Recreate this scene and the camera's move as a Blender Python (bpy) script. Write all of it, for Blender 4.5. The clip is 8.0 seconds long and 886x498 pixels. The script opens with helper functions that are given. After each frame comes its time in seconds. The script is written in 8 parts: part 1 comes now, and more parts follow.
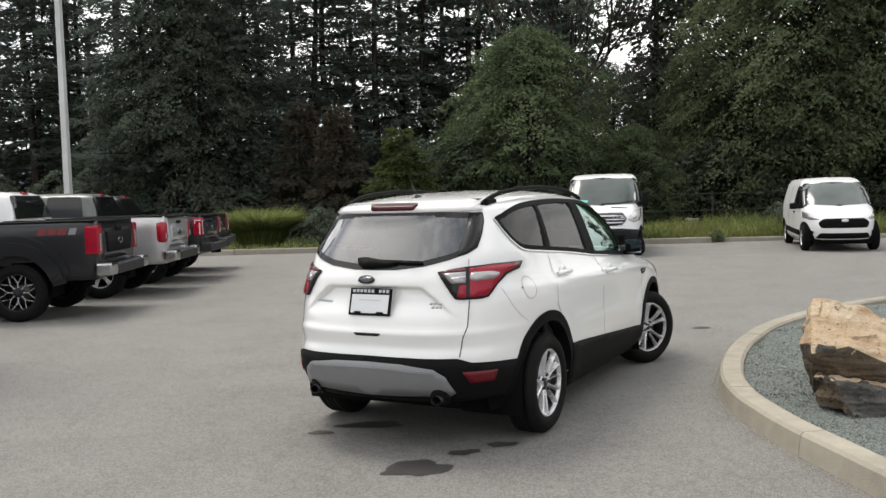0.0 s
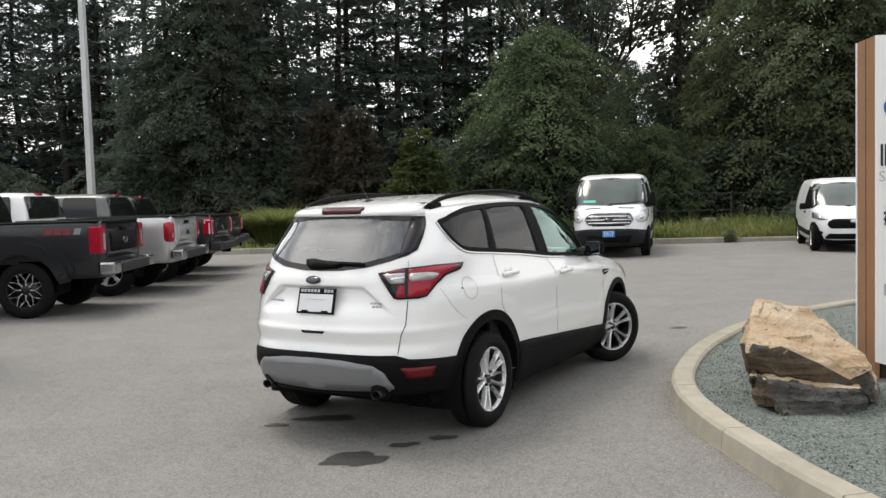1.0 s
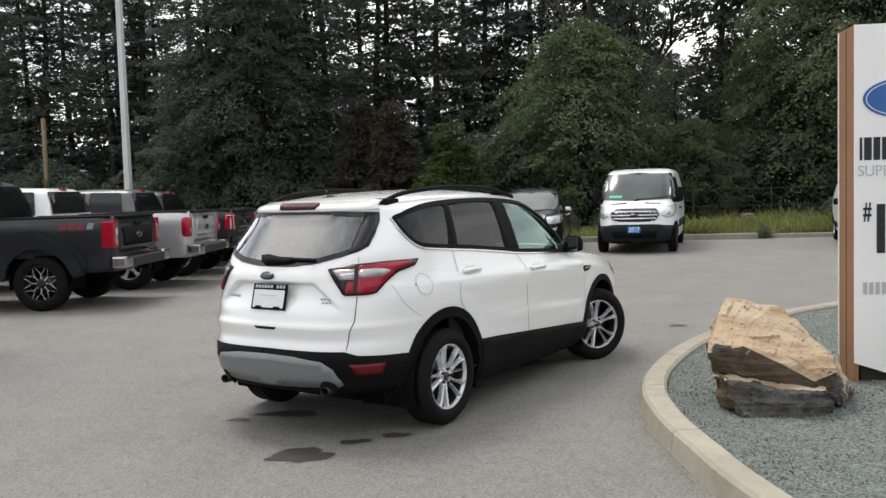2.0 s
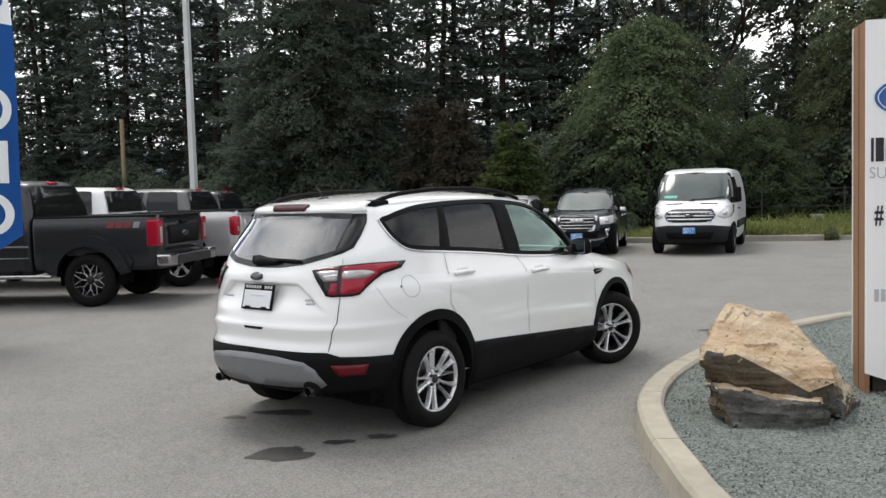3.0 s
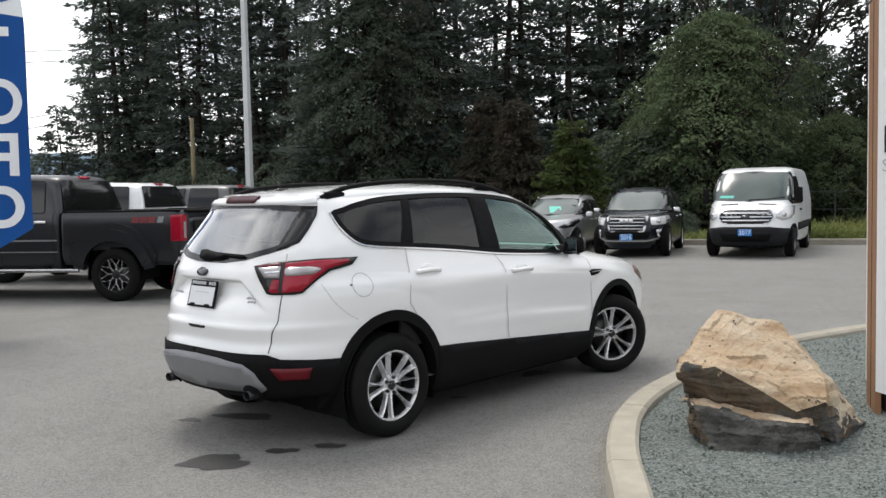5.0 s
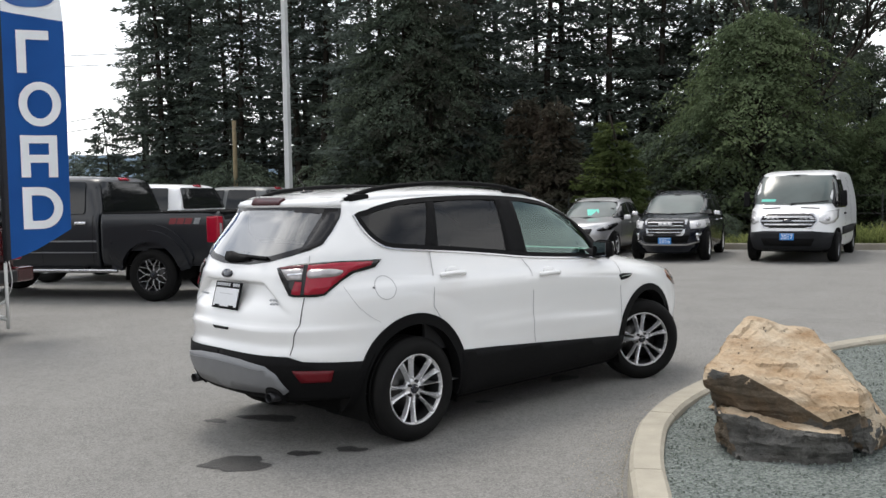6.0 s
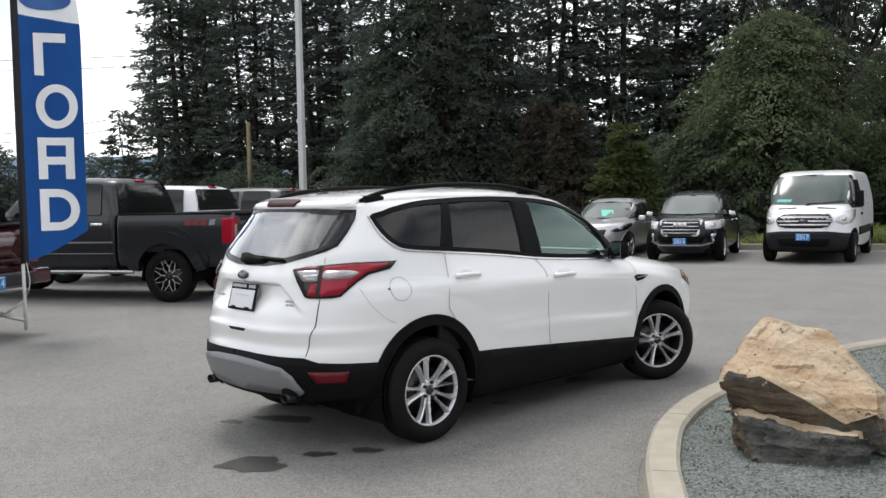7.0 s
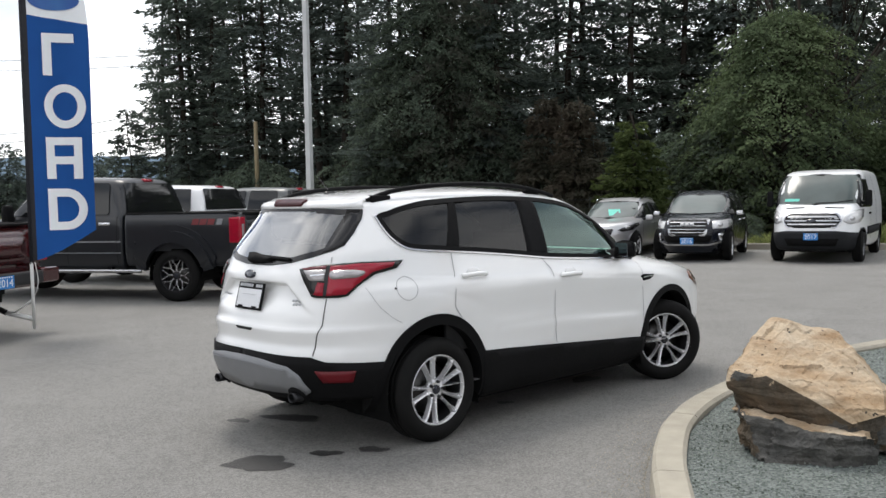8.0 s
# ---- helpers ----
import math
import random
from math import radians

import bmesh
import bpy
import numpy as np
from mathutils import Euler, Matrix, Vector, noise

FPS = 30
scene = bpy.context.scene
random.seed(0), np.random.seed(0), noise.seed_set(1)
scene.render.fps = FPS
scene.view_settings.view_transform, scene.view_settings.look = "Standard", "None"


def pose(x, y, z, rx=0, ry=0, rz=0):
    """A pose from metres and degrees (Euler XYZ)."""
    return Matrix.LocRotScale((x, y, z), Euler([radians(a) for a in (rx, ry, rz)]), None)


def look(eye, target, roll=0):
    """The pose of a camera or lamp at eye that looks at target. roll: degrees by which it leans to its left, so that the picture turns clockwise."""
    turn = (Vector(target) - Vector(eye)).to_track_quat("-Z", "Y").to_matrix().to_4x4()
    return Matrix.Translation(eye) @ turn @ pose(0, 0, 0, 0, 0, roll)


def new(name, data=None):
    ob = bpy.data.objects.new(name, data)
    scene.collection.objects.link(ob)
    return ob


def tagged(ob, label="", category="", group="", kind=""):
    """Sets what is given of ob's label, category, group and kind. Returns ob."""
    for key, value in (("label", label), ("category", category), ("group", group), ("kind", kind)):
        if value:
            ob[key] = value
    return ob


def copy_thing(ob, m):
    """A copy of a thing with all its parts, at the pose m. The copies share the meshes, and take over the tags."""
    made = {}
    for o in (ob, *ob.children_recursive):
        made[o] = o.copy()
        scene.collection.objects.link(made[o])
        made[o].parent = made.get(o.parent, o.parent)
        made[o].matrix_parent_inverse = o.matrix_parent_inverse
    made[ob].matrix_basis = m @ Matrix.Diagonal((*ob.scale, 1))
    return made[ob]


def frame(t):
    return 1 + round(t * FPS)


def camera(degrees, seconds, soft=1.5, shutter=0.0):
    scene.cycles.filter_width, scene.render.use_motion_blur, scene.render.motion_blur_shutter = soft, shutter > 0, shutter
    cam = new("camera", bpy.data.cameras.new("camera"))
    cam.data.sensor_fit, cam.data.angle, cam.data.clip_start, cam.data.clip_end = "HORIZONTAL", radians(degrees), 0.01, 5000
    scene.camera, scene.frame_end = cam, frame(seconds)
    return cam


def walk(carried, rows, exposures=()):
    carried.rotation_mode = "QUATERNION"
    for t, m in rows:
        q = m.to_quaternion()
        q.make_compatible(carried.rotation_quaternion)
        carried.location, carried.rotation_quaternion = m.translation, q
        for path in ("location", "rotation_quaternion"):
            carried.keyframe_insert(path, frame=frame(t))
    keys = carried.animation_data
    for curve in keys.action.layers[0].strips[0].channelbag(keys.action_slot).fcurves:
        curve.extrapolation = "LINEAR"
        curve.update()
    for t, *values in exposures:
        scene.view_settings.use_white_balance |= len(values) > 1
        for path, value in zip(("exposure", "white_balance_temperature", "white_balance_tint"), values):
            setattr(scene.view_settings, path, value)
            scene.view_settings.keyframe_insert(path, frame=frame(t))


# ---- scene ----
cam = camera(53.0, 8.0)
PATH = [
    (0, (3.161, -5.683, 1.657), (2.21, -3.928, 1.537), -1.7),
    (0.5, (3.525, -5.671, 1.655), (2.536, -3.937, 1.535), -1.7),
    (1, (3.829, -5.624, 1.679), (2.814, -3.905, 1.558), -1.7),
    (1.5, (4.089, -5.426, 1.663), (3.04, -3.729, 1.536), -1.7),
    (3, (4.844, -4.846, 1.67), (3.597, -3.288, 1.543), -1.6),
    (3.5, (4.968, -4.615, 1.654), (3.679, -3.091, 1.524), -1.4),
    (4, (4.988, -4.377, 1.627), (3.674, -2.875, 1.496), -1.3),
    (5.5, (5.169, -3.863, 1.591), (3.757, -2.451, 1.474), -1.1),
    (6, (5.169, -3.849, 1.594), (3.727, -2.467, 1.479), -1.0),
    (6.5, (5.16, -3.858, 1.597), (3.705, -2.49, 1.482), -1.0),
    (7, (5.165, -3.859, 1.599), (3.703, -2.5, 1.486), -1.1),
    (7.5, (5.166, -3.865, 1.599), (3.698, -2.511, 1.486), -1.1),
    (8, (5.171, -3.861, 1.6), (3.698, -2.513, 1.486), -1.1),
]
walk(cam, [(t, look(eye, target, roll)) for t, eye, target, roll in PATH],
     [(0, 0.2, 6980, 10), (1.5, 0.18, 6900, 10), (3.5, 0.14, 6750, 10), (5.5, 0.14, 6680, 10), (8, 0.14, 6650, 10)])

# ---- sky, sun ----
world = bpy.data.worlds.new("overcast_sky")
scene.world = world
world.use_nodes = True
wt = world.node_tree
wt.nodes.clear()
SUN_EL, SUN_ROT = radians(63), radians(292)


def build_sky(t):
    n, l = t.nodes, t.links
    out = n.new("ShaderNodeOutputWorld")
    bg = n.new("ShaderNodeBackground")
    sky = n.new("ShaderNodeTexSky")
    sky.sky_type, sky.sun_disc = "NISHITA", False
    sky.sun_elevation, sky.sun_rotation = SUN_EL, SUN_ROT
    co = n.new("ShaderNodeTexCoord")
    mp = n.new("ShaderNodeMapping")
    mp.inputs["Scale"].default_value = (1.0, 1.0, 2.6)
    noi = n.new("ShaderNodeTexNoise")
    noi.inputs["Scale"].default_value, noi.inputs["Detail"].default_value = 1.7, 6.0
    ramp = n.new("ShaderNodeValToRGB")
    ramp.color_ramp.elements[0].position, ramp.color_ramp.elements[0].color = 0.40, (4.2, 4.7, 5.6, 1)
    ramp.color_ramp.elements[1].position, ramp.color_ramp.elements[1].color = 0.60, (13.2, 13.4, 13.7, 1)
    mix = n.new("ShaderNodeMix")
    mix.data_type = "RGBA"
    mix.inputs[0].default_value = 0.88
    l.new(co.outputs["Generated"], mp.inputs["Vector"])
    l.new(mp.outputs["Vector"], noi.inputs["Vector"])
    l.new(noi.outputs["Fac"], ramp.inputs["Fac"])
    l.new(sky.outputs["Color"], mix.inputs[6])
    l.new(ramp.outputs["Color"], mix.inputs[7])
    # the veiled sun brightens the cloud round it
    dot = n.new("ShaderNodeVectorMath")
    dot.operation = "DOT_PRODUCT"
    dot.inputs[1].default_value = (math.sin(SUN_ROT) * math.cos(SUN_EL), math.cos(SUN_ROT) * math.cos(SUN_EL), math.sin(SUN_EL))
    l.new(co.outputs["Generated"], dot.inputs[0])
    glow = n.new("ShaderNodeMapRange")
    glow.inputs["From Min"].default_value, glow.inputs["From Max"].default_value = 0.80, 1.0
    glow.inputs["To Min"].default_value, glow.inputs["To Max"].default_value = 0.0, 1.0
    glow.interpolation_type = "SMOOTHERSTEP"
    l.new(dot.outputs["Value"], glow.inputs["Value"])
    add = n.new("ShaderNodeMix")
    add.data_type, add.blend_type = "RGBA", "ADD"
    l.new(glow.outputs[0], add.inputs[0])
    l.new(mix.outputs[2], add.inputs[6])
    add.inputs[7].default_value = (4, 4, 4, 1)
    l.new(add.outputs[2], bg.inputs["Color"])
    bg.inputs["Strength"].default_value = 0.131
    l.new(bg.outputs["Background"], out.inputs["Surface"])


build_sky(wt)
sun = new("sun", bpy.data.lights.new("sun", "SUN"))
sun.data.energy, sun.data.angle, sun.data.color = 1.5, radians(20), (1.0, 0.96, 0.9)
sun.matrix_world = look((0, 0, 60), Vector((0, 0, 60)) - Vector((math.sin(SUN_ROT) * math.cos(SUN_EL), math.cos(SUN_ROT) * math.cos(SUN_EL), math.sin(SUN_EL))))

# ---- materials ----
def srgb(r, g, b):
    return tuple((c / 12.92 if c <= 0.04045 else ((c + 0.055) / 1.055) ** 2.4) for c in (r, g, b))


def mat(name, base, rough=0.6, metal=0.0, var=0.12, scale=6.0, bump=0.0, bump_scale=60.0, second=None, coat=0.0, spec=0.5, big=0.6, island=0.0, rnd=0.0):
    """Two scales of noise vary the base colour towards second (or a darker tone), a third gives the relief."""
    m = bpy.data.materials.new(name)
    m.use_nodes = True
    t = m.node_tree
    n, l = t.nodes, t.links
    b = n["Principled BSDF"]
    b.inputs["Roughness"].default_value, b.inputs["Metallic"].default_value = rough, metal
    b.inputs["Coat Weight"].default_value, b.inputs["Specular IOR Level"].default_value = coat, spec
    b.inputs["Coat Roughness"].default_value = 0.03
    base4 = (*base, 1)
    sec4 = (*(second or tuple(c * (1 - var) for c in base)), 1)
    co = n.new("ShaderNodeTexCoord")
    na = n.new("ShaderNodeTexNoise")
    na.inputs["Scale"].default_value, na.inputs["Detail"].default_value = scale, 6.0
    nb = n.new("ShaderNodeTexNoise")
    nb.inputs["Scale"].default_value, nb.inputs["Detail"].default_value = scale * 0.13, 3.0
    l.new(co.outputs["Object"], na.inputs["Vector"])
    l.new(co.outputs["Object"], nb.inputs["Vector"])
    add = n.new("ShaderNodeMath")
    add.operation = "MULTIPLY_ADD"
    l.new(nb.outputs["Fac"], add.inputs[0])
    add.inputs[1].default_value = big
    sc = n.new("ShaderNodeMath")
    sc.operation = "MULTIPLY"
    l.new(na.outputs["Fac"], sc.inputs[0])
    sc.inputs[1].default_value = 1 - big
    l.new(sc.outputs[0], add.inputs[2])
    mr = n.new("ShaderNodeMapRange")
    mr.inputs["From Min"].default_value, mr.inputs["From Max"].default_value = 0.36, 0.64
    l.new(add.outputs[0], mr.inputs["Value"])
    mx = n.new("ShaderNodeMix")
    mx.data_type = "RGBA"
    l.new(mr.outputs[0], mx.inputs[0])
    mx.inputs[6].default_value, mx.inputs[7].default_value = base4, sec4
    last = mx.outputs[2]
    if island or rnd:
        hsv = n.new("ShaderNodeHueSaturation")
        mr2 = n.new("ShaderNodeMapRange")
        amount = island or rnd
        mr2.inputs["To Min"].default_value, mr2.inputs["To Max"].default_value = 1 - amount, 1 + amount
        if island:
            g = n.new("ShaderNodeNewGeometry")
            l.new(g.outputs["Random Per Island"], mr2.inputs["Value"])
        else:
            g = n.new("ShaderNodeObjectInfo")
            l.new(g.outputs["Random"], mr2.inputs["Value"])
        l.new(mr2.outputs[0], hsv.inputs["Value"])
        l.new(last, hsv.inputs["Color"])
        last = hsv.outputs["Color"]
    l.new(last, b.inputs["Base Color"])
    rr = n.new("ShaderNodeMapRange")
    l.new(na.outputs["Fac"], rr.inputs["Value"])
    rr.inputs["To Min"].default_value, rr.inputs["To Max"].default_value = max(0.0, rough - 0.06), min(1.0, rough + 0.06)
    l.new(rr.outputs[0], b.inputs["Roughness"])
    if bump:
        nc = n.new("ShaderNodeTexNoise")
        nc.inputs["Scale"].default_value, nc.inputs["Detail"].default_value = bump_scale, 4.0
        l.new(co.outputs["Object"], nc.inputs["Vector"])
        bp = n.new("ShaderNodeBump")
        bp.inputs["Strength"].default_value, bp.inputs["Distance"].default_value = min(1.0, bump), 0.02
        l.new(nc.outputs["Fac"], bp.inputs["Height"])
        l.new(bp.outputs["Normal"], b.inputs["Normal"])
    return m


def glass(name, tint, gloss=0.03, gain=2.0, sheen=(1.0, 1.0, 1.0)):
    """Thin pane: tinted see-through with a Fresnel gloss."""
    m = bpy.data.materials.new(name)
    m.use_nodes = True
    t = m.node_tree
    n, l = t.nodes, t.links
    n.remove(n["Principled BSDF"])
    tr = n.new("ShaderNodeBsdfTransparent")
    tr.inputs["Color"].default_value = (*tint, 1)
    gl = n.new("ShaderNodeBsdfGlossy")
    gl.inputs["Roughness"].default_value, gl.inputs["Color"].default_value = gloss, (*sheen, 1)
    fr = n.new("ShaderNodeFresnel")
    fr.inputs["IOR"].default_value = 1.52
    boost = n.new("ShaderNodeMath")
    boost.operation = "MULTIPLY_ADD"
    boost.inputs[1].default_value, boost.inputs[2].default_value = gain, 0.01
    boost.use_clamp = True
    mx = n.new("ShaderNodeMixShader")
    l.new(fr.outputs[0], boost.inputs[0])
    l.new(boost.outputs[0], mx.inputs[0])
    l.new(tr.outputs[0], mx.inputs[1])
    l.new(gl.outputs[0], mx.inputs[2])
    l.new(mx.outputs[0], n["Material Output"].inputs["Surface"])
    return m


M = {}
M["white_paint"] = mat("white_paint", (0.86, 0.86, 0.855), 0.22, 0, 0.03, 3.0, coat=0.8, bump=0.012, bump_scale=1.6)
M["van_white"] = mat("van_white", (0.80, 0.81, 0.82), 0.3, 0, 0.05, 3.0, coat=0.5)
M["grey_paint"] = mat("grey_paint", (0.0135, 0.015, 0.0185), 0.30, 0.0, 0.25, 5.0, coat=0.22, spec=0.4)
M["silver_paint"] = mat("silver_paint", (0.52, 0.52, 0.53), 0.33, 0.6, 0.12, 5.0, coat=0.7)
M["black_paint"] = mat("black_paint", (0.012, 0.012, 0.014), 0.32, 0.0, 0.2, 5.0, coat=0.25)
M["dark_blue_paint"] = mat("dark_blue_paint", (0.007, 0.009, 0.015), 0.24, 0.0, 0.2, 5.0, coat=0.3, spec=0.35)
M["red_paint"] = mat("red_paint", (0.060, 0.006, 0.008), 0.26, 0.2, 0.2, 5.0, coat=0.8)
M["cladding"] = mat("cladding", (0.0065, 0.0065, 0.007), 0.7, 0, 0.3, 40.0, bump=0.12, bump_scale=400, spec=0.12)
M["grey_plastic"] = mat("grey_plastic", (0.22, 0.225, 0.235), 0.45, 0.25, 0.1, 10.0)
M["rubber"] = mat("rubber", (0.0065, 0.0065, 0.0065), 0.8, 0, 0.4, 18.0, bump=0.2, bump_scale=160, second=(0.010, 0.0098, 0.0095), spec=0.15)
M["well"] = mat("well", (0.006, 0.006, 0.006), 0.9, 0, 0.3, 18.0, spec=0.1)
M["alloy"] = mat("alloy", (0.74, 0.74, 0.75), 0.26, 0.55, 0.10, 30.0)
M["alloy_dark"] = mat("alloy_dark", (0.035, 0.035, 0.038), 0.4, 0.6, 0.2, 30.0)
M["chrome"] = mat("chrome", (0.78, 0.78, 0.79), 0.1, 1.0, 0.06, 12.0)
M["bar_chrome"] = mat("bar_chrome", (0.50, 0.50, 0.51), 0.22, 1.0, 0.1, 12.0)
M["mirror_glass"] = mat("mirror_glass", (0.34, 0.37, 0.41), 0.03, 1.0, 0.04, 4.0)
M["disc"] = mat("disc", (0.09, 0.088, 0.085), 0.4, 0.9, 0.3, 30.0)
M["gap"] = mat("gap", (0.02, 0.02, 0.02), 0.8, 0, 0.2, 20.0, spec=0.2)
M["seam"] = mat("seam", (0.42, 0.42, 0.425), 0.8, 0, 0.2, 20.0, spec=0.2)
M["red_lens"] = mat("red_lens", (0.36, 0.006, 0.026), 0.2, 0, 0.35, 14.0, coat=0.25, spec=0.35)
M["dark_red_lens"] = mat("dark_red_lens", (0.14, 0.003, 0.009), 0.3, 0, 0.3, 14.0, coat=0.1, spec=0.3)
M["clear_lens"] = mat("clear_lens", (0.46, 0.435, 0.44), 0.14, 0.3, 0.35, 22.0, coat=1.0)
M["brake_lens"] = mat("brake_lens", (0.055, 0.003, 0.006), 0.3, 0, 0.3, 14.0, coat=0.1, spec=0.25)
M["pink_lens"] = mat("pink_lens", (0.20, 0.05, 0.06), 0.2, 0, 0.3, 14.0, coat=0.3)
M["front_lens"] = mat("front_lens", (0.72, 0.72, 0.73), 0.14, 0.1, 0.2, 22.0, coat=0.8)
M["lamp_grey"] = mat("lamp_grey", (0.34, 0.34, 0.36), 0.15, 0.2, 0.4, 22.0, coat=0.6)
M["lamp_black"] = mat("lamp_black", (0.008, 0.007, 0.008), 0.22, 0, 0.2, 14.0, coat=0.15, spec=0.35)
M["amber_lens"] = mat("amber_lens", (0.17, 0.07, 0.035), 0.15, 0, 0.3, 14.0, coat=1.0)
M["plate_white"] = mat("plate_white", (0.72, 0.73, 0.75), 0.5, 0, 0.06, 30.0)
M["blue_sticker"] = mat("blue_sticker", (0.02, 0.20, 0.55), 0.45, 0, 0.1, 20.0)
M["navy_logo"] = mat("navy_logo", (0.008, 0.011, 0.022), 0.25, 0, 0.1, 20.0, coat=0.6)
M["letter_white"] = mat("letter_white", (0.82, 0.84, 0.86), 0.6, 0, 0.06, 20.0)
M["letter_black"] = mat("letter_black", (0.012, 0.012, 0.015), 0.5, 0, 0.1, 20.0)
M["letter_grey"] = mat("letter_grey", (0.48, 0.49, 0.51), 0.5, 0, 0.1, 20.0)
M["decal_red"] = mat("decal_red", (0.16, 0.012, 0.016), 0.5, 0, 0.1, 20.0)
M["interior"] = mat("interior", (0.035, 0.035, 0.037), 0.8, 0, 0.3, 20.0)
M["seat_cloth"] = mat("seat_cloth", (0.10, 0.10, 0.105), 0.9, 0, 0.3, 40.0, bump=0.2, bump_scale=300)
M["teal_card"] = mat("teal_card", (0.10, 0.55, 0.45), 0.6, 0, 0.1, 20.0)
M["privacy_glass"] = glass("privacy_glass", (0.07, 0.075, 0.08), gain=0.55)
M["rear_glass"] = glass("rear_glass", (0.20, 0.21, 0.22), gain=3.6)
M["clear_glass"] = glass("clear_glass", (0.44, 0.60, 0.55), gain=1.5, sheen=(0.78, 1.0, 0.94))
M["headlamp_glass"] = glass("headlamp_glass", (0.9, 0.92, 0.94))


# ---- mesh tools ----
def mesh(name, verts, faces, mats, smooth=True, index=None):
    me = bpy.data.meshes.new(name)
    me.from_pydata([tuple(v) for v in verts], [], faces)
    for m in (mats if isinstance(mats, (list, tuple)) else [mats]):
        me.materials.append(m)
    me.polygons.foreach_set("use_smooth", [smooth] * len(me.polygons))
    if index is not None:
        me.polygons.foreach_set("material_index", index)
    me.update()
    return me


def put(name, me, parent=None, label="", m=None):
    ob = new(name, me)
    if parent is not None:
        ob.parent = parent
    if m is not None:
        ob.matrix_basis = m
    if label:
        ob["label"] = label
    return ob


def part(name, bm, material, parent, label="", smooth=False):
    me = bpy.data.meshes.new(name)
    bm.to_mesh(me)
    bm.free()
    me.materials.append(material)
    me.polygons.foreach_set("use_smooth", [smooth] * len(me.polygons))
    return put(name, me, parent, label)


def thing(name, label, category, m=None, group="", kind=""):
    ob = new(name)
    ob.empty_display_size = 0.2
    if m is not None:
        ob.matrix_basis = m
    return tagged(ob, label, category, group, kind)


def box(bm, c, s, bevel=0.0, rot=None, taper=None):
    """A bevelled box of size s round c."""
    r = bmesh.ops.create_cube(bm, size=1.0)
    vs = r["verts"]
    for v in vs:
        v.co = Vector((v.co.x * s[0], v.co.y * s[1], v.co.z * s[2]))
        if taper and v.co.z > 0:
            v.co.x *= taper[0]
            v.co.y *= taper[1]
        if rot is not None:
            v.co = rot @ v.co
        v.co += Vector(c)
    if bevel:
        es = {e for v in vs for e in v.link_edges}
        bmesh.ops.bevel(bm, geom=list(es), offset=bevel, segments=2, profile=0.6, affect="EDGES")


def box_part(name, c, s, material, parent, bevel=0.01, label="", rot=None, taper=None):
    bm = bmesh.new()
    box(bm, c, s, bevel, rot, taper)
    return part(name, bm, material, parent, label)


def tube(points, radius, sides=8, closed=False, taper=None):
    """Verts and faces of a round tube along points."""
    vs, fs = [], []
    pts = [Vector(p) for p in points]
    n = len(pts)
    for i, p in enumerate(pts):
        d = (pts[min(i + 1, n - 1)] - pts[max(i - 1, 0)]).normalized()
        up = Vector((0, 0, 1)) if abs(d.z) < 0.9 else Vector((1, 0, 0))
        a = d.cross(up).normalized()
        b = a.cross(d)
        r = radius if taper is None else radius + (taper - radius) * i / (n - 1)
        for k in range(sides):
            an = 2 * math.pi * k / sides
            vs.append(p + a * (r * math.cos(an)) + b * (r * math.sin(an)))
    for i in range(n - 1):
        for k in range(sides):
            k2 = (k + 1) % sides
            fs.append((i * sides + k, i * sides + k2, (i + 1) * sides + k2, (i + 1) * sides + k))
    fs.append(tuple(range(sides))[::-1])
    fs.append(tuple((n - 1) * sides + k for k in range(sides)))
    return vs, fs


def lathe(profile, n=48):
    """Verts and faces of (radius, x) turned about the x axis."""
    vs, fs = [], []
    m = len(profile)
    for k in range(n):
        a = 2 * math.pi * k / n
        for r, x in profile:
            vs.append((x, r * math.cos(a), r * math.sin(a)))
    for k in range(n):
        k2 = (k + 1) % n
        for i in range(m - 1):
            fs.append((k * m + i, k2 * m + i, k2 * m + i + 1, k * m + i + 1))
    return vs, fs


def spline(points, per=8, closed=False):
    """Catmull-Rom through points of any dimension."""
    p = [np.array(q, float) for q in points]
    n = len(p)
    out = []
    for i in range(n if closed else n - 1):
        if closed:
            a, b, c, d = p[i - 1], p[i], p[(i + 1) % n], p[(i + 2) % n]
        else:
            a, b, c, d = p[max(i - 1, 0)], p[i], p[i + 1], p[min(i + 2, n - 1)]
        for k in range(per):
            t = k / per
            out.append(0.5 * (2 * b + (c - a) * t + (2 * a - 5 * b + 4 * c - d) * t * t + (3 * b - a - 3 * c + d) * t ** 3))
    if not closed:
        out.append(p[-1])
    return [tuple(float(v) for v in q) for q in out]


def densify(poly, step, closed=True):
    out = []
    n = len(poly)
    for i in range(n if closed else n - 1):
        a, b = np.array(poly[i], float), np.array(poly[(i + 1) % n], float)
        k = max(1, int(math.ceil(np.linalg.norm(b - a) / step)))
        out += [tuple(a + (b - a) * j / k) for j in range(k)]
    if not closed:
        out.append(tuple(poly[-1]))
    return out


def area2(poly):
    return sum(poly[i - 1][0] * poly[i][1] - poly[i][0] * poly[i - 1][1] for i in range(len(poly)))


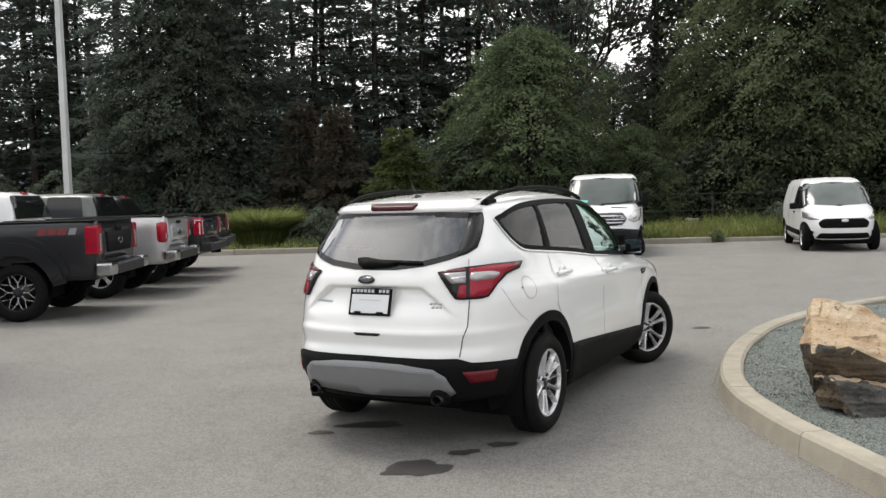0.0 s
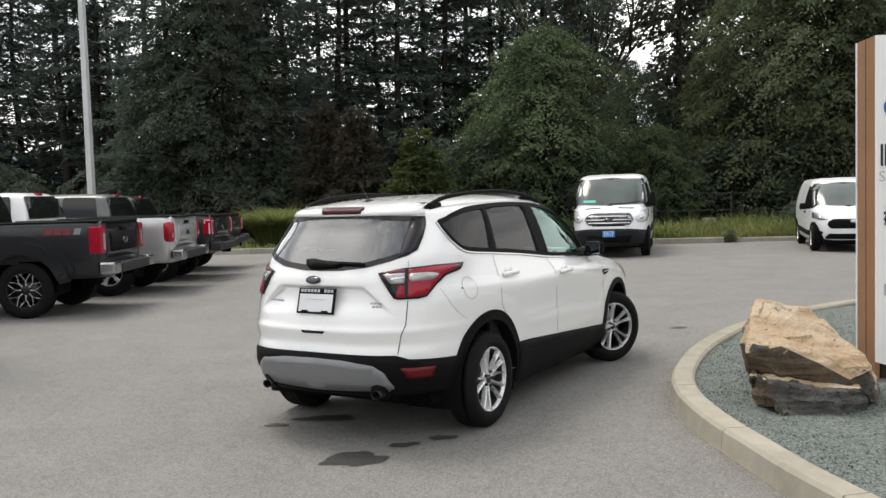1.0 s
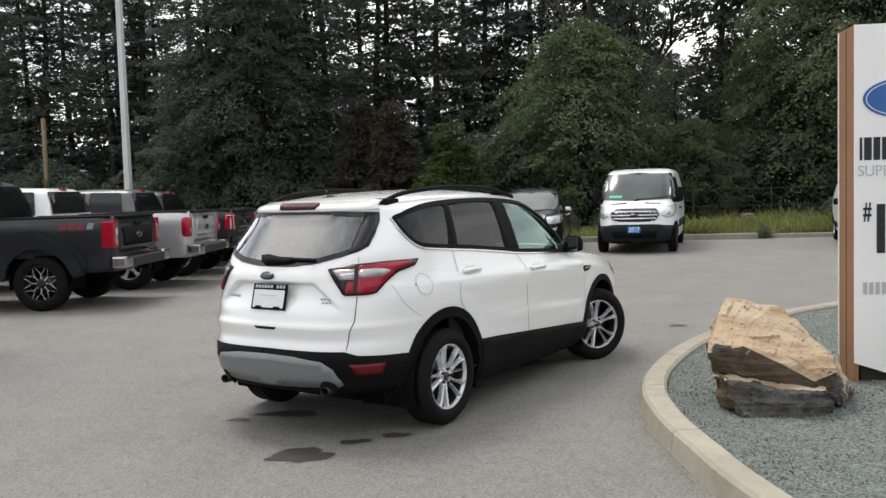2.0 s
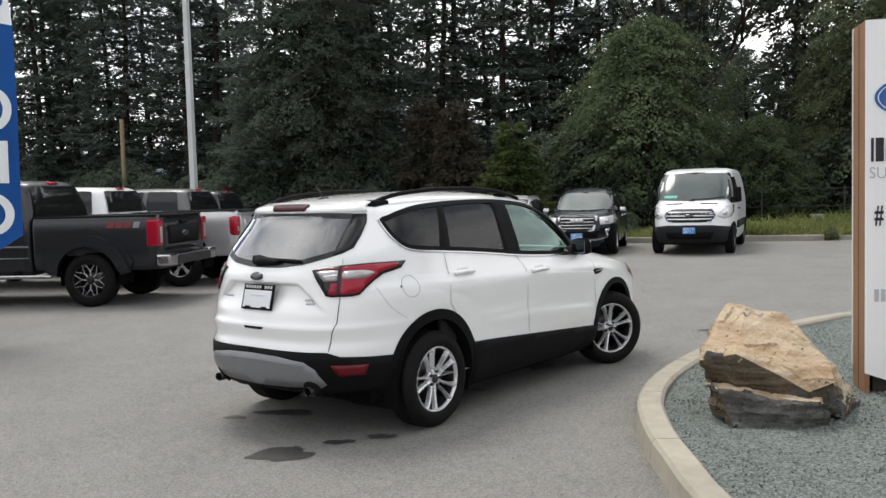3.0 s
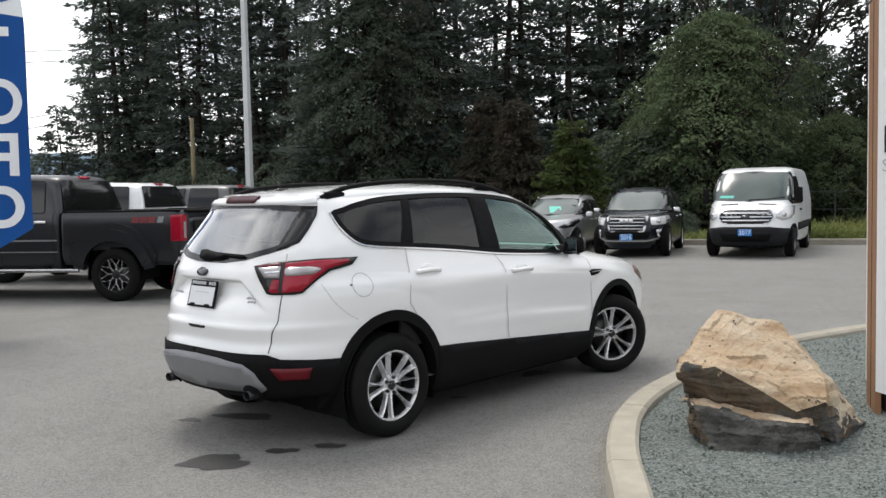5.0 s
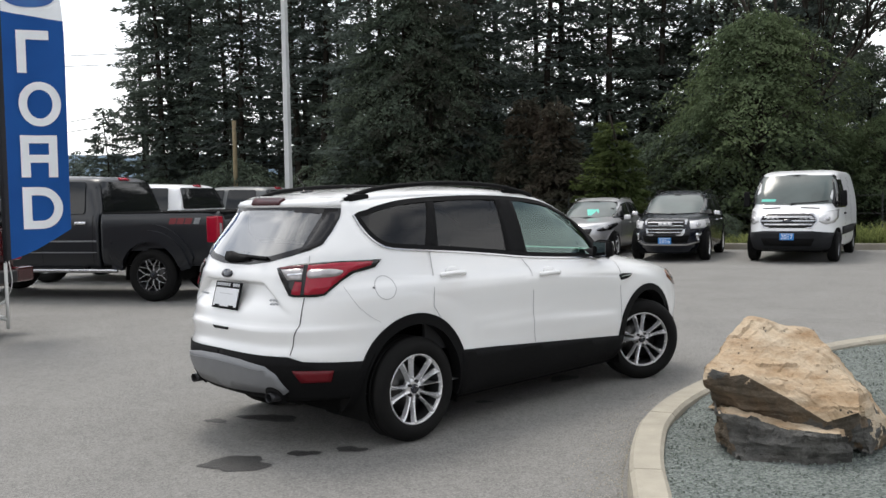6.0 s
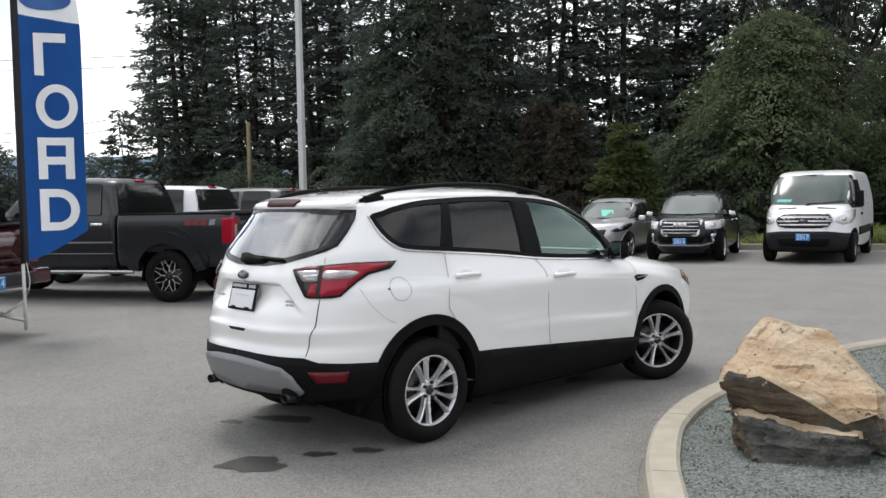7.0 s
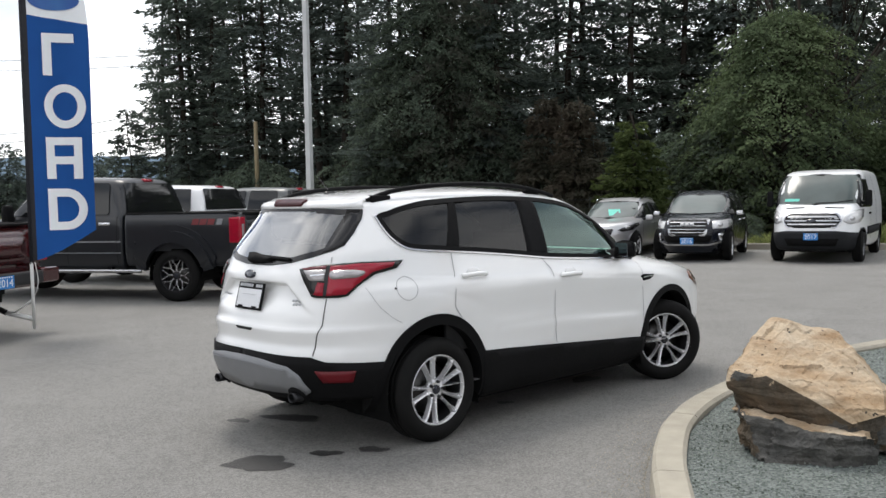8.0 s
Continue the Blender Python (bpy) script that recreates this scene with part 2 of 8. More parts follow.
def inset(poly, d):
    """The polygon moved inwards by d (outwards if negative), vertex by vertex."""
    n = len(poly)
    s = 1 if area2(poly) > 0 else -1
    out = []
    for i in range(n):
        a, b, c = np.array(poly[i - 1]), np.array(poly[i]), np.array(poly[(i + 1) % n])
        u, v = b - a, c - b
        u, v = u / (np.linalg.norm(u) + 1e-9), v / (np.linalg.norm(v) + 1e-9)
        nu, nv = np.array((-u[1], u[0])) * s, np.array((-v[1], v[0])) * s
        h = nu + nv
        h = h / (np.linalg.norm(h) + 1e-9)
        out.append(tuple(b + h * d / max(0.45, float(h @ nu))))
    return out


def rounded(poly, r, seg=4):
    """The polygon with its corners rounded by about r."""
    n = len(poly)
    out = []
    for i in range(n):
        a, b, c = np.array(poly[i - 1], float), np.array(poly[i], float), np.array(poly[(i + 1) % n], float)
        la, lc = np.linalg.norm(a - b), np.linalg.norm(c - b)
        p, q = b + (a - b) / la * min(r, la * 0.45), b + (c - b) / lc * min(r, lc * 0.45)
        for k in range(seg + 1):
            t = k / seg
            out.append(tuple((1 - t) ** 2 * p + 2 * t * (1 - t) * b + t * t * q))
    return out


def within(poly, x, y):
    c = False
    j = len(poly) - 1
    for i in range(len(poly)):
        xi, yi = poly[i]
        xj, yj = poly[j]
        if (yi > y) != (yj > y) and x < (xj - xi) * (y - yi) / (yj - yi) + xi:
            c = not c
        j = i
    return c


def fill2d(poly, step):
    """Triangles of a polygon with inner points on a grid."""
    b = densify(poly, step)
    pts = [Vector(p) for p in b]
    nb = len(pts)
    xs, ys = [p[0] for p in b], [p[1] for p in b]
    shrunk = inset(b, step * 0.45)
    x = min(xs) + step / 2
    while x < max(xs):
        y = min(ys) + step / 2
        while y < max(ys):
            if within(shrunk, x, y):
                pts.append(Vector((x, y)))
            y += step
        x += step
    from mathutils.geometry import delaunay_2d_cdt
    v, _, f, _, _, _ = delaunay_2d_cdt(pts, [], [list(range(nb))], 1, 1e-6)
    return [tuple(p) for p in v], [tuple(q) for q in f], nb


def pchip(xs, ys):
    xs, ys = np.array(xs, float), np.array(ys, float)
    h, d = np.diff(xs), np.diff(ys) / np.diff(xs)
    m = np.zeros(len(xs))
    m[0], m[-1] = d[0], d[-1]
    for i in range(1, len(xs) - 1):
        if d[i - 1] * d[i] > 0:
            w1, w2 = 2 * h[i] + h[i - 1], h[i] + 2 * h[i - 1]
            m[i] = (w1 + w2) / (w1 / d[i - 1] + w2 / d[i])

    known = {}
    xl = [float(v) for v in xs]

    def f(x):
        if x in known:
            return known[x]
        known[x] = y = g(x)
        return y

    def g(x):
        x = min(max(x, xl[0]), xl[-1])
        i = min(int(np.searchsorted(xs, x, side="right")) - 1, len(xs) - 2)
        t = (x - xs[i]) / h[i]
        return float((2 * t ** 3 - 3 * t * t + 1) * ys[i] + (t ** 3 - 2 * t * t + t) * h[i] * m[i] + (3 * t * t - 2 * t ** 3) * ys[i + 1] + (t ** 3 - t * t) * h[i] * m[i + 1])
    return f


class Shell:
    """A car body as a stack of level outlines: half-width, rear end, front end and the corners' squareness over height."""

    def __init__(self, yc, width, rear, front, square_rear=3.4, square_front=3.0):
        self.yc = yc
        self.fw, self.fr, self.ff = pchip(*zip(*width)), pchip(*zip(*rear)), pchip(*zip(*front))
        self.nr = pchip(*zip(*square_rear)) if isinstance(square_rear, list) else (lambda z: square_rear)
        self.nf = pchip(*zip(*square_front)) if isinstance(square_front, list) else (lambda z: square_front)
        self.dent = lambda x, z: 0.0
        self.bulge = lambda y, z: 0.0

    def ends(self, y, z):
        if y < self.yc:
            return max(self.yc - self.fr(z), 1e-3), self.nr(z)
        return max(self.ff(z) - self.yc, 1e-3), self.nf(z)

    def side(self, y, z):
        length, n = self.ends(y, z)
        return self.fw(z) * max(0.0, 1 - min(1.0, abs(y - self.yc) / length) ** n) ** (1 / n) + self.bulge(y, z)

    def rear(self, x, z):
        n = self.nr(z)
        return self.yc - (self.yc - self.fr(z)) * max(0.0, 1 - min(1.0, abs(x) / self.fw(z)) ** n) ** (1 / n) + self.dent(x, z)

    def front(self, x, z):
        n = self.nf(z)
        return self.yc + (self.ff(z) - self.yc) * max(0.0, 1 - min(1.0, abs(x) / self.fw(z)) ** n) ** (1 / n)

    def polar(self, a, z):
        """a: angle from straight back, round by the right side."""
        s, c = math.sin(a), math.cos(a)
        length, n = self.ends(self.yc - c, z)
        r = 1 / ((abs(s) / self.fw(z)) ** n + (abs(c) / length) ** n) ** (1 / n)
        return (r * s, self.yc - r * c, z)

    def angle(self, x, y):
        return math.atan2(x, self.yc - y)

    def chart(self, kind):
        if kind == "side":
            return lambda a, z: Vector((self.side(a, z), a, z))
        if kind == "rear":
            return lambda a, z: Vector((a, self.rear(a, z), z))
        if kind == "front":
            return lambda a, z: Vector((a, self.front(a, z), z))
        return lambda a, z: Vector(self.polar(a / 1.4, z))

    def holed(self, holes):
        out = []
        for kind, poly in holes:
            us, vs = [p[0] for p in poly], [p[1] for p in poly]
            out.append((kind, poly, min(us), max(us), min(vs), max(vs)))
        return out

    def body(self, name, levels, holes, mats, parent, per=90, shade=None):
        """The closed skin, open at the holes: (kind, polygon) with kind side, rear or front."""
        vs, fs = [], []
        quick = self.holed(holes)
        ring = 4 * per
        for z in levels:
            w = self.fw(z)
            for q in range(ring):
                t = 2 * math.pi * q / ring
                s, c = math.sin(t), math.cos(t)
                back = c > 0
                n = self.nr(z) if back else self.nf(z)
                length = self.yc - self.fr(z) if back else self.ff(z) - self.yc
                x = math.copysign(w * abs(s) ** (2 / n), s)
                y = self.yc - math.copysign(length * abs(c) ** (2 / n), c)
                if abs(s) > 0.6:
                    x += math.copysign(self.bulge(y, z), s)
                vs.append((x, y + (self.dent(x, z) if c > 0.2 else 0.0), z))
        for i in range(len(levels) - 1):
            for q in range(ring):
                q2 = (q + 1) % ring
                f = (i * ring + q, i * ring + q2, (i + 1) * ring + q2, (i + 1) * ring + q)
                cx, cy, cz = (sum(vs[k][j] for k in f) / 4 for j in range(3))
                drop = False
                for kind, poly, u0, u1, v0, v1 in quick:
                    if cz < v0 or cz > v1 or not (u0 <= (cy if kind == "side" else cx) <= u1):
                        continue
                    if kind == "side" and abs(cx) > 0.42 and within(poly, cy, cz):
                        drop = True
                    elif kind == "rear" and cy < self.yc and within(poly, cx, cz) and (cy - self.rear(cx, cz)) < 0.05 and self.angle(abs(cx), cy) < 0.75:
                        drop = True
                    elif kind == "front" and cy > self.yc and within(poly, cx, cz):
                        drop = True
                if not drop:
                    fs.append(f)
        fs.append(tuple(range((len(levels) - 1) * ring, len(levels) * ring)))
        fs.append(tuple(range(ring))[::-1])
        return put(name, mesh(name, vs, fs, mats), parent)

    def patch(self, name, kind, poly, material, parent, off=0.004, depth=0.012, step=0.045, mirror=False, label="", chart=None):
        """A panel that follows the body inside a polygon, proud by off, with its edge turned in by depth."""
        ch = chart or self.chart(kind)
        p2, tris, nb = fill2d(poly, step)
        e = 1e-3
        vs = []
        for a, z in p2:
            p = ch(a, z)
            u, v = ch(a + e, z) - ch(a - e, z), ch(a, z + e) - ch(a, z - e)
            nn = u.cross(v)
            if nn.length < 1e-12:
                nn = Vector((p.x, p.y - self.yc, 0))
            nn.normalize()
            if nn.dot(Vector((p.x, p.y - self.yc, 0.25 * (p.z - 0.8)))) < 0:
                nn = -nn
            vs.append((p, nn))
        top = [p + n * off for p, n in vs]
        fs = [tuple(t) for t in tris]
        edge = {}
        for t in fs:
            for i in range(len(t)):
                a, b = t[i], t[(i + 1) % len(t)]
                if (b, a) in edge:
                    del edge[(b, a)]
                else:
                    edge[(a, b)] = 1
        if depth:
            low = {}
            for a, b in list(edge):
                for k in (a, b):
                    if k not in low:
                        low[k] = len(top)
                        top.append(vs[k][0] + vs[k][1] * (off - depth))
                fs.append((b, a, low[a], low[b]))
        c0 = (top[tris[0][1]] - top[tris[0][0]]).cross(top[tris[0][2]] - top[tris[0][0]])
        if c0.dot(vs[tris[0][0]][1]) < 0:
            fs = [f[::-1] for f in fs]
        if mirror:
            top = [Vector((-p.x, p.y, p.z)) for p in top]
            fs = [f[::-1] for f in fs]
        return put(name, mesh(name, top, fs, material), parent, label)

    def band(self, name, kind, outer, inner, material, parent, off=0.006, depth=0.012, mirror=False, label="", closed=True):
        """A frame between two rows of as many points."""
        ch = self.chart(kind)
        vs, fs = [], []
        n = len(outer)
        e = 1e-3
        for q, (a, z) in [(0, p) for p in outer] + [(1, p) for p in inner] + [(2, p) for p in outer] + [(3, p) for p in inner]:
            p = ch(a, z)
            nn = (ch(a + e, z) - ch(a - e, z)).cross(ch(a, z + e) - ch(a, z - e))
            nn = nn.normalized() if nn.length > 1e-12 else Vector((1, 0, 0))
            if nn.dot(Vector((p.x, p.y - self.yc, 0.25 * (p.z - 0.8)))) < 0:
                nn = -nn
            vs.append(p + nn * (off if q < 2 else off - depth))
        last = n if closed else n - 1
        for i in range(last):
            j = (i + 1) % n
            fs.append((i, j, n + j, n + i))
            fs.append((2 * n + i, 2 * n + j, j, i))
            fs.append((n + i, n + j, 3 * n + j, 3 * n + i))
        a, b, c = vs[0], vs[1], vs[n + 1]
        ref = Vector((a.x, a.y - self.yc, 0))
        if (b - a).cross(c - a).dot(ref) < 0:
            fs = [f[::-1] for f in fs]
        if mirror:
            vs = [Vector((-p.x, p.y, p.z)) for p in vs]
            fs = [f[::-1] for f in fs]
        return put(name, mesh(name, vs, fs, material, smooth=False), parent, label)

    def line(self, name, kind, pts, width, material, parent, off=0.0025, mirror=False, depth=0.0, step=0.05):
        """A narrow strip along points of a chart: a panel gap or a moulding."""
        if name == "panel_gap":
            step = 0.012
        pts = densify(pts, step, closed=False)
        left, right = [], []
        n = len(pts)
        for i, p in enumerate(pts):
            d = np.array(pts[min(i + 1, n - 1)]) - np.array(pts[max(i - 1, 0)])
            d = d / (np.linalg.norm(d) + 1e-9)
            nrm = np.array((-d[1], d[0])) * width / 2
            left.append(tuple(np.array(p) + nrm))
            right.append(tuple(np.array(p) - nrm))
        return self.band(name, kind, left, right, material, parent, off, max(depth, 0.001), mirror, closed=False)


def circle(cy, cz, r, a0=0.0, a1=360.0, n=40):
    return [(cy + r * math.cos(radians(a0 + (a1 - a0) * k / n)), cz + r * math.sin(radians(a0 + (a1 - a0) * k / n))) for k in range(n + (0 if abs(a1 - a0) >= 360 else 1))]


def arange(a, b, step):
    n = max(1, int(round((b - a) / step)))
    return [a + (b - a) * i / n for i in range(n + 1)]


def heading(x, y, hx, hy, z=0.0):
    """The pose at x, y whose own y axis points along hx, hy."""
    return pose(x, y, z, 0, 0, math.degrees(math.atan2(-hx, hy)))


# ---- ground, kerbs, island ----
M["asphalt"] = mat("asphalt", (0.205, 0.200, 0.190), 0.74, 0, 0.3, 9.0, bump=0.5, bump_scale=190, second=(0.142, 0.139, 0.133), spec=0.5, big=0.62)


def speckle(m, scale, light, dark, amount):
    """Fine aggregate: a cell pattern lightens and darkens the base colour stone by stone."""
    t = m.node_tree
    n, l = t.nodes, t.links
    b = n["Principled BSDF"]
    src = b.inputs["Base Color"].links[0].from_socket
    co = n.new("ShaderNodeTexCoord")
    vo = n.new("ShaderNodeTexVoronoi")
    vo.inputs["Scale"].default_value = scale
    l.new(co.outputs["Object"], vo.inputs["Vector"])
    rp = n.new("ShaderNodeValToRGB")
    rp.color_ramp.elements[0].position, rp.color_ramp.elements[0].color = 0.1, (*dark, 1)
    rp.color_ramp.elements[1].position, rp.color_ramp.elements[1].color = 0.9, (*light, 1)
    l.new(vo.outputs["Color"], rp.inputs["Fac"])
    mx = n.new("ShaderNodeMix")
    mx.data_type = "RGBA"
    mx.inputs[0].default_value = amount
    l.new(src, mx.inputs[6])
    l.new(rp.outputs["Color"], mx.inputs[7])
    l.new(mx.outputs[2], b.inputs["Base Color"])


speckle(M["asphalt"], 105.0, (0.40, 0.385, 0.355), (0.085, 0.083, 0.079), 0.42)
M["concrete"] = mat("concrete", (0.42, 0.385, 0.315), 0.85, 0, 0.2, 7.0, bump=0.35, bump_scale=120, second=(0.30, 0.275, 0.225), spec=0.3, rnd=0.05)
M["far_concrete"] = mat("far_concrete", (0.32, 0.30, 0.26), 0.9, 0, 0.2, 7.0, second=(0.24, 0.22, 0.18), spec=0.3, rnd=0.06)
M["gravel_bed"] = mat("gravel_bed", (0.155, 0.180, 0.160), 0.9, 0, 0.3, 30.0, bump=1.0, bump_scale=110, second=(0.105, 0.124, 0.116), spec=0.2)
speckle(M["gravel_bed"], 75.0, (0.38, 0.41, 0.39), (0.055, 0.068, 0.064), 0.6)
M["gravel_stone"] = mat("gravel_stone", (0.235, 0.262, 0.232), 0.85, 0, 0.3, 30.0, second=(0.160, 0.185, 0.165), spec=0.25, island=0.5)
M["soil"] = mat("soil", (0.055, 0.065, 0.028), 0.95, 0, 0.4, 1.2, bump=0.8, bump_scale=9, second=(0.03, 0.035, 0.016), spec=0.1)


def sheet(name, outline, z, material, label, category, step=6.0):
    p2, tris, _ = fill2d(outline, step)
    me = mesh(name, [(x, y, z) for x, y in p2], [t if area2([p2[k] for k in t]) > 0 else t[::-1] for t in tris], material)
    return tagged(put(name, me), label, category, kind="structure")


sheet("ground", [(-700, -300), (500, -300), (500, 900), (-700, 900)], -0.03, M["soil"], "flat ground with dark earth and low green growth", "ground", 80.0)
FAR_KERB = [(-60, -8), (-34, 6.0), (-21, 12.7), (-15.6, 15.5), (-7.3, 19.3), (-4.4, 20.75), (-2.35, 21.65)]
FAR_KERB_2 = [(-2.25, 22.0), (-0.5, 22.75), (8, 26.4), (30, 35)]
lot = FAR_KERB + FAR_KERB_2 + [(45, 20), (45, -60), (-60, -60)]
sheet("asphalt_lot", lot, 0.0, M["asphalt"], "worn grey asphalt car park with stains and aggregate", "asphalt")


def offset_line(pts, d):
    out = []
    n = len(pts)
    for i in range(n):
        a, b = np.array(pts[max(i - 1, 0)][:2]), np.array(pts[min(i + 1, n - 1)][:2])
        t = (b - a) / (np.linalg.norm(b - a) + 1e-9)
        out.append((pts[i][0] - t[1] * d, pts[i][1] + t[0] * d))
    return out


def walk_line(pts, step):
    """Points every step along a line."""
    out, rest = [tuple(pts[0])], step
    for i in range(len(pts) - 1):
        a, b = np.array(pts[i], float), np.array(pts[i + 1], float)
        seg = np.linalg.norm(b - a)
        s = rest
        while s <= seg:
            out.append(tuple(a + (b - a) * s / seg))
            s += step
        rest = s - seg
    return out


def kerb_run(parent, line, width, height, piece, joint, material, side):
    """Kerb stones along a line: each its own block with rounded upper edges and a batter on the road side."""
    fine = walk_line(line, 0.1)
    per = int(round(piece / 0.1))
    inner = offset_line(fine, width * side)
    batter = offset_line(fine, -0.015 * side)
    r = 0.022
    up = offset_line(fine, r * side)
    dn = offset_line(fine, (width - r) * side)
    for k in range(0, len(fine) - 1, per):
        idx = list(range(k, min(k + per, len(fine) - 1) + 1))
        if len(idx) < 2:
            continue
        vs, fs = [], []
        for j, i in enumerate(idx):
            sh = joint if j == 0 else (-joint if j == len(idx) - 1 else 0.0)
            o = idx[1] if j == 0 else idx[-2]
            d = np.array(fine[o]) - np.array(fine[i])
            d = d / (np.linalg.norm(d) + 1e-9) * abs(sh)
            for pt, z in ((batter[i], -0.02), (fine[i], height - r), (up[i], height), (dn[i], height), (inner[i], height - r), (inner[i], -0.02)):
                vs.append((pt[0] + d[0], pt[1] + d[1], z))
        for j in range(len(idx) - 1):
            for q in range(5):
                f = (j * 6 + q, j * 6 + q + 1, (j + 1) * 6 + q + 1, (j + 1) * 6 + q)
                fs.append(f if side > 0 else f[::-1])
        fs.append(tuple(range(6))[::-1] if side > 0 else tuple(range(6)))
        e = (len(idx) - 1) * 6
        fs.append(tuple(range(e, e + 6)) if side > 0 else tuple(range(e, e + 6))[::-1])
        put("kerb_stone", mesh("kerb_stone", vs, fs, material, smooth=False), parent)


ISLAND = spline([(9.0, 11.6), (6.2, 10.6), (4.4, 9.5), (3.35, 8.4), (2.71, 7.48), (2.28, 6.70), (1.87, 5.65), (1.61, 4.6), (1.53, 3.66), (1.55, 2.71), (1.70, 1.72), (1.912, 1.065), (2.137, 0.62), (2.405, 0.185), (2.71, -0.23), (3.05, -0.68), (3.55, -1.2), (4.3, -1.65), (5.4, -1.9), (7.5, -1.9), (9.5, -1.2)], 6)
kerb_island = thing("kerb", "pale sandy cast concrete kerb round a gravel island", "kerb", kind="structure")
kerb_run(kerb_island, ISLAND, 0.185, 0.15, 1.3, 0.004, M["concrete"], 1)
bed = offset_line(ISLAND, 0.17) + [(12, -1), (12, 11)]
p2, tris, _ = fill2d(bed, 0.22)
gv = [(x, y, 0.105 + 0.035 * noise.noise((x * 1.3, y * 1.3, 0)) + 0.01 * noise.noise((x * 6, y * 6, 3))) for x, y in p2]
tagged(put("gravel_bed", mesh("gravel_bed", gv, [t if area2([p2[k] for k in t]) > 0 else t[::-1] for t in tris], M["gravel_bed"])), "blue-grey crushed gravel bed inside the kerb", "gravel", kind="structure")


def chips(name, count, region, size, zbase, material, seed, label):
    """Loose crushed stones scattered over a region, in one mesh."""
    rng = random.Random(seed)
    vs, fs = [], []
    base = [(1, 0, 0), (-1, 0, 0), (0, 1, 0), (0, -1, 0), (0, 0, 1), (0, 0, -1)]
    tri = [(0, 2, 4), (2, 1, 4), (1, 3, 4), (3, 0, 4), (2, 0, 5), (1, 2, 5), (3, 1, 5), (0, 3, 5)]
    made = 0
    while made < count:
        x, y = region(rng)
        if x is None:
            continue
        s = size * rng.uniform(0.5, 1.25)
        q = Euler((rng.uniform(0, 6), rng.uniform(0, 6), rng.uniform(0, 6))).to_matrix()
        o = len(vs)
        z = zbase(x, y)
        for b in base:
            v = q @ Vector((b[0] * s * rng.uniform(0.6, 1.2), b[1] * s * rng.uniform(0.5, 1.0), b[2] * s * rng.uniform(0.4, 0.9)))
            vs.append((x + v.x, y + v.y, z + s * 0.3 + v.z))
        fs += [(a + o, b + o, c + o) for a, b, c in tri]
        made += 1
    return tagged(put(name, mesh(name, vs, fs, material, smooth=False)), label, "gravel", kind="stuff")


bed_inner = offset_line(ISLAND, 0.195)
BED_EDGE = [p for k, p in enumerate(bed_inner) if k % 2 == 0] + [(12, -1), (12, 11)]


def in_bed(rng):
    x, y = rng.uniform(1.7, 5.2), rng.uniform(-1.5, 7.0)
    near = max(0.0, 1 - (y + 1.5) / 9.5)
    if rng.random() > 0.25 + 0.75 * near or not within(BED_EDGE, x, y):
        return None, None
    return x, y


def bed_z(x, y):
    return 0.105 + 0.035 * noise.noise((x * 1.3, y * 1.3, 0)) + 0.01 * noise.noise((x * 6, y * 6, 3))


chips("gravel_chips", 18000, in_bed, 0.0095, bed_z, M["gravel_stone"], 3, "loose blue-grey crushed stone chips")
M["grit"] = mat("grit", (0.46, 0.42, 0.34), 0.9, 0, 0.3, 30.0, second=(0.34, 0.31, 0.25), spec=0.2, island=0.2)
KERB_FOOT = [p for p in offset_line(ISLAND, -0.02) if p[1] < 3.0 and p[0] < 4.5]


def by_kerb(rng):
    k = rng.randrange(len(KERB_FOOT) - 1)
    t = rng.random()
    d = 0.02 + 0.32 * rng.random() ** 2.6
    a, b = KERB_FOOT[k], KERB_FOOT[k + 1]
    n = math.hypot(b[0] - a[0], b[1] - a[1]) + 1e-9
    return a[0] + (b[0] - a[0]) * t + (b[1] - a[1]) / n * d, a[1] + (b[1] - a[1]) * t - (b[0] - a[0]) / n * d


chips("loose_grit", 1800, by_kerb, 0.005, lambda x, y: 0.0, M["grit"], 5, "loose sandy grit swept along the foot of the kerb")

far_kerb = thing("kerb_far", "weathered grey concrete kerb edging the car park", "kerb", kind="structure")
kerb_run(far_kerb, FAR_KERB[2:], 0.20, 0.17, 3.0, 0.01, M["far_concrete"], 1)
kerb_run(far_kerb, FAR_KERB_2[:3], 0.20, 0.13, 3.0, 0.01, M["far_concrete"], 1)

# wet patches and oil stains on the asphalt; one patch paints the car's shade
M["wet"] = mat("wet", (0.036, 0.035, 0.034), 0.55, 0, 0.3, 9.0, bump=0.3, bump_scale=190, second=(0.055, 0.053, 0.051), spec=0.4)


def blot(cx, cy, rx, ry, rot, seed, spread=0.35):
    rng = random.Random(seed)
    ph = [rng.uniform(0, 6.28) for _ in range(5)]
    pts = []
    for k in range(44):
        a = 2 * math.pi * k / 44
        q = 1 + spread * (0.5 * math.sin(2 * a + ph[0]) + 0.35 * math.sin(3 * a + ph[1]) + 0.22 * math.sin(5 * a + ph[2]) + 0.15 * math.sin(9 * a + ph[3]))
        x, y = rx * q * math.cos(a), ry * q * math.sin(a)
        c, s = math.cos(radians(rot)), math.sin(radians(rot))
        pts.append((cx + x * c - y * s, cy + x * s + y * c, 0.003))
    me = mesh("wet_patch", pts, [tuple(range(44))], M["wet"])
    return tagged(put("wet_patch", me), "dark patch of damp and painted shade on the grey asphalt", "stain", "damp patches on the asphalt", "stuff")


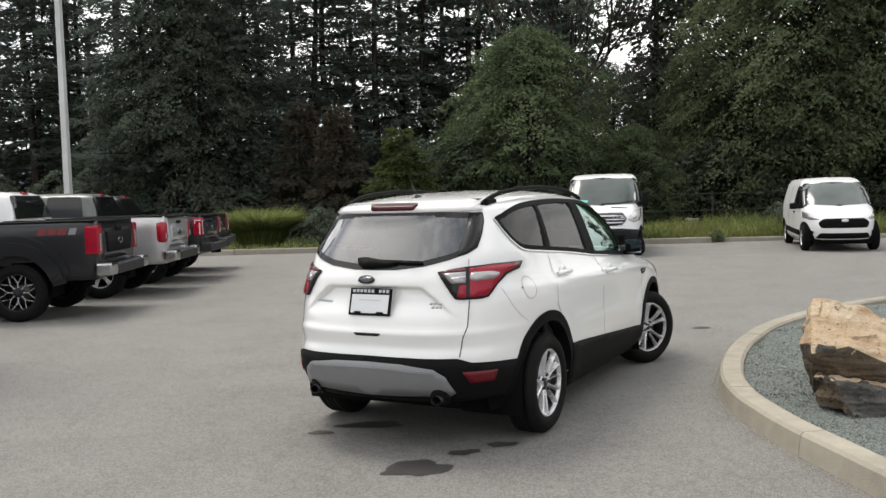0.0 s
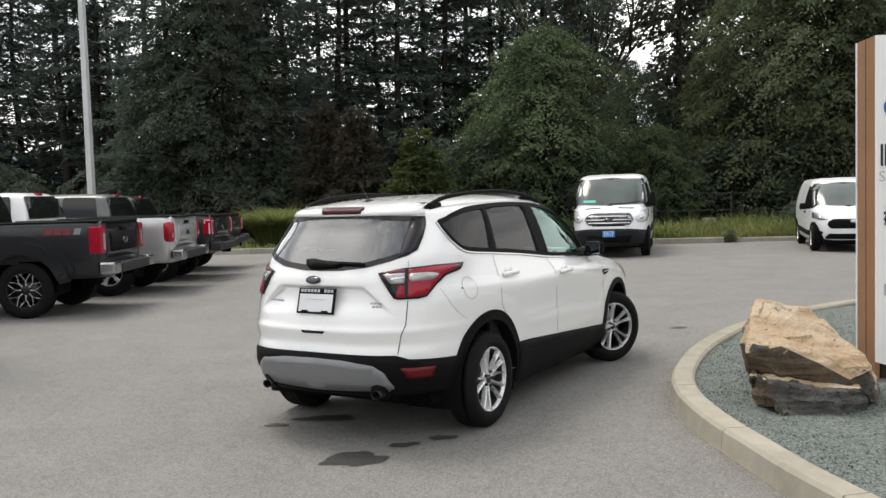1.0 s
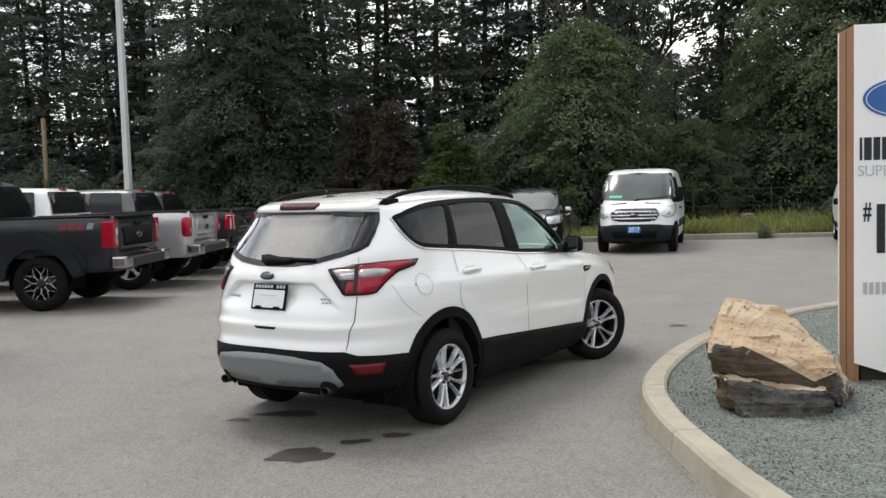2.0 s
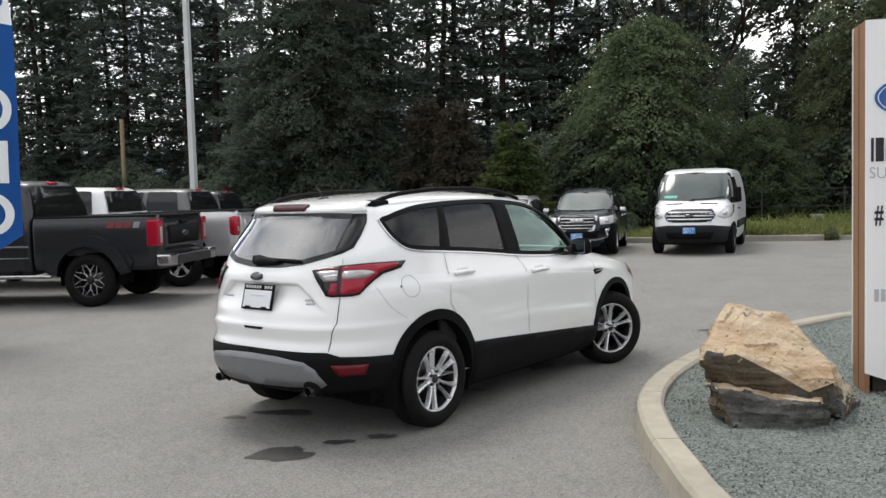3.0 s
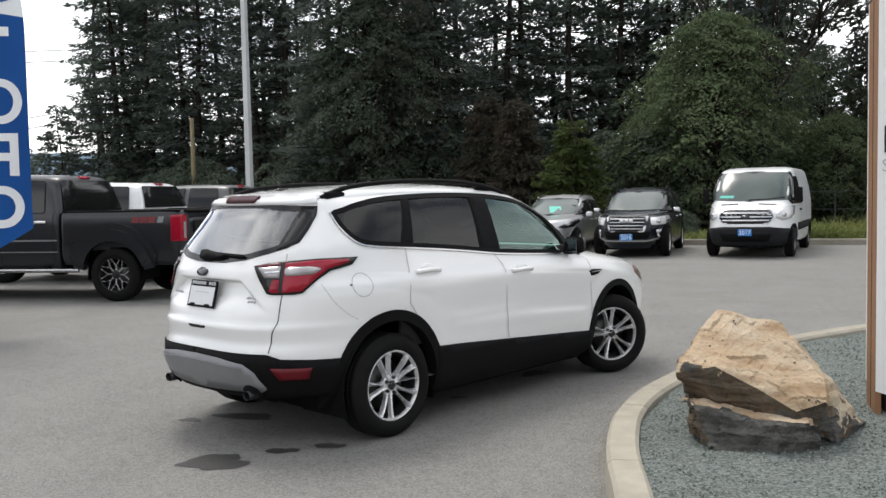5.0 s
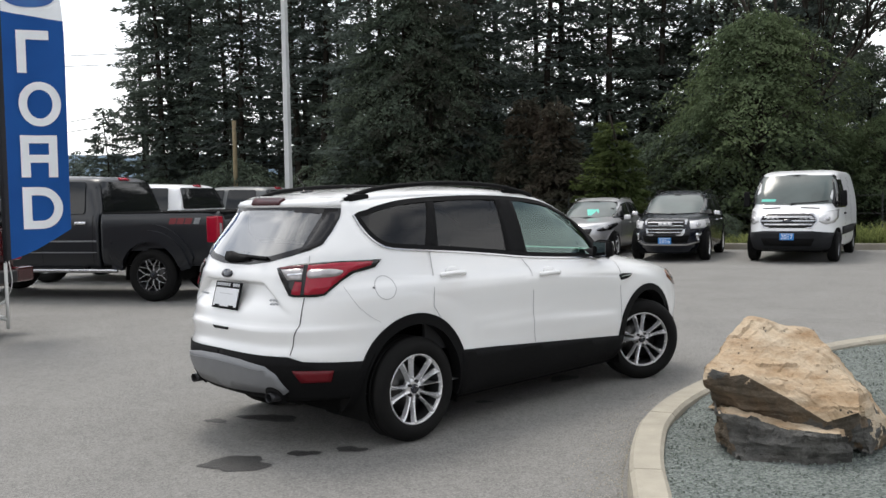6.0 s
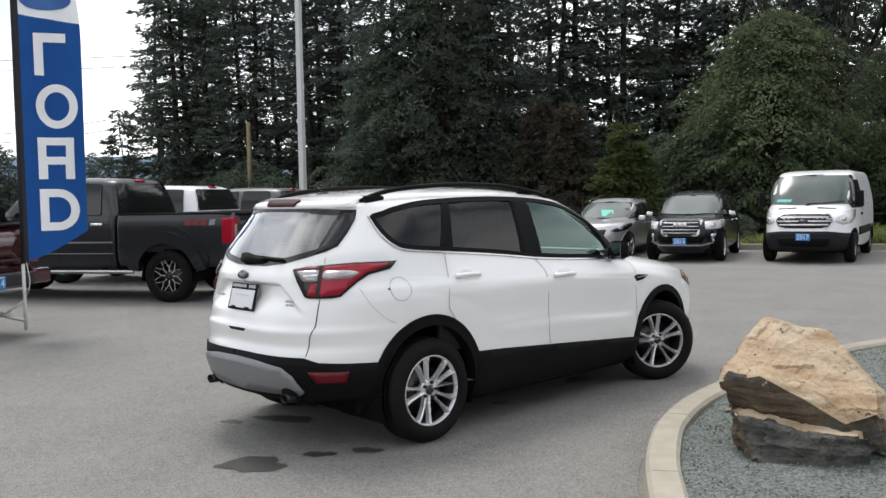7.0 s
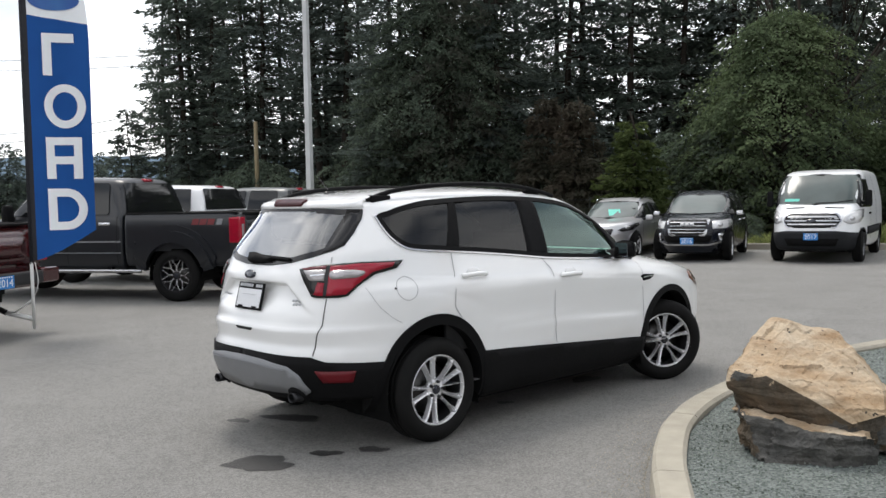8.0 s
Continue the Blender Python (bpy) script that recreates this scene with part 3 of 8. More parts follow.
# ---- wheels ----
def wheel_meshes(name, tyre_r, rim_r, width, style, paint):
    """Meshes of one wheel about its own x axis, outer face at +x."""
    h = width / 2
    out = []
    prof = [(rim_r - 0.004, h * 0.80), (rim_r + 0.008, h * 0.97), (rim_r + (tyre_r - rim_r) * 0.35, h * 1.06), (rim_r + (tyre_r - rim_r) * 0.7, h * 1.0), (tyre_r - 0.02, h * 0.86), (tyre_r - 0.006, h * 0.74)]
    tread = [(tyre_r, h * 0.66), (tyre_r, h * 0.40), (tyre_r - 0.009, h * 0.38), (tyre_r - 0.009, h * 0.30), (tyre_r, h * 0.28), (tyre_r, h * 0.05), (tyre_r - 0.009, h * 0.03)]
    tp = prof + tread + [(r, -x) for r, x in reversed(tread)] + [(r, -x) for r, x in reversed(prof)]
    v, f = lathe(tp, 56)
    out.append(("tyre", mesh(name + "_tyre", v, f, M["rubber"])))
    v, f = lathe([(rim_r, h * 0.86), (rim_r - 0.005, h * 0.91), (rim_r - 0.011, h * 0.87), (rim_r - 0.016, h * 0.66)], 56)
    out.append(("rim", mesh(name + "_rim", v, f, paint)))
    v, f = lathe([(rim_r - 0.016, h * 0.66), (rim_r - 0.030, h * 0.2), (rim_r - 0.034, -h * 0.8), (rim_r, -h * 0.86)], 40)
    out.append(("barrel", mesh(name + "_barrel", v, f, M["alloy_dark"])))
    v, f = lathe([(0.001, -h * 0.10), (rim_r * 0.72, -h * 0.10), (rim_r * 0.72, -h * 0.22), (0.001, -h * 0.22)], 40)
    out.append(("brake_disc", mesh(name + "_disc", v, f, M["disc"])))
    v, f = lathe([(0.001, -h * 0.55), (rim_r - 0.03, -h * 0.55)], 40)
    out.append(("wheel_back", mesh(name + "_back", v, [q[::-1] for q in f], M["well"])))
    spokes = []
    if style == "twin":
        for k in range(5):
            a = 90 + 72 * k
            spokes += [(a, s, 0.045, 0.30 * s) for s in (-1, 1)]
        vs, fs = [], []
        for a, s, _, _ in spokes:
            o = len(vs)
            ca, sa = math.cos(radians(a)), math.sin(radians(a))
            rows = []
            for r, off, hw, x0, x1 in ((0.036, 0.013, 0.019, h * 0.36, h * 0.62), (0.095, 0.020, 0.0125, h * 0.42, h * 0.70), (0.150, 0.031, 0.0135, h * 0.48, h * 0.78), (0.195, 0.043, 0.0185, h * 0.56, h * 0.84), (rim_r - 0.018, 0.054, 0.028, h * 0.62, h * 0.88)):
                for side, x in ((-hw, x0), (-hw * 0.60, x1 - 0.003), (hw * 0.15 * s, x1 + 0.004), (hw, x0)):
                    t = off * s + side
                    rows.append((x, r * ca - t * sa, r * sa + t * ca))
            vs += rows
            for j in range(4):
                for q in range(3):
                    fs.append((o + j * 4 + q, o + j * 4 + q + 1, o + (j + 1) * 4 + q + 1, o + (j + 1) * 4 + q))
        out.append(("spokes", mesh(name + "_spokes", vs, fs, paint, smooth=False)))
    else:
        n = {"six": 6, "twelve": 16, "seven": 7, "five": 5}[style]
        vs, fs = [], []
        for k in range(n):
            a = 90 + 360 / n * k
            ca, sa = math.cos(radians(a)), math.sin(radians(a))
            o = len(vs)
            wide = (0.42 if style == "twelve" else 0.9) / n * rim_r
            forked = style == "twelve"
            for r, hw, x in ((rim_r * 0.16, wide * 0.9, h * 0.55), (rim_r * 0.55, wide * (0.62 if forked else 0.75), h * 0.62), (rim_r - 0.01, wide * (0.72 if forked else 1.1), h * 0.80)):
                lean = (1 if k % 2 else -1) * (0.022 if r < rim_r * 0.6 else -0.030 if r > rim_r * 0.7 else 0.0) if forked else 0.0
                for side, dx in ((-hw, -0.02), (-hw * 0.6, 0), (hw * 0.6, 0), (hw, -0.02)):
                    vs.append((x + dx, r * ca - (side + lean) * sa, r * sa + (side + lean) * ca))
            for j in range(2):
                for q in range(3):
                    fs.append((o + j * 4 + q, o + j * 4 + q + 1, o + (j + 1) * 4 + q + 1, o + (j + 1) * 4 + q))
        out.append(("spokes", mesh(name + "_spokes", vs, fs, M["alloy"], smooth=False)))
    v, f = lathe([(0.070, h * 0.30), (0.072, h * 0.52), (0.064, h * 0.62), (0.036, h * 0.64), (0.001, h * 0.64)], 24)
    out.append(("hub", mesh(name + "_hub", v, f, paint)))
    v, f = lathe([(0.032, h * 0.63), (0.031, h * 0.71), (0.023, h * 0.73), (0.001, h * 0.735)], 20)
    out.append(("centre_cap", mesh(name + "_cap", v, f, M["navy_logo"])))
    if style == "twin":
        for k in range(5):
            a = radians(90 + 36 + 72 * k)
            bm = bmesh.new()
            bmesh.ops.create_cone(bm, cap_ends=True, segments=6, radius1=0.0125, radius2=0.010, depth=0.024, matrix=Matrix.Translation((h * 0.69, 0.054 * math.cos(a), 0.052 * math.sin(a))) @ pose(0, 0, 0, 0, 90, 0))
            me = bpy.data.meshes.new(name + "_nut")
            bm.to_mesh(me)
            bm.free()
            me.materials.append(M["alloy_dark"])
            out.append(("lug_nut", me))
    return out


WHEELS = {}


def add_wheel(car, key, spec, x, y, r, steer=0.0, turn=0.0):
    """One wheel of a car at x, y, on its tyre of radius r; wheels of one key share their meshes."""
    if key not in WHEELS:
        WHEELS[key] = wheel_meshes(key, *spec)
    flip = 180 if x < 0 else 0
    hubs = new("wheel")
    hubs.parent = car
    hubs.matrix_basis = pose(x, y, r, 0, 0, flip + steer) @ pose(0, 0, 0, turn, 0, 0)
    for nm, me in WHEELS[key]:
        put(nm, me, hubs)
    return hubs


# ---- the white crossover: outline tables (height, metres) ----
ESC = Shell(
    0.7,
    [(0.20, 0.80), (0.28, 0.865), (0.36, 0.885), (0.45, 0.895), (0.52, 0.900), (0.60, 0.898), (0.70, 0.900), (0.80, 0.904), (0.90, 0.910), (0.96, 0.912), (1.02, 0.902), (1.08, 0.872), (1.12, 0.855),
     (1.20, 0.826), (1.30, 0.790), (1.40, 0.750), (1.48, 0.714), (1.54, 0.684), (1.58, 0.655), (1.61, 0.620), (1.64, 0.560), (1.66, 0.480), (1.675, 0.350), (1.685, 0.20), (1.69, 0.02)],
    [(0.20, -0.62), (0.28, -0.74), (0.36, -0.84), (0.45, -0.895), (0.52, -0.915), (0.60, -0.925), (0.645, -0.918), (0.70, -0.896), (0.74, -0.904), (0.795, -0.916), (0.812, -0.898), (0.86, -0.885), (0.92, -0.870), (1.00, -0.845), (1.06, -0.835), (1.12, -0.825),
     (1.17, -0.80), (1.25, -0.745), (1.35, -0.670), (1.45, -0.595), (1.52, -0.545), (1.555, -0.535), (1.58, -0.52), (1.60, -0.48), (1.62, -0.40), (1.64, -0.28), (1.66, -0.08), (1.675, 0.15), (1.685, 0.40), (1.69, 0.66)],
    [(0.20, 3.30), (0.30, 3.46), (0.45, 3.57), (0.60, 3.60), (0.72, 3.585), (0.82, 3.535), (0.90, 3.445), (0.97, 3.25), (1.02, 3.02), (1.06, 2.80), (1.09, 2.62), (1.12, 2.46), (1.18, 2.42), (1.30, 2.26),
     (1.42, 2.07), (1.52, 1.87), (1.58, 1.71), (1.62, 1.55), (1.65, 1.36), (1.675, 1.08), (1.685, 0.88), (1.69, 0.72)],
    [(0.2, 3.0), (0.6, 3.5), (0.9, 3.45), (1.15, 3.6), (1.3, 4.2), (1.56, 4.2), (1.62, 3.2), (1.69, 2.4)],
    [(0.2, 3.0), (0.4, 5.0), (0.7, 5.2), (0.95, 4.7), (1.06, 4.0), (1.2, 4.8), (1.5, 5.2), (1.6, 5.0), (1.65, 3.0), (1.69, 2.4)],
)
def smooth01(t):
    t = min(1.0, max(0.0, t))
    return t * t * (3 - 2 * t)


def plate_recess(x, z):
    """The hollow round the number plate: deepest under its upper edge, running out below."""
    if z < 0.86 or z > 1.10:
        return 0.0
    edge = 0.365 + max(0.0, 1.075 - z) * 1.25
    across = 1 - smooth01((abs(x) - edge + 0.045) / 0.05)
    up = smooth01((z - 0.87) / 0.16) * (1 - smooth01((z - 1.066) / 0.018))
    return 0.045 * across * up


ESC.dent = plate_recess
crease_line = pchip(*zip((-0.3, 1.120), (0.42, 1.071), (0.7, 1.055), (1.2, 1.015), (1.8, 0.970), (2.4, 0.925), (2.9, 0.90)))
lower_line = pchip(*zip((0.3, 0.78), (0.8, 0.715), (1.2, 0.675), (2.3, 0.60)))


def side_form(y, z):
    """The doors' hollow under the waist crease, the ridge above the sill and the flares round the wheels."""
    along = smooth01((y + 0.30) / 0.45) * (1 - smooth01((y - 2.25) / 0.45))
    d = 0.0
    if along > 0:
        u = z - crease_line(y)
        if -0.30 < u <= 0:
            d -= 0.0045 * along * min(1.0, -u / 0.016) * (1 - smooth01((-u - 0.02) / 0.24))
        elif 0 < u < 0.10:
            d += 0.002 * along * (1 - u / 0.10)
        w = z - lower_line(y)
        door = smooth01((y - 0.45) / 0.4) * (1 - smooth01((y - 2.1) / 0.2))
        if -0.16 < w < 0.05:
            d += 0.012 * door * (smooth01((0.05 - w) / 0.05) if w > 0 else 1 - smooth01(-w / 0.16))
    for cy in (0.0, 2.69):
        if abs(y - cy) < 0.85 and z < 1.05:
            q = math.hypot(y - cy, (z - 0.345) * 0.92)
            d += 0.008 * (1 - smooth01((q - 0.46) / 0.20)) * smooth01((y + 0.25) / 0.25) * (1 - smooth01((y - 3.05) / 0.2))
    return d


ESC.bulge = side_form


def build_crossover():
    car = thing("crossover_car", "white compact crossover parked on the asphalt, wheels turned", "car")
    W, K, G = M["white_paint"], M["cladding"], M["gap"]
    S = ESC
    dlo = [(-0.292, 1.494), (-0.20, 1.524), (-0.113, 1.549), (0.097, 1.583), (0.41, 1.600), (0.81, 1.605), (1.20, 1.592), (1.54, 1.553), (1.77, 1.474), (1.98, 1.36), (2.14, 1.225), (2.29, 1.078), (1.70, 1.113), (1.16, 1.150), (0.80, 1.190), (0.497, 1.221), (0.188, 1.248), (-0.074, 1.272), (-0.169, 1.295), (-0.232, 1.345), (-0.27, 1.41)]
    dlo = spline(dlo, 3, closed=True)
    rw_half = [(0.0, 1.545), (0.30, 1.545), (0.575, 1.532), (0.600, 1.47), (0.617, 1.39), (0.622, 1.315), (0.590, 1.285), (0.50, 1.250), (0.355, 1.212), (0.16, 1.190), (0.0, 1.187)]
    rw = rw_half + [(-x, z) for x, z in reversed(rw_half[1:-1])]
    ws = [(-0.58, 1.55), (0.58, 1.55), (0.66, 1.30), (0.72, 1.13), (-0.72, 1.13), (-0.66, 1.30)]

    def arch(cy, hw, ht, a0=-12, a1=192, n=44):
        return [(cy + hw * math.cos(radians(a0 + (a1 - a0) * k / n)), 0.345 + ht * math.sin(radians(a0 + (a1 - a0) * k / n))) for k in range(n + 1)]

    holes = [("side", inset(dlo, 0.012)), ("rear", inset(rw, 0.02)), ("front", ws),
             ("side", arch(0.0, 0.412, 0.455, -60, 240)), ("side", arch(2.69, 0.412, 0.445, -60, 240))]
    levels = arange(0.36, 0.84, 0.016) + arange(0.85, 1.115, 0.0085) + arange(1.125, 1.60, 0.0175) + arange(1.61, 1.686, 0.006) + [1.69]
    S.body("body", levels, holes, W, car, per=96)
    for mir in (False, True):
        # glass and its black surround
        S.band("window_trim", "side", dlo, inset(dlo, 0.030), K, car, off=0.006, depth=0.02, mirror=mir)
        S.patch("window_pillar", "side", [(1.005, 1.60), (1.185, 1.595), (1.165, 1.145), (0.945, 1.175)], K, car, off=0.005, depth=0.02, mirror=mir, label="black pillar")
        S.patch("window_pillar", "side", [(0.325, 1.595), (0.385, 1.60), (0.275, 1.235), (0.165, 1.245)], K, car, off=0.005, depth=0.02, mirror=mir, label="black pillar")
        S.patch("window_pillar", "side", [(1.86, 1.41), (2.27, 1.09), (2.02, 1.10), (1.99, 1.27)], K, car, off=0.007, depth=0.02, mirror=mir, label="black mirror corner")
        S.patch("quarter_window", "side", [(-0.275, 1.49), (-0.11, 1.54), (0.1, 1.575), (0.36, 1.592), (0.21, 1.255), (-0.06, 1.28), (-0.16, 1.303), (-0.23, 1.37)], M["privacy_glass"], car, off=0.001, depth=0, step=0.06, mirror=mir)
        S.patch("rear_door_window", "side", [(0.355, 1.595), (0.66, 1.60), (1.03, 1.595), (0.965, 1.18), (0.245, 1.245)], M["privacy_glass"], car, off=0.001, depth=0, step=0.06, mirror=mir)
        S.patch("front_door_window", "side", [(1.15, 1.595), (1.50, 1.555), (1.76, 1.468), (1.97, 1.355), (2.08, 1.26), (2.10, 1.10), (1.15, 1.155)], M["clear_glass"], car, off=0.001, depth=0, step=0.06, mirror=mir)
        low = [(2.27, 1.071), (1.70, 1.106), (1.16, 1.143), (0.80, 1.183), (0.497, 1.214), (0.188, 1.241), (-0.074, 1.265), (-0.175, 1.289), (-0.243, 1.343), (-0.283, 1.41), (-0.302, 1.490)]
        S.line("chrome_strip", "side", spline(low, 4), 0.010, M["bar_chrome"], car, off=0.010, depth=0.012, mirror=mir)
        # wheel arches, sills
        for cy, top in ((0.0, 0.504), (2.69, 0.485)):
            S.band("arch_trim", "side", arch(cy, 0.452, top), arch(cy, 0.385, 0.432), K, car, off=0.012, depth=0.09, mirror=mir, closed=False)
        S.patch("sill_cladding", "side", [(0.39, 0.556), (0.68, 0.540), (1.167, 0.507), (1.742, 0.467), (2.30, 0.428), (2.30, 0.235), (0.40, 0.235)], K, car, off=0.014, depth=0.05, mirror=mir)
        S.patch("front_bumper_lower", "polar", [(1.4 * S.angle(0.74, 3.26), 0.44), (1.4 * S.angle(0.60, 3.42), 0.46), (1.4 * S.angle(0.0001, 3.55), 0.44), (1.4 * S.angle(0.0001, 3.5), 0.27), (1.4 * S.angle(0.72, 3.26), 0.30)], K, car, off=0.010, depth=0.03, mirror=mir)
        # rear bumper, lamps
        pa = lambda x, y: 1.4 * S.angle(x, y)
        S.patch("rear_bumper_lower", "polar", [(0.0, 0.641), (pa(0.30, -0.91), 0.639), (pa(0.595, -0.80), 0.634), (pa(0.66, -0.735), 0.603), (pa(0.76, -0.56), 0.590), (pa(0.836, -0.36), 0.580), (pa(0.825, -0.39), 0.46), (pa(0.80, -0.45), 0.352), (pa(0.56, -0.73), 0.35), (0.0, 0.35)], K, car, off=0.010, depth=0.03, mirror=mir, step=0.05)
        S.patch("reflector", "polar", [(pa(0.613, -0.783), 0.550), (pa(0.762, -0.58), 0.542), (pa(0.745, -0.592), 0.474), (pa(0.64, -0.739), 0.476)], M["dark_red_lens"], car, off=0.016, depth=0.01, mirror=mir, step=0.03)
        lamp = [(pa(0.448, -0.760), 1.168), (pa(0.52, -0.715), 1.186), (pa(0.60, -0.650), 1.199), (pa(0.71, -0.480), 1.209), (pa(0.789, -0.208), 1.207), (pa(0.793, -0.262), 1.160), (pa(0.765, -0.41), 1.131), (pa(0.748, -0.50), 1.083), (pa(0.722, -0.60), 1.005), (pa(0.69, -0.645), 0.996), (pa(0.585, -0.738), 0.996), (pa(0.560, -0.75), 1.003)]
        housing = S.patch("tail_lamp", "polar", lamp, M["lamp_black"], car, off=0.012, depth=0.03, mirror=mir, step=0.04)
        split = pa(0.622, -0.695)
        right_lens = [(split + 0.012, 1.187), (pa(0.70, -0.49), 1.199), (pa(0.772, -0.26), 1.197), (pa(0.776, -0.285), 1.172), (pa(0.752, -0.425), 1.140), (pa(0.738, -0.505), 1.088), (pa(0.714, -0.605), 1.014), (split + 0.012, 1.008)]
        S.patch("red_lens", "polar", right_lens, M["red_lens"], housing, off=0.017, depth=0.006, mirror=mir, step=0.035)
        S.patch("red_lens", "polar", [(pa(0.585, -0.732), 1.090), (split - 0.008, 1.086), (split - 0.008, 1.008), (pa(0.592, -0.731), 1.008), (pa(0.572, -0.742), 1.016)], M["red_lens"], housing, off=0.017, depth=0.006, mirror=mir, step=0.03)
        S.patch("clear_lens", "polar", [(pa(0.482, -0.748), 1.158), (split - 0.010, 1.166), (split - 0.010, 1.098), (pa(0.535, -0.733), 1.098)], M["clear_lens"], housing, off=0.0185, depth=0.006, mirror=mir, step=0.03, label="clear reversing lens")
        S.patch("clear_lens", "polar", rounded([(split + 0.014, 1.160), (pa(0.70, -0.52), 1.160), (pa(0.735, -0.45), 1.143), (pa(0.722, -0.50), 1.113), (split + 0.014, 1.106)], 0.03), M["clear_lens"], housing, off=0.021, depth=0.008, mirror=mir, step=0.03, label="clear reversing lens")
        S.patch("pink_lens", "polar", [(pa(0.465, -0.752), 1.172), (pa(0.52, -0.712), 1.182), (split - 0.010, 1.190), (split - 0.010, 1.170), (pa(0.478, -0.748), 1.162)], M["pink_lens"], housing, off=0.017, depth=0.006, mirror=mir, step=0.03)
        S.line("lens_rib", "polar", [(split - 0.012, 1.135), (pa(0.530, -0.728), 1.128)], 0.008, M["chrome"], housing, off=0.021, depth=0.004, mirror=mir)
        # panel gaps
        S.line("panel_gap", "polar", [(pa(0.640, -0.700), 0.990), (pa(0.640, -0.715), 0.93), (pa(0.638, -0.733), 0.83), (pa(0.618, -0.765), 0.76), (pa(0.604, -0.79), 0.642)], 0.005, G, car, mirror=mir)
        S.line("panel_gap", "polar", [(pa(0.600, -0.615), 1.245), (pa(0.612, -0.64), 1.205)], 0.005, M["seam"], car, mirror=mir)
        S.line("panel_gap", "side", [(0.197, 1.235), (0.180, 1.10), (0.145, 0.95), (0.140, 0.88), (0.20, 0.80)], 0.005, M["seam"], car, off=0.006, mirror=mir)
        S.line("panel_gap", "side", [(1.075, 1.148), (1.135, 1.07), (1.150, 0.95), (1.152, 0.75), (1.155, 0.62), (1.175, 0.515)], 0.005, M["seam"], car, off=0.006, mirror=mir)
        S.line("panel_gap", "side", [(2.265, 1.07), (2.268, 0.93), (2.272, 0.75), (2.283, 0.44)], 0.005, M["seam"], car, off=0.006, mirror=mir)
        S.line("panel_gap", "side", spline([(-0.49, 1.05), (-0.43, 0.94), (-0.34, 0.855), (-0.27, 0.815)], 5), 0.0025, M["seam"], car, mirror=mir)
        # handles, vent
        for y0, z0 in ((0.352, 1.083), (1.340, 1.018)):
            sx = -1 if mir else 1
            x0 = S.side(y0, z0)
            bm = bmesh.new()
            bmesh.ops.create_uvsphere(bm, u_segments=20, v_segments=10, radius=1.0)
            bmesh.ops.scale(bm, vec=(0.012, 0.065, 0.038), verts=bm.verts)
            bmesh.ops.translate(bm, vec=(sx * (x0 - 0.004), y0, z0 + 0.012), verts=bm.verts)
            cup = part("handle_cup", bm, W, car, smooth=True)
            pts = spline([(sx * (x0 + 0.006), y0 - 0.115, z0 - 0.004), (sx * (x0 + 0.030), y0 - 0.085, z0), (sx * (x0 + 0.034), y0, z0 + 0.003), (sx * (x0 + 0.030), y0 + 0.085, z0), (sx * (x0 + 0.004), y0 + 0.11, z0 - 0.004)], 5)
            v, f = tube(pts, 0.0145, 10)
            v = [Vector((p.x, p.y, z0 + (p.z - z0) * 1.15)) for p in v]
            put("door_handle", mesh("door_handle", v, f, W), car)
        S.patch("fender_vent", "side", [(2.245, 0.934), (2.30, 0.944), (2.445, 0.933), (2.40, 0.908), (2.375, 0.897), (2.275, 0.890)], K, car, off=0.010, depth=0.014, mirror=mir, step=0.03)
        S.line("vent_strip", "side", [(2.275, 0.924), (2.42, 0.926)], 0.008, M["chrome"], car, off=0.014, depth=0.006, mirror=mir)
        # headlamp
        S.patch("headlamp", "polar", [(pa(0.74, 3.06), 0.905), (pa(0.765, 3.03), 0.85), (pa(0.72, 3.20), 0.765), (pa(0.55, 3.36), 0.745), (pa(0.50, 3.36), 0.83), (pa(0.66, 3.20), 0.905)], M["amber_lens"], car, off=0.010, depth=0.02, mirror=mir, step=0.05, label="headlamp with amber corner")
        # mirror
        sx = -1 if mir else 1
        bm = bmesh.new()
        box(bm, (sx * 0.925, 2.0, 1.166), (0.185, 0.115, 0.142), 0.052, taper=(0.90, 0.80))
        mirr = part("door_mirror", bm, K, car, smooth=True)
        bm = bmesh.new()
        box(bm, (sx * 0.922, 2.058, 1.180), (0.140, 0.024, 0.080), 0.011, taper=(0.84, 0.66))
        part("mirror_cap", bm, W, mirr, "white mirror cap", smooth=True)
        box_part("mirror_glass", (sx * 0.925, 1.9425, 1.165), (0.155, 0.004, 0.108), M["mirror_glass"], mirr, 0.001, rot=Euler((0, 0, radians(-16 * sx))).to_matrix())
        v, f = tube([(sx * 0.80, 2.06, 1.10), (sx * 0.90, 2.03, 1.12)], 0.025, 8)
        put("mirror_arm", mesh("mirror_arm", v, f, K), mirr)
        # roof rail
        rail = spline([(sx * 0.545, -0.30, 1.590), (sx * 0.555, -0.20, 1.628), (sx * 0.565, 0.0, 1.668), (sx * 0.575, 0.4, 1.695), (sx * 0.58, 0.8, 1.695), (sx * 0.585, 1.15, 1.672), (sx * 0.59, 1.40, 1.628), (sx * 0.59, 1.50, 1.60)], 6)
        v, f = tube(rail, 0.016, 8)
        ro = put("roof_rail", mesh("roof_rail", v, f, K), car)
        for y0 in (-0.2, 1.28):
            zz = next(p[2] for p in rail if p[1] >= y0)
            box_part("rail_foot", (sx * 0.565, y0, zz - 0.025), (0.03, 0.16, 0.05), K, ro, 0.012)
        # wheels
    fuel = circle(-0.222, 1.030, 0.076, n=36)
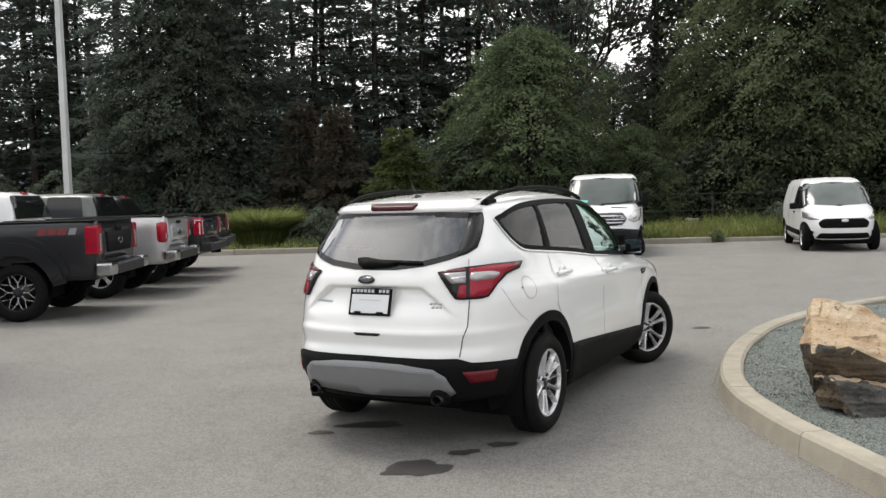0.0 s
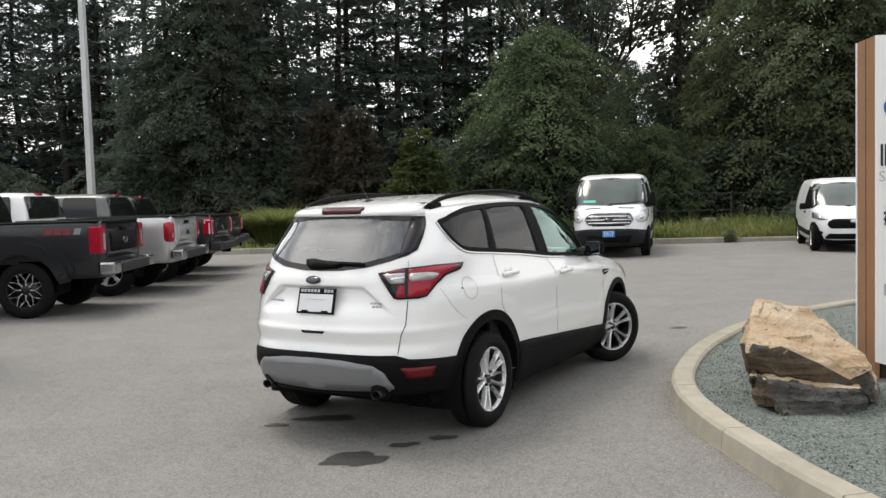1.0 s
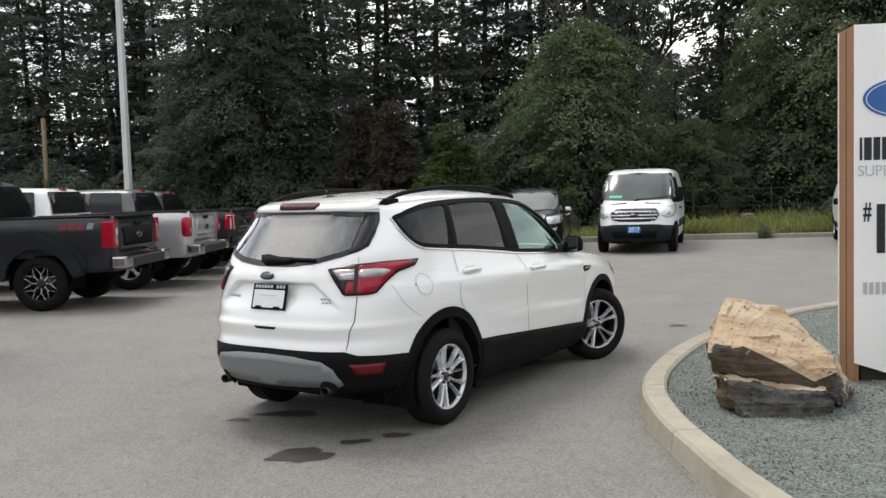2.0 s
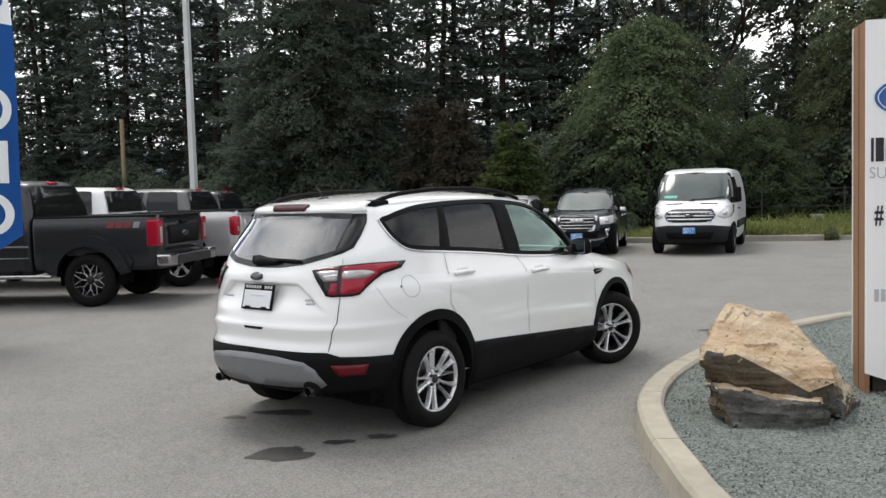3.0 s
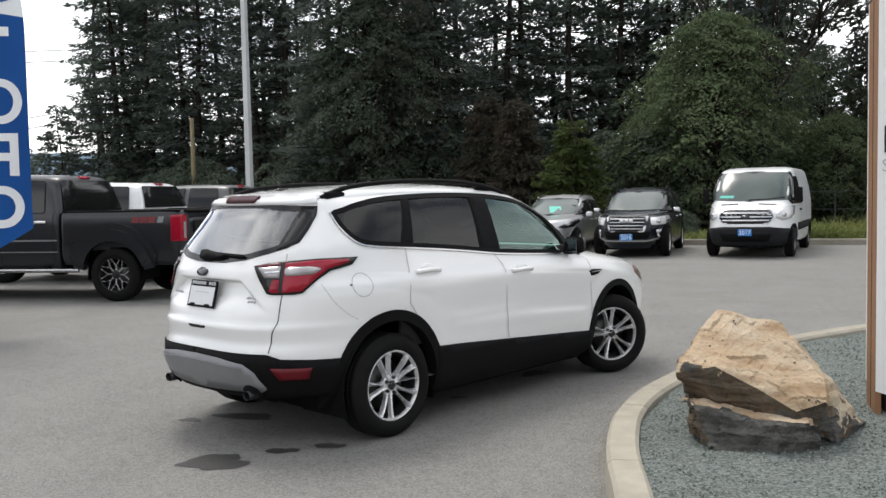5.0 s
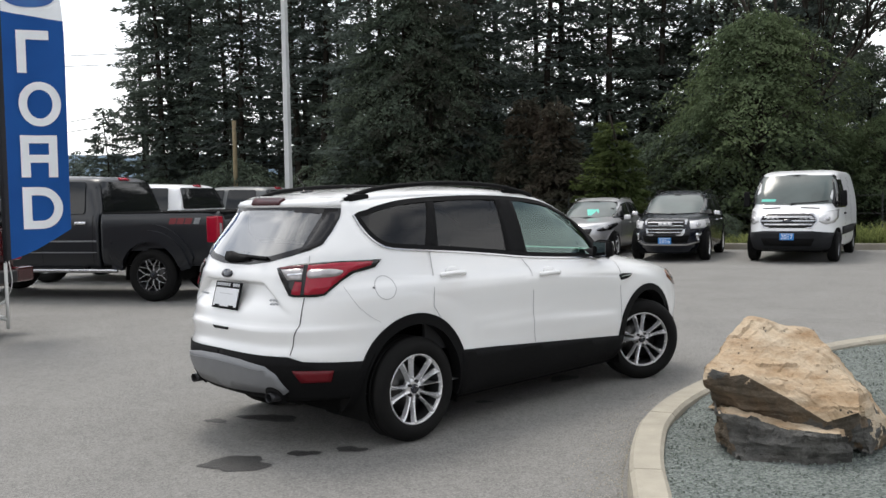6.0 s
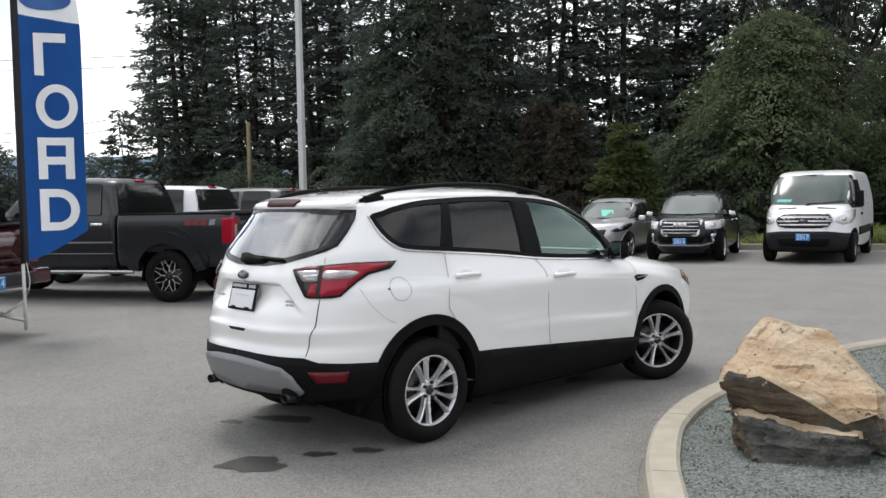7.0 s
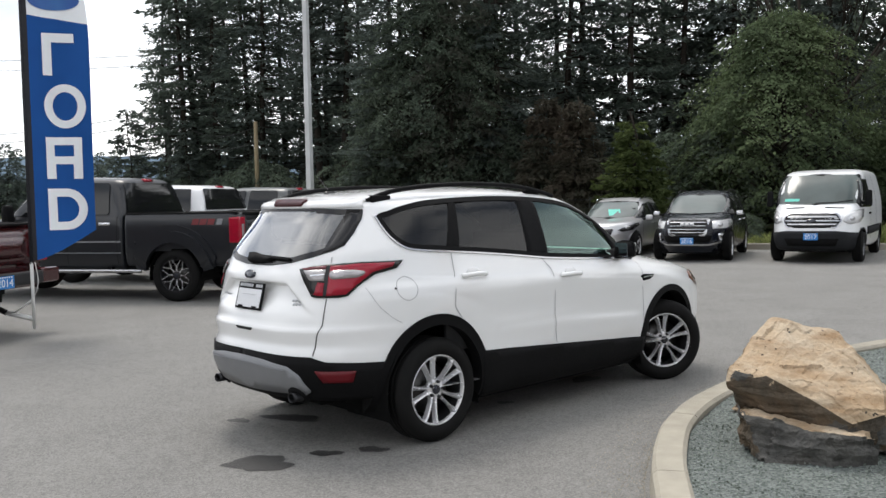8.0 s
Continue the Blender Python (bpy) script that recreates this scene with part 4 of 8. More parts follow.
    S.band("fuel_flap_gap", "side", fuel, circle(-0.222, 1.030, 0.072, n=36), M["seam"], car, off=0.0022, depth=0.001)
    S.patch("lock_dot", "side", circle(-0.305, 1.035, 0.007, n=10), G, car, off=0.002, depth=0, step=0.02)
    spec = (0.345, 0.234, 0.225, "twin", M["alloy"])
    for x, y, st in ((0.785, 0, 0), (-0.785, 0, 0), (0.772, 2.705, -28), (-0.772, 2.705, -28)):
        add_wheel(car, "crossover_wheel", spec, x, y, 0.345, st, 8 if y > 1 else 20)
    for sx in (-1, 1):
        for cy in (0, 2.69):
            vs, fs = [], []
            for k in range(21):
                a = radians(-20 + 220 * k / 20)
                for x in (0.40, 0.86):
                    vs.append((sx * x, cy + 0.41 * math.cos(a), 0.345 + 0.452 * math.sin(a)))
            fs = [(2 * k, 2 * k + 1, 2 * k + 3, 2 * k + 2) for k in range(20)]
            vs += [(sx * 0.40, cy, 0.345)]
            fs += [(2 * k, 2 * k + 2, len(vs) - 1) for k in range(20)]
            put("wheel_well", mesh("wheel_well", vs, fs, M["well"]), car)
    # tailgate
    S.patch("rear_window", "rear", inset(rw, -0.004), M["rear_glass"], car, off=0.003, depth=0, step=0.07)
    rim = densify(rw, 0.03)
    S.band("rear_window_seal", "rear", inset(rim, -0.006), inset(rim, 0.030), M["lamp_black"], car, off=0.005, depth=0.008)
    for sx in (-1, 1):
        S.patch("rear_window_side", "rear", [(sx * 0.520, 1.536), (sx * 0.576, 1.533), (sx * 0.601, 1.47), (sx * 0.618, 1.39), (sx * 0.623, 1.315), (sx * 0.592, 1.284), (sx * 0.545, 1.262)], M["lamp_black"], car, off=0.006, depth=0.004)
    S.patch("spoiler", "rear", [(-0.575, 1.548), (0.575, 1.548), (0.53, 1.600), (0.30, 1.608), (-0.30, 1.608), (-0.53, 1.600)], W, car, off=0.018, depth=0.03, step=0.05)
    S.patch("high_brake_lamp", "rear", rounded([(-0.185, 1.590), (0.185, 1.590), (0.165, 1.556), (-0.165, 1.556)], 0.012), M["brake_lens"], car, off=0.027, depth=0.02, step=0.04)
    thing_wiper(car)
    S.patch("emblem", "rear", [(-0.045 + 0.062 * math.cos(radians(k * 15)), 1.120 + 0.026 * math.sin(radians(k * 15))) for k in range(24)], M["navy_logo"], car, off=0.012, depth=0.014, step=0.03, label="dark oval badge")
    # number plate in its frame
    tilt = Matrix.Translation((0, -0.862, 0.982)) @ pose(0, 0, 0, -15, 0, 0)
    bm = bmesh.new()
    box(bm, (0, 0, 0), (0.318, 0.010, 0.178), 0.004)
    bmesh.ops.transform(bm, matrix=tilt, verts=bm.verts)
    pf = part("plate_frame", bm, K, car, "black plate frame with raised lettering bars")
    bm = bmesh.new()
    box(bm, (0, -0.0065, -0.014), (0.284, 0.004, 0.122), 0.001)
    bmesh.ops.transform(bm, matrix=tilt, verts=bm.verts)
    part("plate_blank", bm, M["plate_white"], pf, "white blank card plate")
    bm = bmesh.new()
    for k in range(10):
        if k != 6:
            box(bm, (-0.128 + k * 0.0285, -0.0065, 0.070), (0.019, 0.004, 0.021), 0.001)
    box(bm, (0, -0.0095, 0.010), (0.16, 0.002, 0.004), 0)
    bmesh.ops.transform(bm, matrix=tilt, verts=bm.verts)
    part("frame_lettering", bm, M["letter_grey"], pf)
    for x in (-0.085, 0.085):
        bm = bmesh.new()
        box(bm, (x, -0.009, -0.072), (0.055, 0.008, 0.014), 0.003)
        bmesh.ops.transform(bm, matrix=tilt, verts=bm.verts)
        part("frame_clip", bm, K, pf)
    S.patch("tailgate_handle", "rear", rounded([(-0.105, 0.787), (0.105, 0.787), (0.085, 0.768), (-0.085, 0.768)], 0.008), M["gap"], car, off=0.003, depth=0.002, step=0.03)
    for x0, n, z0 in ((0.405, 4, 0.966), (0.425, 3, 0.944), (-0.47, 6, 0.963)):
        for k in range(n):
            S.patch("badge_letter", "rear", [(x0 + k * 0.024, z0), (x0 + k * 0.024 + 0.017, z0), (x0 + k * 0.024 + 0.017, z0 + 0.012), (x0 + k * 0.024, z0 + 0.012)], M["letter_grey"], car, off=0.004, depth=0.003, step=0.05)
    # skid plate and exhaust tips
    sk = [(0, 0.604), (0.25, 0.598), (0.46, 0.572), (0.525, 0.522), (0.560, 0.420), (0.50, 0.388), (0.40, 0.405), (0, 0.388)]
    S.patch("skid_plate", "rear", sk + [(-x, z) for x, z in reversed(sk[1:-1])], M["grey_plastic"], car, off=0.024, depth=0.03, step=0.045)
    S.line("skid_ridge", "rear", [(-0.44, 0.545), (-0.2, 0.560), (0, 0.564), (0.2, 0.560), (0.44, 0.545)], 0.012, M["grey_plastic"], car, off=0.029, depth=0.006)
    for sx in (-1, 1):
        v, f = lathe([(0.033, 0), (0.036, -0.01), (0.037, 0.02), (0.037, 0.16), (0.030, 0.16), (0.030, 0.02), (0.033, 0)], 20)
        v = [Vector((sx * 0.47 + a[1], -0.862 + a[0], 0.372 + a[2] * 0.8)) for a in v]
        put("exhaust_tip", mesh("exhaust_tip", v, f, M["alloy_dark"]), car)
        S.patch("exhaust_surround", "rear", circle(sx * 0.47, 0.395, 0.055, n=16), K, car, off=0.026, depth=0.02, step=0.04)
    # antenna
    bm = bmesh.new()
    box(bm, (0.0, -0.20, 1.650), (0.045, 0.14, 0.03), 0.012, taper=(0.5, 0.5))
    an = part("antenna_base", bm, M["lamp_black"], car, smooth=True)
    v, f = tube([(0, -0.20, 1.66), (0.0, -0.33, 1.80)], 0.004, 6, taper=0.0015)
    put("antenna_mast", mesh("antenna_mast", v, f, M["lamp_black"]), an)
    # windscreen
    S.patch("windscreen", "front", inset(ws, -0.04), M["clear_glass"], car, off=0.001, depth=0, step=0.09)
    # underbody and cabin; the wide low black boxes are added to deepen shade beneath
    box_part("underbody", (0, 1.345, 0.29), (1.62, 1.80, 0.18), M["well"], car, 0.02)
    box_part("underbody", (0, 1.45, 0.30), (1.12, 3.7, 0.20), M["well"], car, 0.02)
    box_part("spare_well", (0, -0.46, 0.37), (1.06, 0.46, 0.14), M["well"], car, 0.02)
    box_part("cabin_floor", (0, 1.0, 0.55), (1.46, 2.9, 0.06), M["interior"], car, 0.01)
    box_part("dashboard", (0, 2.02, 0.98), (1.46, 0.42, 0.26), M["interior"], car, 0.06)
    box_part("load_cover", (0, -0.33, 1.06), (1.15, 0.55, 0.03), M["interior"], car, 0.01)
    for x in (-0.37, 0.37):
        for y in (0.32, 1.22):
            seat = box_part("seat", (x, y + 0.22, 0.76), (0.50, 0.50, 0.18), M["seat_cloth"], car, 0.05)
            box_part("backrest", (x, y - 0.05, 1.06), (0.48, 0.14, 0.60), M["seat_cloth"], seat, 0.05, rot=Euler((radians(12), 0, 0)).to_matrix())
            box_part("headrest", (x, y - 0.14, 1.43), (0.26, 0.10, 0.17), M["seat_cloth"], seat, 0.04)
    ring = [(-0.37 + 0.18 * math.cos(radians(k * 15)), 1.72 - 0.07 * math.sin(radians(k * 15)), 1.04 + 0.16 * math.sin(radians(k * 15))) for k in range(25)]
    v, f = tube(ring, 0.014, 6)
    put("steering_wheel", mesh("steering_wheel", v, f, M["interior"]), car)
    for sx in (-1, 1):
        box_part("door_lining", (sx * 0.79, 1.2, 0.865), (0.03, 2.1, 0.60), M["interior"], car, 0.01)
    box_part("tailgate_lining", (0, -0.66, 0.90), (1.05, 0.05, 0.50), M["interior"], car, 0.02)
    box_part("headliner", (0, 0.55, 1.625), (0.95, 1.5, 0.012), M["seat_cloth"], car, 0.003)
    return car


def thing_wiper(car):
    S = ESC
    body = S.patch("rear_wiper", "rear", [(-0.145, 1.243), (-0.125, 1.205), (-0.10, 1.192), (0.10, 1.204), (0.16, 1.218), (0.05, 1.232), (-0.08, 1.250)], M["cladding"], car, off=0.030, depth=0.026, step=0.04)
    S.line("wiper_blade", "rear", [(-0.10, 1.236), (0.10, 1.228), (0.34, 1.222)], 0.012, M["cladding"], body, off=0.026, depth=0.02)
    return body


build_crossover()

# ---- the other parked vehicles ----
M["dark_glass"] = mat("dark_glass", (0.010, 0.011, 0.012), 0.06, 0, 0.2, 3.0, coat=0.1, spec=0.4)
# pale grey-green base has the sky reflected in the windscreens painted in
M["screen_glass"] = mat("screen_glass", (0.105, 0.132, 0.125), 0.14, 0, 0.45, 1.6, coat=0.05, spec=0.45)


def year_sign(car, text, m, w=0.30, h=0.15):
    """A bright blue sign with the model year, on the bumper."""
    bm = bmesh.new()
    box(bm, (0, 0, 0), (w, 0.006, h), 0.002)
    bmesh.ops.transform(bm, matrix=m, verts=bm.verts)
    s = part("year_sign", bm, M["blue_sticker"], car, "bright blue sign with white year " + text)
    cu = bpy.data.curves.new("year_text", "FONT")
    cu.body, cu.size, cu.align_x, cu.align_y, cu.extrude = text, h * 0.86, "CENTER", "CENTER", 0.0015
    tmp = bpy.data.objects.new("tmp", cu)
    scene.collection.objects.link(tmp)
    me = bpy.data.meshes.new_from_object(tmp.evaluated_get(bpy.context.evaluated_depsgraph_get()))
    bpy.data.objects.remove(tmp)
    me.materials.clear()
    me.materials.append(M["letter_white"])
    me.transform(m @ pose(0, -0.0055, -0.012, 90, 0, 0))
    put("year_text", me, s)
    bm = bmesh.new()
    for k in range(7):
        box(bm, (-w * 0.36 + k * w * 0.12, -0.0035, h * 0.40), (w * 0.075, 0.002, h * 0.10), 0)
    bmesh.ops.transform(bm, matrix=m, verts=bm.verts)
    part("sign_lettering", bm, M["letter_white"], s)


def front_sign(car, text, x, y, z, lean=0):
    year_sign(car, text, Matrix.Translation((x, y, z)) @ pose(0, 0, 0, lean, 0, 180))


def wells(S, car, ys, r, x_in, x_out):
    for sx in (-1, 1):
        for cy in ys:
            vs = []
            for k in range(17):
                a = radians(-10 + 200 * k / 16)
                for x in (x_in, x_out):
                    vs.append((sx * x, cy + (r + 0.06) * math.cos(a), r + (r + 0.07) * math.sin(a)))
            fs = [(2 * k, 2 * k + 1, 2 * k + 3, 2 * k + 2) for k in range(16)]
            vs.append((sx * x_in, cy, r))
            fs += [(2 * k, 2 * k + 2, len(vs) - 1) for k in range(16)]
            put("wheel_well", mesh("wheel_well", vs, fs, M["well"]), car)


def side_arch(cy, r, q, a0=-15, a1=195, n=30):
    return [(cy + q * math.cos(radians(a0 + (a1 - a0) * k / n)), r + q * math.sin(radians(a0 + (a1 - a0) * k / n))) for k in range(n + 1)]


def car_common(S, car, paint, levels, wb, r, track, spec, key, trim=None, clad=None, per=48):
    holes = [("side", side_arch(0, r, r + 0.055, -60, 240)), ("side", side_arch(wb, r, r + 0.055, -60, 240))]
    S.body("body", levels, holes, paint, car, per=per)
    for mir in (False, True):
        for cy in (0, wb):
            S.band("arch_trim", "side", side_arch(cy, r, r + (0.085 if trim is None else trim)), side_arch(cy, r, r + 0.035), clad or paint, car, off=0.010, depth=0.07, mirror=mir, closed=False)
    wells(S, car, (0, wb), r, 0.42, S.fw(r) - 0.02)
    for x in (-track, track):
        for y in (0, wb):
            add_wheel(car, key, spec, x, y, r, 0, 15)
    zmin = levels[0]
    box_part("underbody", (0, wb / 2, zmin + 0.02), (1.3, wb + 1.0, 0.12), M["well"], car, 0.02)


def mirrors(car, x, y, z, s, material, cap=None):
    for sx in (-1, 1):
        bm = bmesh.new()
        box(bm, (sx * (x + s[0] / 2 + 0.05), y, z), s, min(s) * 0.3, taper=(0.9, 0.8))
        mo = part("door_mirror", bm, material, car, smooth=True)
        v, f = tube([(sx * (x - 0.06), y + 0.03, z - s[2] * 0.3), (sx * (x + 0.08), y, z - s[2] * 0.25)], 0.028, 6)
        put("mirror_arm", mesh("mirror_arm", v, f, M["cladding"]), mo)


def grille_bars(S, car, z0, z1, hw, n, off, bar, material):
    for k in range(n):
        z = z0 + (z1 - z0) * (k + 0.5) / n
        q = hw(z) if callable(hw) else hw
        S.line("grille_bar", "front", [(-q, z), (-q * 0.5, z), (0, z), (q * 0.5, z), (q, z)], bar, material, car, off=off, depth=0.02, step=0.15)


def build_van():
    car = thing("cargo_van", "white full-size cargo van with grey lower bumper, parked nose out", "van", heading(-4.95, 19.35, 0.28, -0.96))
    S = Shell(1.7, [(0.28, 0.90), (0.36, 0.97), (0.55, 1.0), (0.9, 1.005), (1.2, 1.0), (1.35, 0.985), (1.6, 0.945), (1.85, 0.885), (1.98, 0.845), (2.05, 0.79), (2.09, 0.68), (2.105, 0.43), (2.11, 0.03)],
              [(0.28, -1.0), (0.5, -1.06), (1.2, -1.05), (1.9, -0.98), (2.05, -0.9), (2.09, -0.6), (2.11, 1.6)],
              [(0.28, 4.10), (0.40, 4.22), (0.62, 4.24), (0.80, 4.20), (1.0, 4.15), (1.08, 4.06), (1.16, 3.92), (1.22, 3.76), (1.27, 3.62), (1.34, 3.52), (1.5, 3.36), (1.7, 3.13), (1.88, 2.90), (1.98, 2.74), (2.04, 2.55), (2.08, 2.25), (2.105, 1.95), (2.11, 1.75)],
              9.0, [(0.28, 3.6), (0.9, 3.6), (1.2, 3.8), (1.35, 5.0), (1.9, 6.5), (2.11, 4.0)])
    W, K = M["van_white"], M["cladding"]
    car_common(S, car, W, arange(0.28, 1.96, 0.04) + arange(1.975, 2.10, 0.0125) + [2.105, 2.11], 3.30, 0.345, 0.86, (0.345, 0.21, 0.22, "five", M["grey_plastic"]), "van_wheel", clad=K)
    g = M["grey_plastic"]
    M["dark_plastic"] = mat("dark_plastic", (0.014, 0.015, 0.017), 0.75, 0, 0.2, 30.0, spec=0.2)
    S.patch("front_bumper", "front", [(-0.97, 0.66), (-0.5, 0.72), (0.5, 0.72), (0.97, 0.66), (0.95, 0.30), (-0.95, 0.30)], M["dark_plastic"], car, off=0.022, depth=0.04, step=0.10)
    S.patch("bumper_intake", "front", [(-0.55, 0.56), (0.55, 0.56), (0.48, 0.40), (-0.48, 0.40)], M["well"], car, off=0.028, depth=0.01, step=0.12)
    ws = [(-0.92, 1.34), (-0.89, 1.315), (0, 1.29), (0.89, 1.315), (0.92, 1.34), (0.81, 1.91), (0.78, 1.95), (0, 1.97), (-0.78, 1.95), (-0.81, 1.91)]
    S.band("windscreen_seal", "front", inset(ws, -0.01), inset(ws, 0.025), K, car, off=0.019, depth=0.02)
    S.patch("windscreen", "front", ws, M["screen_glass"], car, off=0.014, depth=0, step=0.12)
    S.patch("sun_card", "front", [(0.36, 1.355), (0.68, 1.36), (0.67, 1.42), (0.36, 1.415)], M["teal_card"], car, off=0.019, depth=0, step=0.1, label="teal card behind the windscreen")
    S.line("wiper", "front", [(-0.75, 1.37), (-0.4, 1.325), (0.0, 1.315)], 0.022, K, car, off=0.02, depth=0.01)
    gr = [(-0.60, 0.95), (-0.50, 1.10), (0.50, 1.10), (0.60, 0.95), (0.50, 0.79), (-0.50, 0.79)]
    S.patch("grille", "front", rounded(gr, 0.06), M["lamp_black"], car, off=0.012, depth=0.02, step=0.1)
    o = rounded(gr, 0.06)
    S.band("grille_frame", "front", inset(o, -0.012), inset(o, 0.016), M["bar_chrome"], car, off=0.022, depth=0.02)
    for z, q in ((1.022, 0.50), (0.945, 0.55), (0.868, 0.50)):
        S.line("grille_bar", "front", [(-q, z), (0, z), (q, z)], 0.028, M["bar_chrome"], car, off=0.024, depth=0.02, step=0.15)
    S.patch("emblem", "front", [(0.10 * math.cos(radians(k * 18)), 0.937 + 0.042 * math.sin(radians(k * 18))) for k in range(20)], M["navy_logo"], car, off=0.035, depth=0.02, step=0.06, label="dark oval badge")
    for sx in (-1, 1):
        hl = [(sx * 0.63, 0.925), (sx * 0.76, 0.860), (sx * 0.90, 0.895), (sx * 0.945, 1.0), (sx * 0.945, 1.185), (sx * 0.80, 1.155), (sx * 0.65, 1.055)]
        h0 = S.patch("headlamp", "front", hl, M["front_lens"], car, off=0.010, depth=0.02, step=0.06)
        S.patch("lamp_bowl", "front", circle(sx * 0.78, 0.985, 0.045, n=16), M["alloy"], h0, off=0.018, depth=0.01, step=0.05)
        S.patch("bonnet_vent", "front", [(sx * 0.22, 1.222), (sx * 0.60, 1.205), (sx * 0.61, 1.222), (sx * 0.22, 1.242)], K, car, off=0.006, depth=0.006, step=0.1)
        mir = sx < 0
        S.patch("door_window", "side", [(2.35, 1.86), (2.86, 1.85), (3.10, 1.62), (3.36, 1.33), (3.30, 1.22), (2.35, 1.22)], M["dark_glass"], car, off=0.016, depth=0.01, step=0.1, mirror=mir)
        S.line("panel_gap", "side", [(2.27, 1.95), (2.27, 0.5)], 0.014, M["gap"], car, mirror=mir)
        S.line("panel_gap", "side", [(1.05, 1.95), (1.05, 0.5)], 0.014, M["gap"], car, mirror=mir)
        S.patch("side_moulding", "side", [(0.45, 0.78), (2.85, 0.78), (2.85, 0.60), (0.45, 0.60)], M["dark_plastic"], car, off=0.018, depth=0.03, step=0.2, mirror=mir)
        S.patch("door_handle", "side", [(2.40, 1.10), (2.58, 1.10), (2.58, 1.06), (2.40, 1.06)], K, car, off=0.03, depth=0.03, step=0.2, mirror=mir)
    mirrors(car, 0.93, 3.20, 1.43, (0.145, 0.12, 0.36), K)
    front_sign(car, "2017", 0, 4.275, 0.60)


def build_small_van():
    car = thing("compact_van", "white compact delivery van with dark grille, parked nose out", "van", heading(0.53, 21.62, 0.25, -0.97))
    S = Shell(1.5, [(0.22, 0.78), (0.32, 0.87), (0.55, 0.91), (0.85, 0.915), (1.1, 0.905), (1.3, 0.865), (1.5, 0.81), (1.68, 0.745), (1.77, 0.68), (1.815, 0.57), (1.83, 0.40), (1.84, 0.03)],
              [(0.22, -0.80), (0.5, -0.85), (1.1, -0.84), (1.7, -0.76), (1.8, -0.65), (1.84, 1.3)],
              [(0.22, 3.72), (0.35, 3.86), (0.55, 3.91), (0.72, 3.87), (0.85, 3.78), (0.95, 3.64), (1.03, 3.44), (1.08, 3.22), (1.13, 3.08), (1.3, 2.82), (1.5, 2.50), (1.65, 2.22), (1.74, 2.0), (1.80, 1.75), (1.83, 1.6), (1.84, 1.53)],
              8.0, [(0.22, 2.8), (0.6, 3.0), (0.95, 3.2), (1.15, 3.6), (1.6, 4.6), (1.84, 3.0)])
    W, K = M["van_white"], M["cladding"]
    car_common(S, car, W, arange(0.22, 1.68, 0.04) + arange(1.70, 1.83, 0.0125) + [1.84], 3.06, 0.325, 0.79, (0.325, 0.205, 0.205, "six", M["alloy"]), "small_van_wheel", clad=K)
    ws = [(-0.79, 1.15), (0, 1.11), (0.79, 1.15), (0.70, 1.63), (0.65, 1.665), (0, 1.685), (-0.65, 1.665), (-0.70, 1.63)]
    S.band("windscreen_seal", "front", inset(ws, -0.01), inset(ws, 0.022), K, car, off=0.019, depth=0.02)
    S.patch("windscreen", "front", ws, M["screen_glass"], car, off=0.014, depth=0, step=0.12)
    gr = [(-0.58, 0.71), (-0.46, 0.81), (0.46, 0.81), (0.58, 0.71), (0.52, 0.585), (-0.52, 0.585)]
    S.patch("grille", "front", rounded(gr, 0.05), M["well"], car, off=0.012, depth=0.02, step=0.08)
    for z in (0.665, 0.715, 0.765):
        S.line("grille_bar", "front", [(-0.47, z), (0, z), (0.47, z)], 0.012, K, car, off=0.018, depth=0.01, step=0.15)
    S.patch("emblem", "front", [(0.085 * math.cos(radians(k * 18)), 0.755 + 0.034 * math.sin(radians(k * 18))) for k in range(20)], M["letter_grey"], car, off=0.022, depth=0.02, step=0.06, label="oval chrome badge")
    S.patch("lower_intake", "front", rounded([(-0.62, 0.33), (-0.54, 0.46), (0.54, 0.46), (0.62, 0.33)], 0.04), M["well"], car, off=0.010, depth=0.015, step=0.08)
    S.patch("bumper_lip", "front", [(-0.80, 0.30), (0.80, 0.30), (0.76, 0.23), (-0.76, 0.23)], K, car, off=0.012, depth=0.02, step=0.1)
    for sx in (-1, 1):
        hl = [(sx * 0.55, 0.80), (sx * 0.70, 0.78), (sx * 0.84, 0.83), (sx * 0.83, 0.98), (sx * 0.76, 0.95), (sx * 0.66, 0.86)]
        h0 = S.patch("headlamp", "front", hl, M["lamp_grey"], car, off=0.010, depth=0.02, step=0.05)
        S.patch("lamp_bowl", "front", circle(sx * 0.72, 0.855, 0.035, n=14), M["alloy"], h0, off=0.018, depth=0.01, step=0.05)
        S.patch("fog_lamp", "front", circle(sx * 0.70, 0.47, 0.045, n=12), M["lamp_black"], car, off=0.008, depth=0.01, step=0.05)
        mir = sx < 0
        S.patch("door_window", "side", [(1.95, 1.62), (2.28, 1.60), (2.55, 1.40), (2.85, 1.13), (2.80, 1.06), (1.95, 1.06)], M["dark_glass"], car, off=0.016, depth=0.01, step=0.1, mirror=mir)
        S.line("panel_gap", "side", [(1.87, 1.70), (1.87, 0.4)], 0.012, M["gap"], car, mirror=mir)
        S.line("panel_gap", "side", [(0.95, 1.70), (0.95, 0.4)], 0.012, M["gap"], car, mirror=mir)
        S.patch("side_moulding", "side", [(0.42, 0.56), (2.62, 0.50), (2.62, 0.36), (0.42, 0.42)], K, car, off=0.014, depth=0.02, step=0.2, mirror=mir)
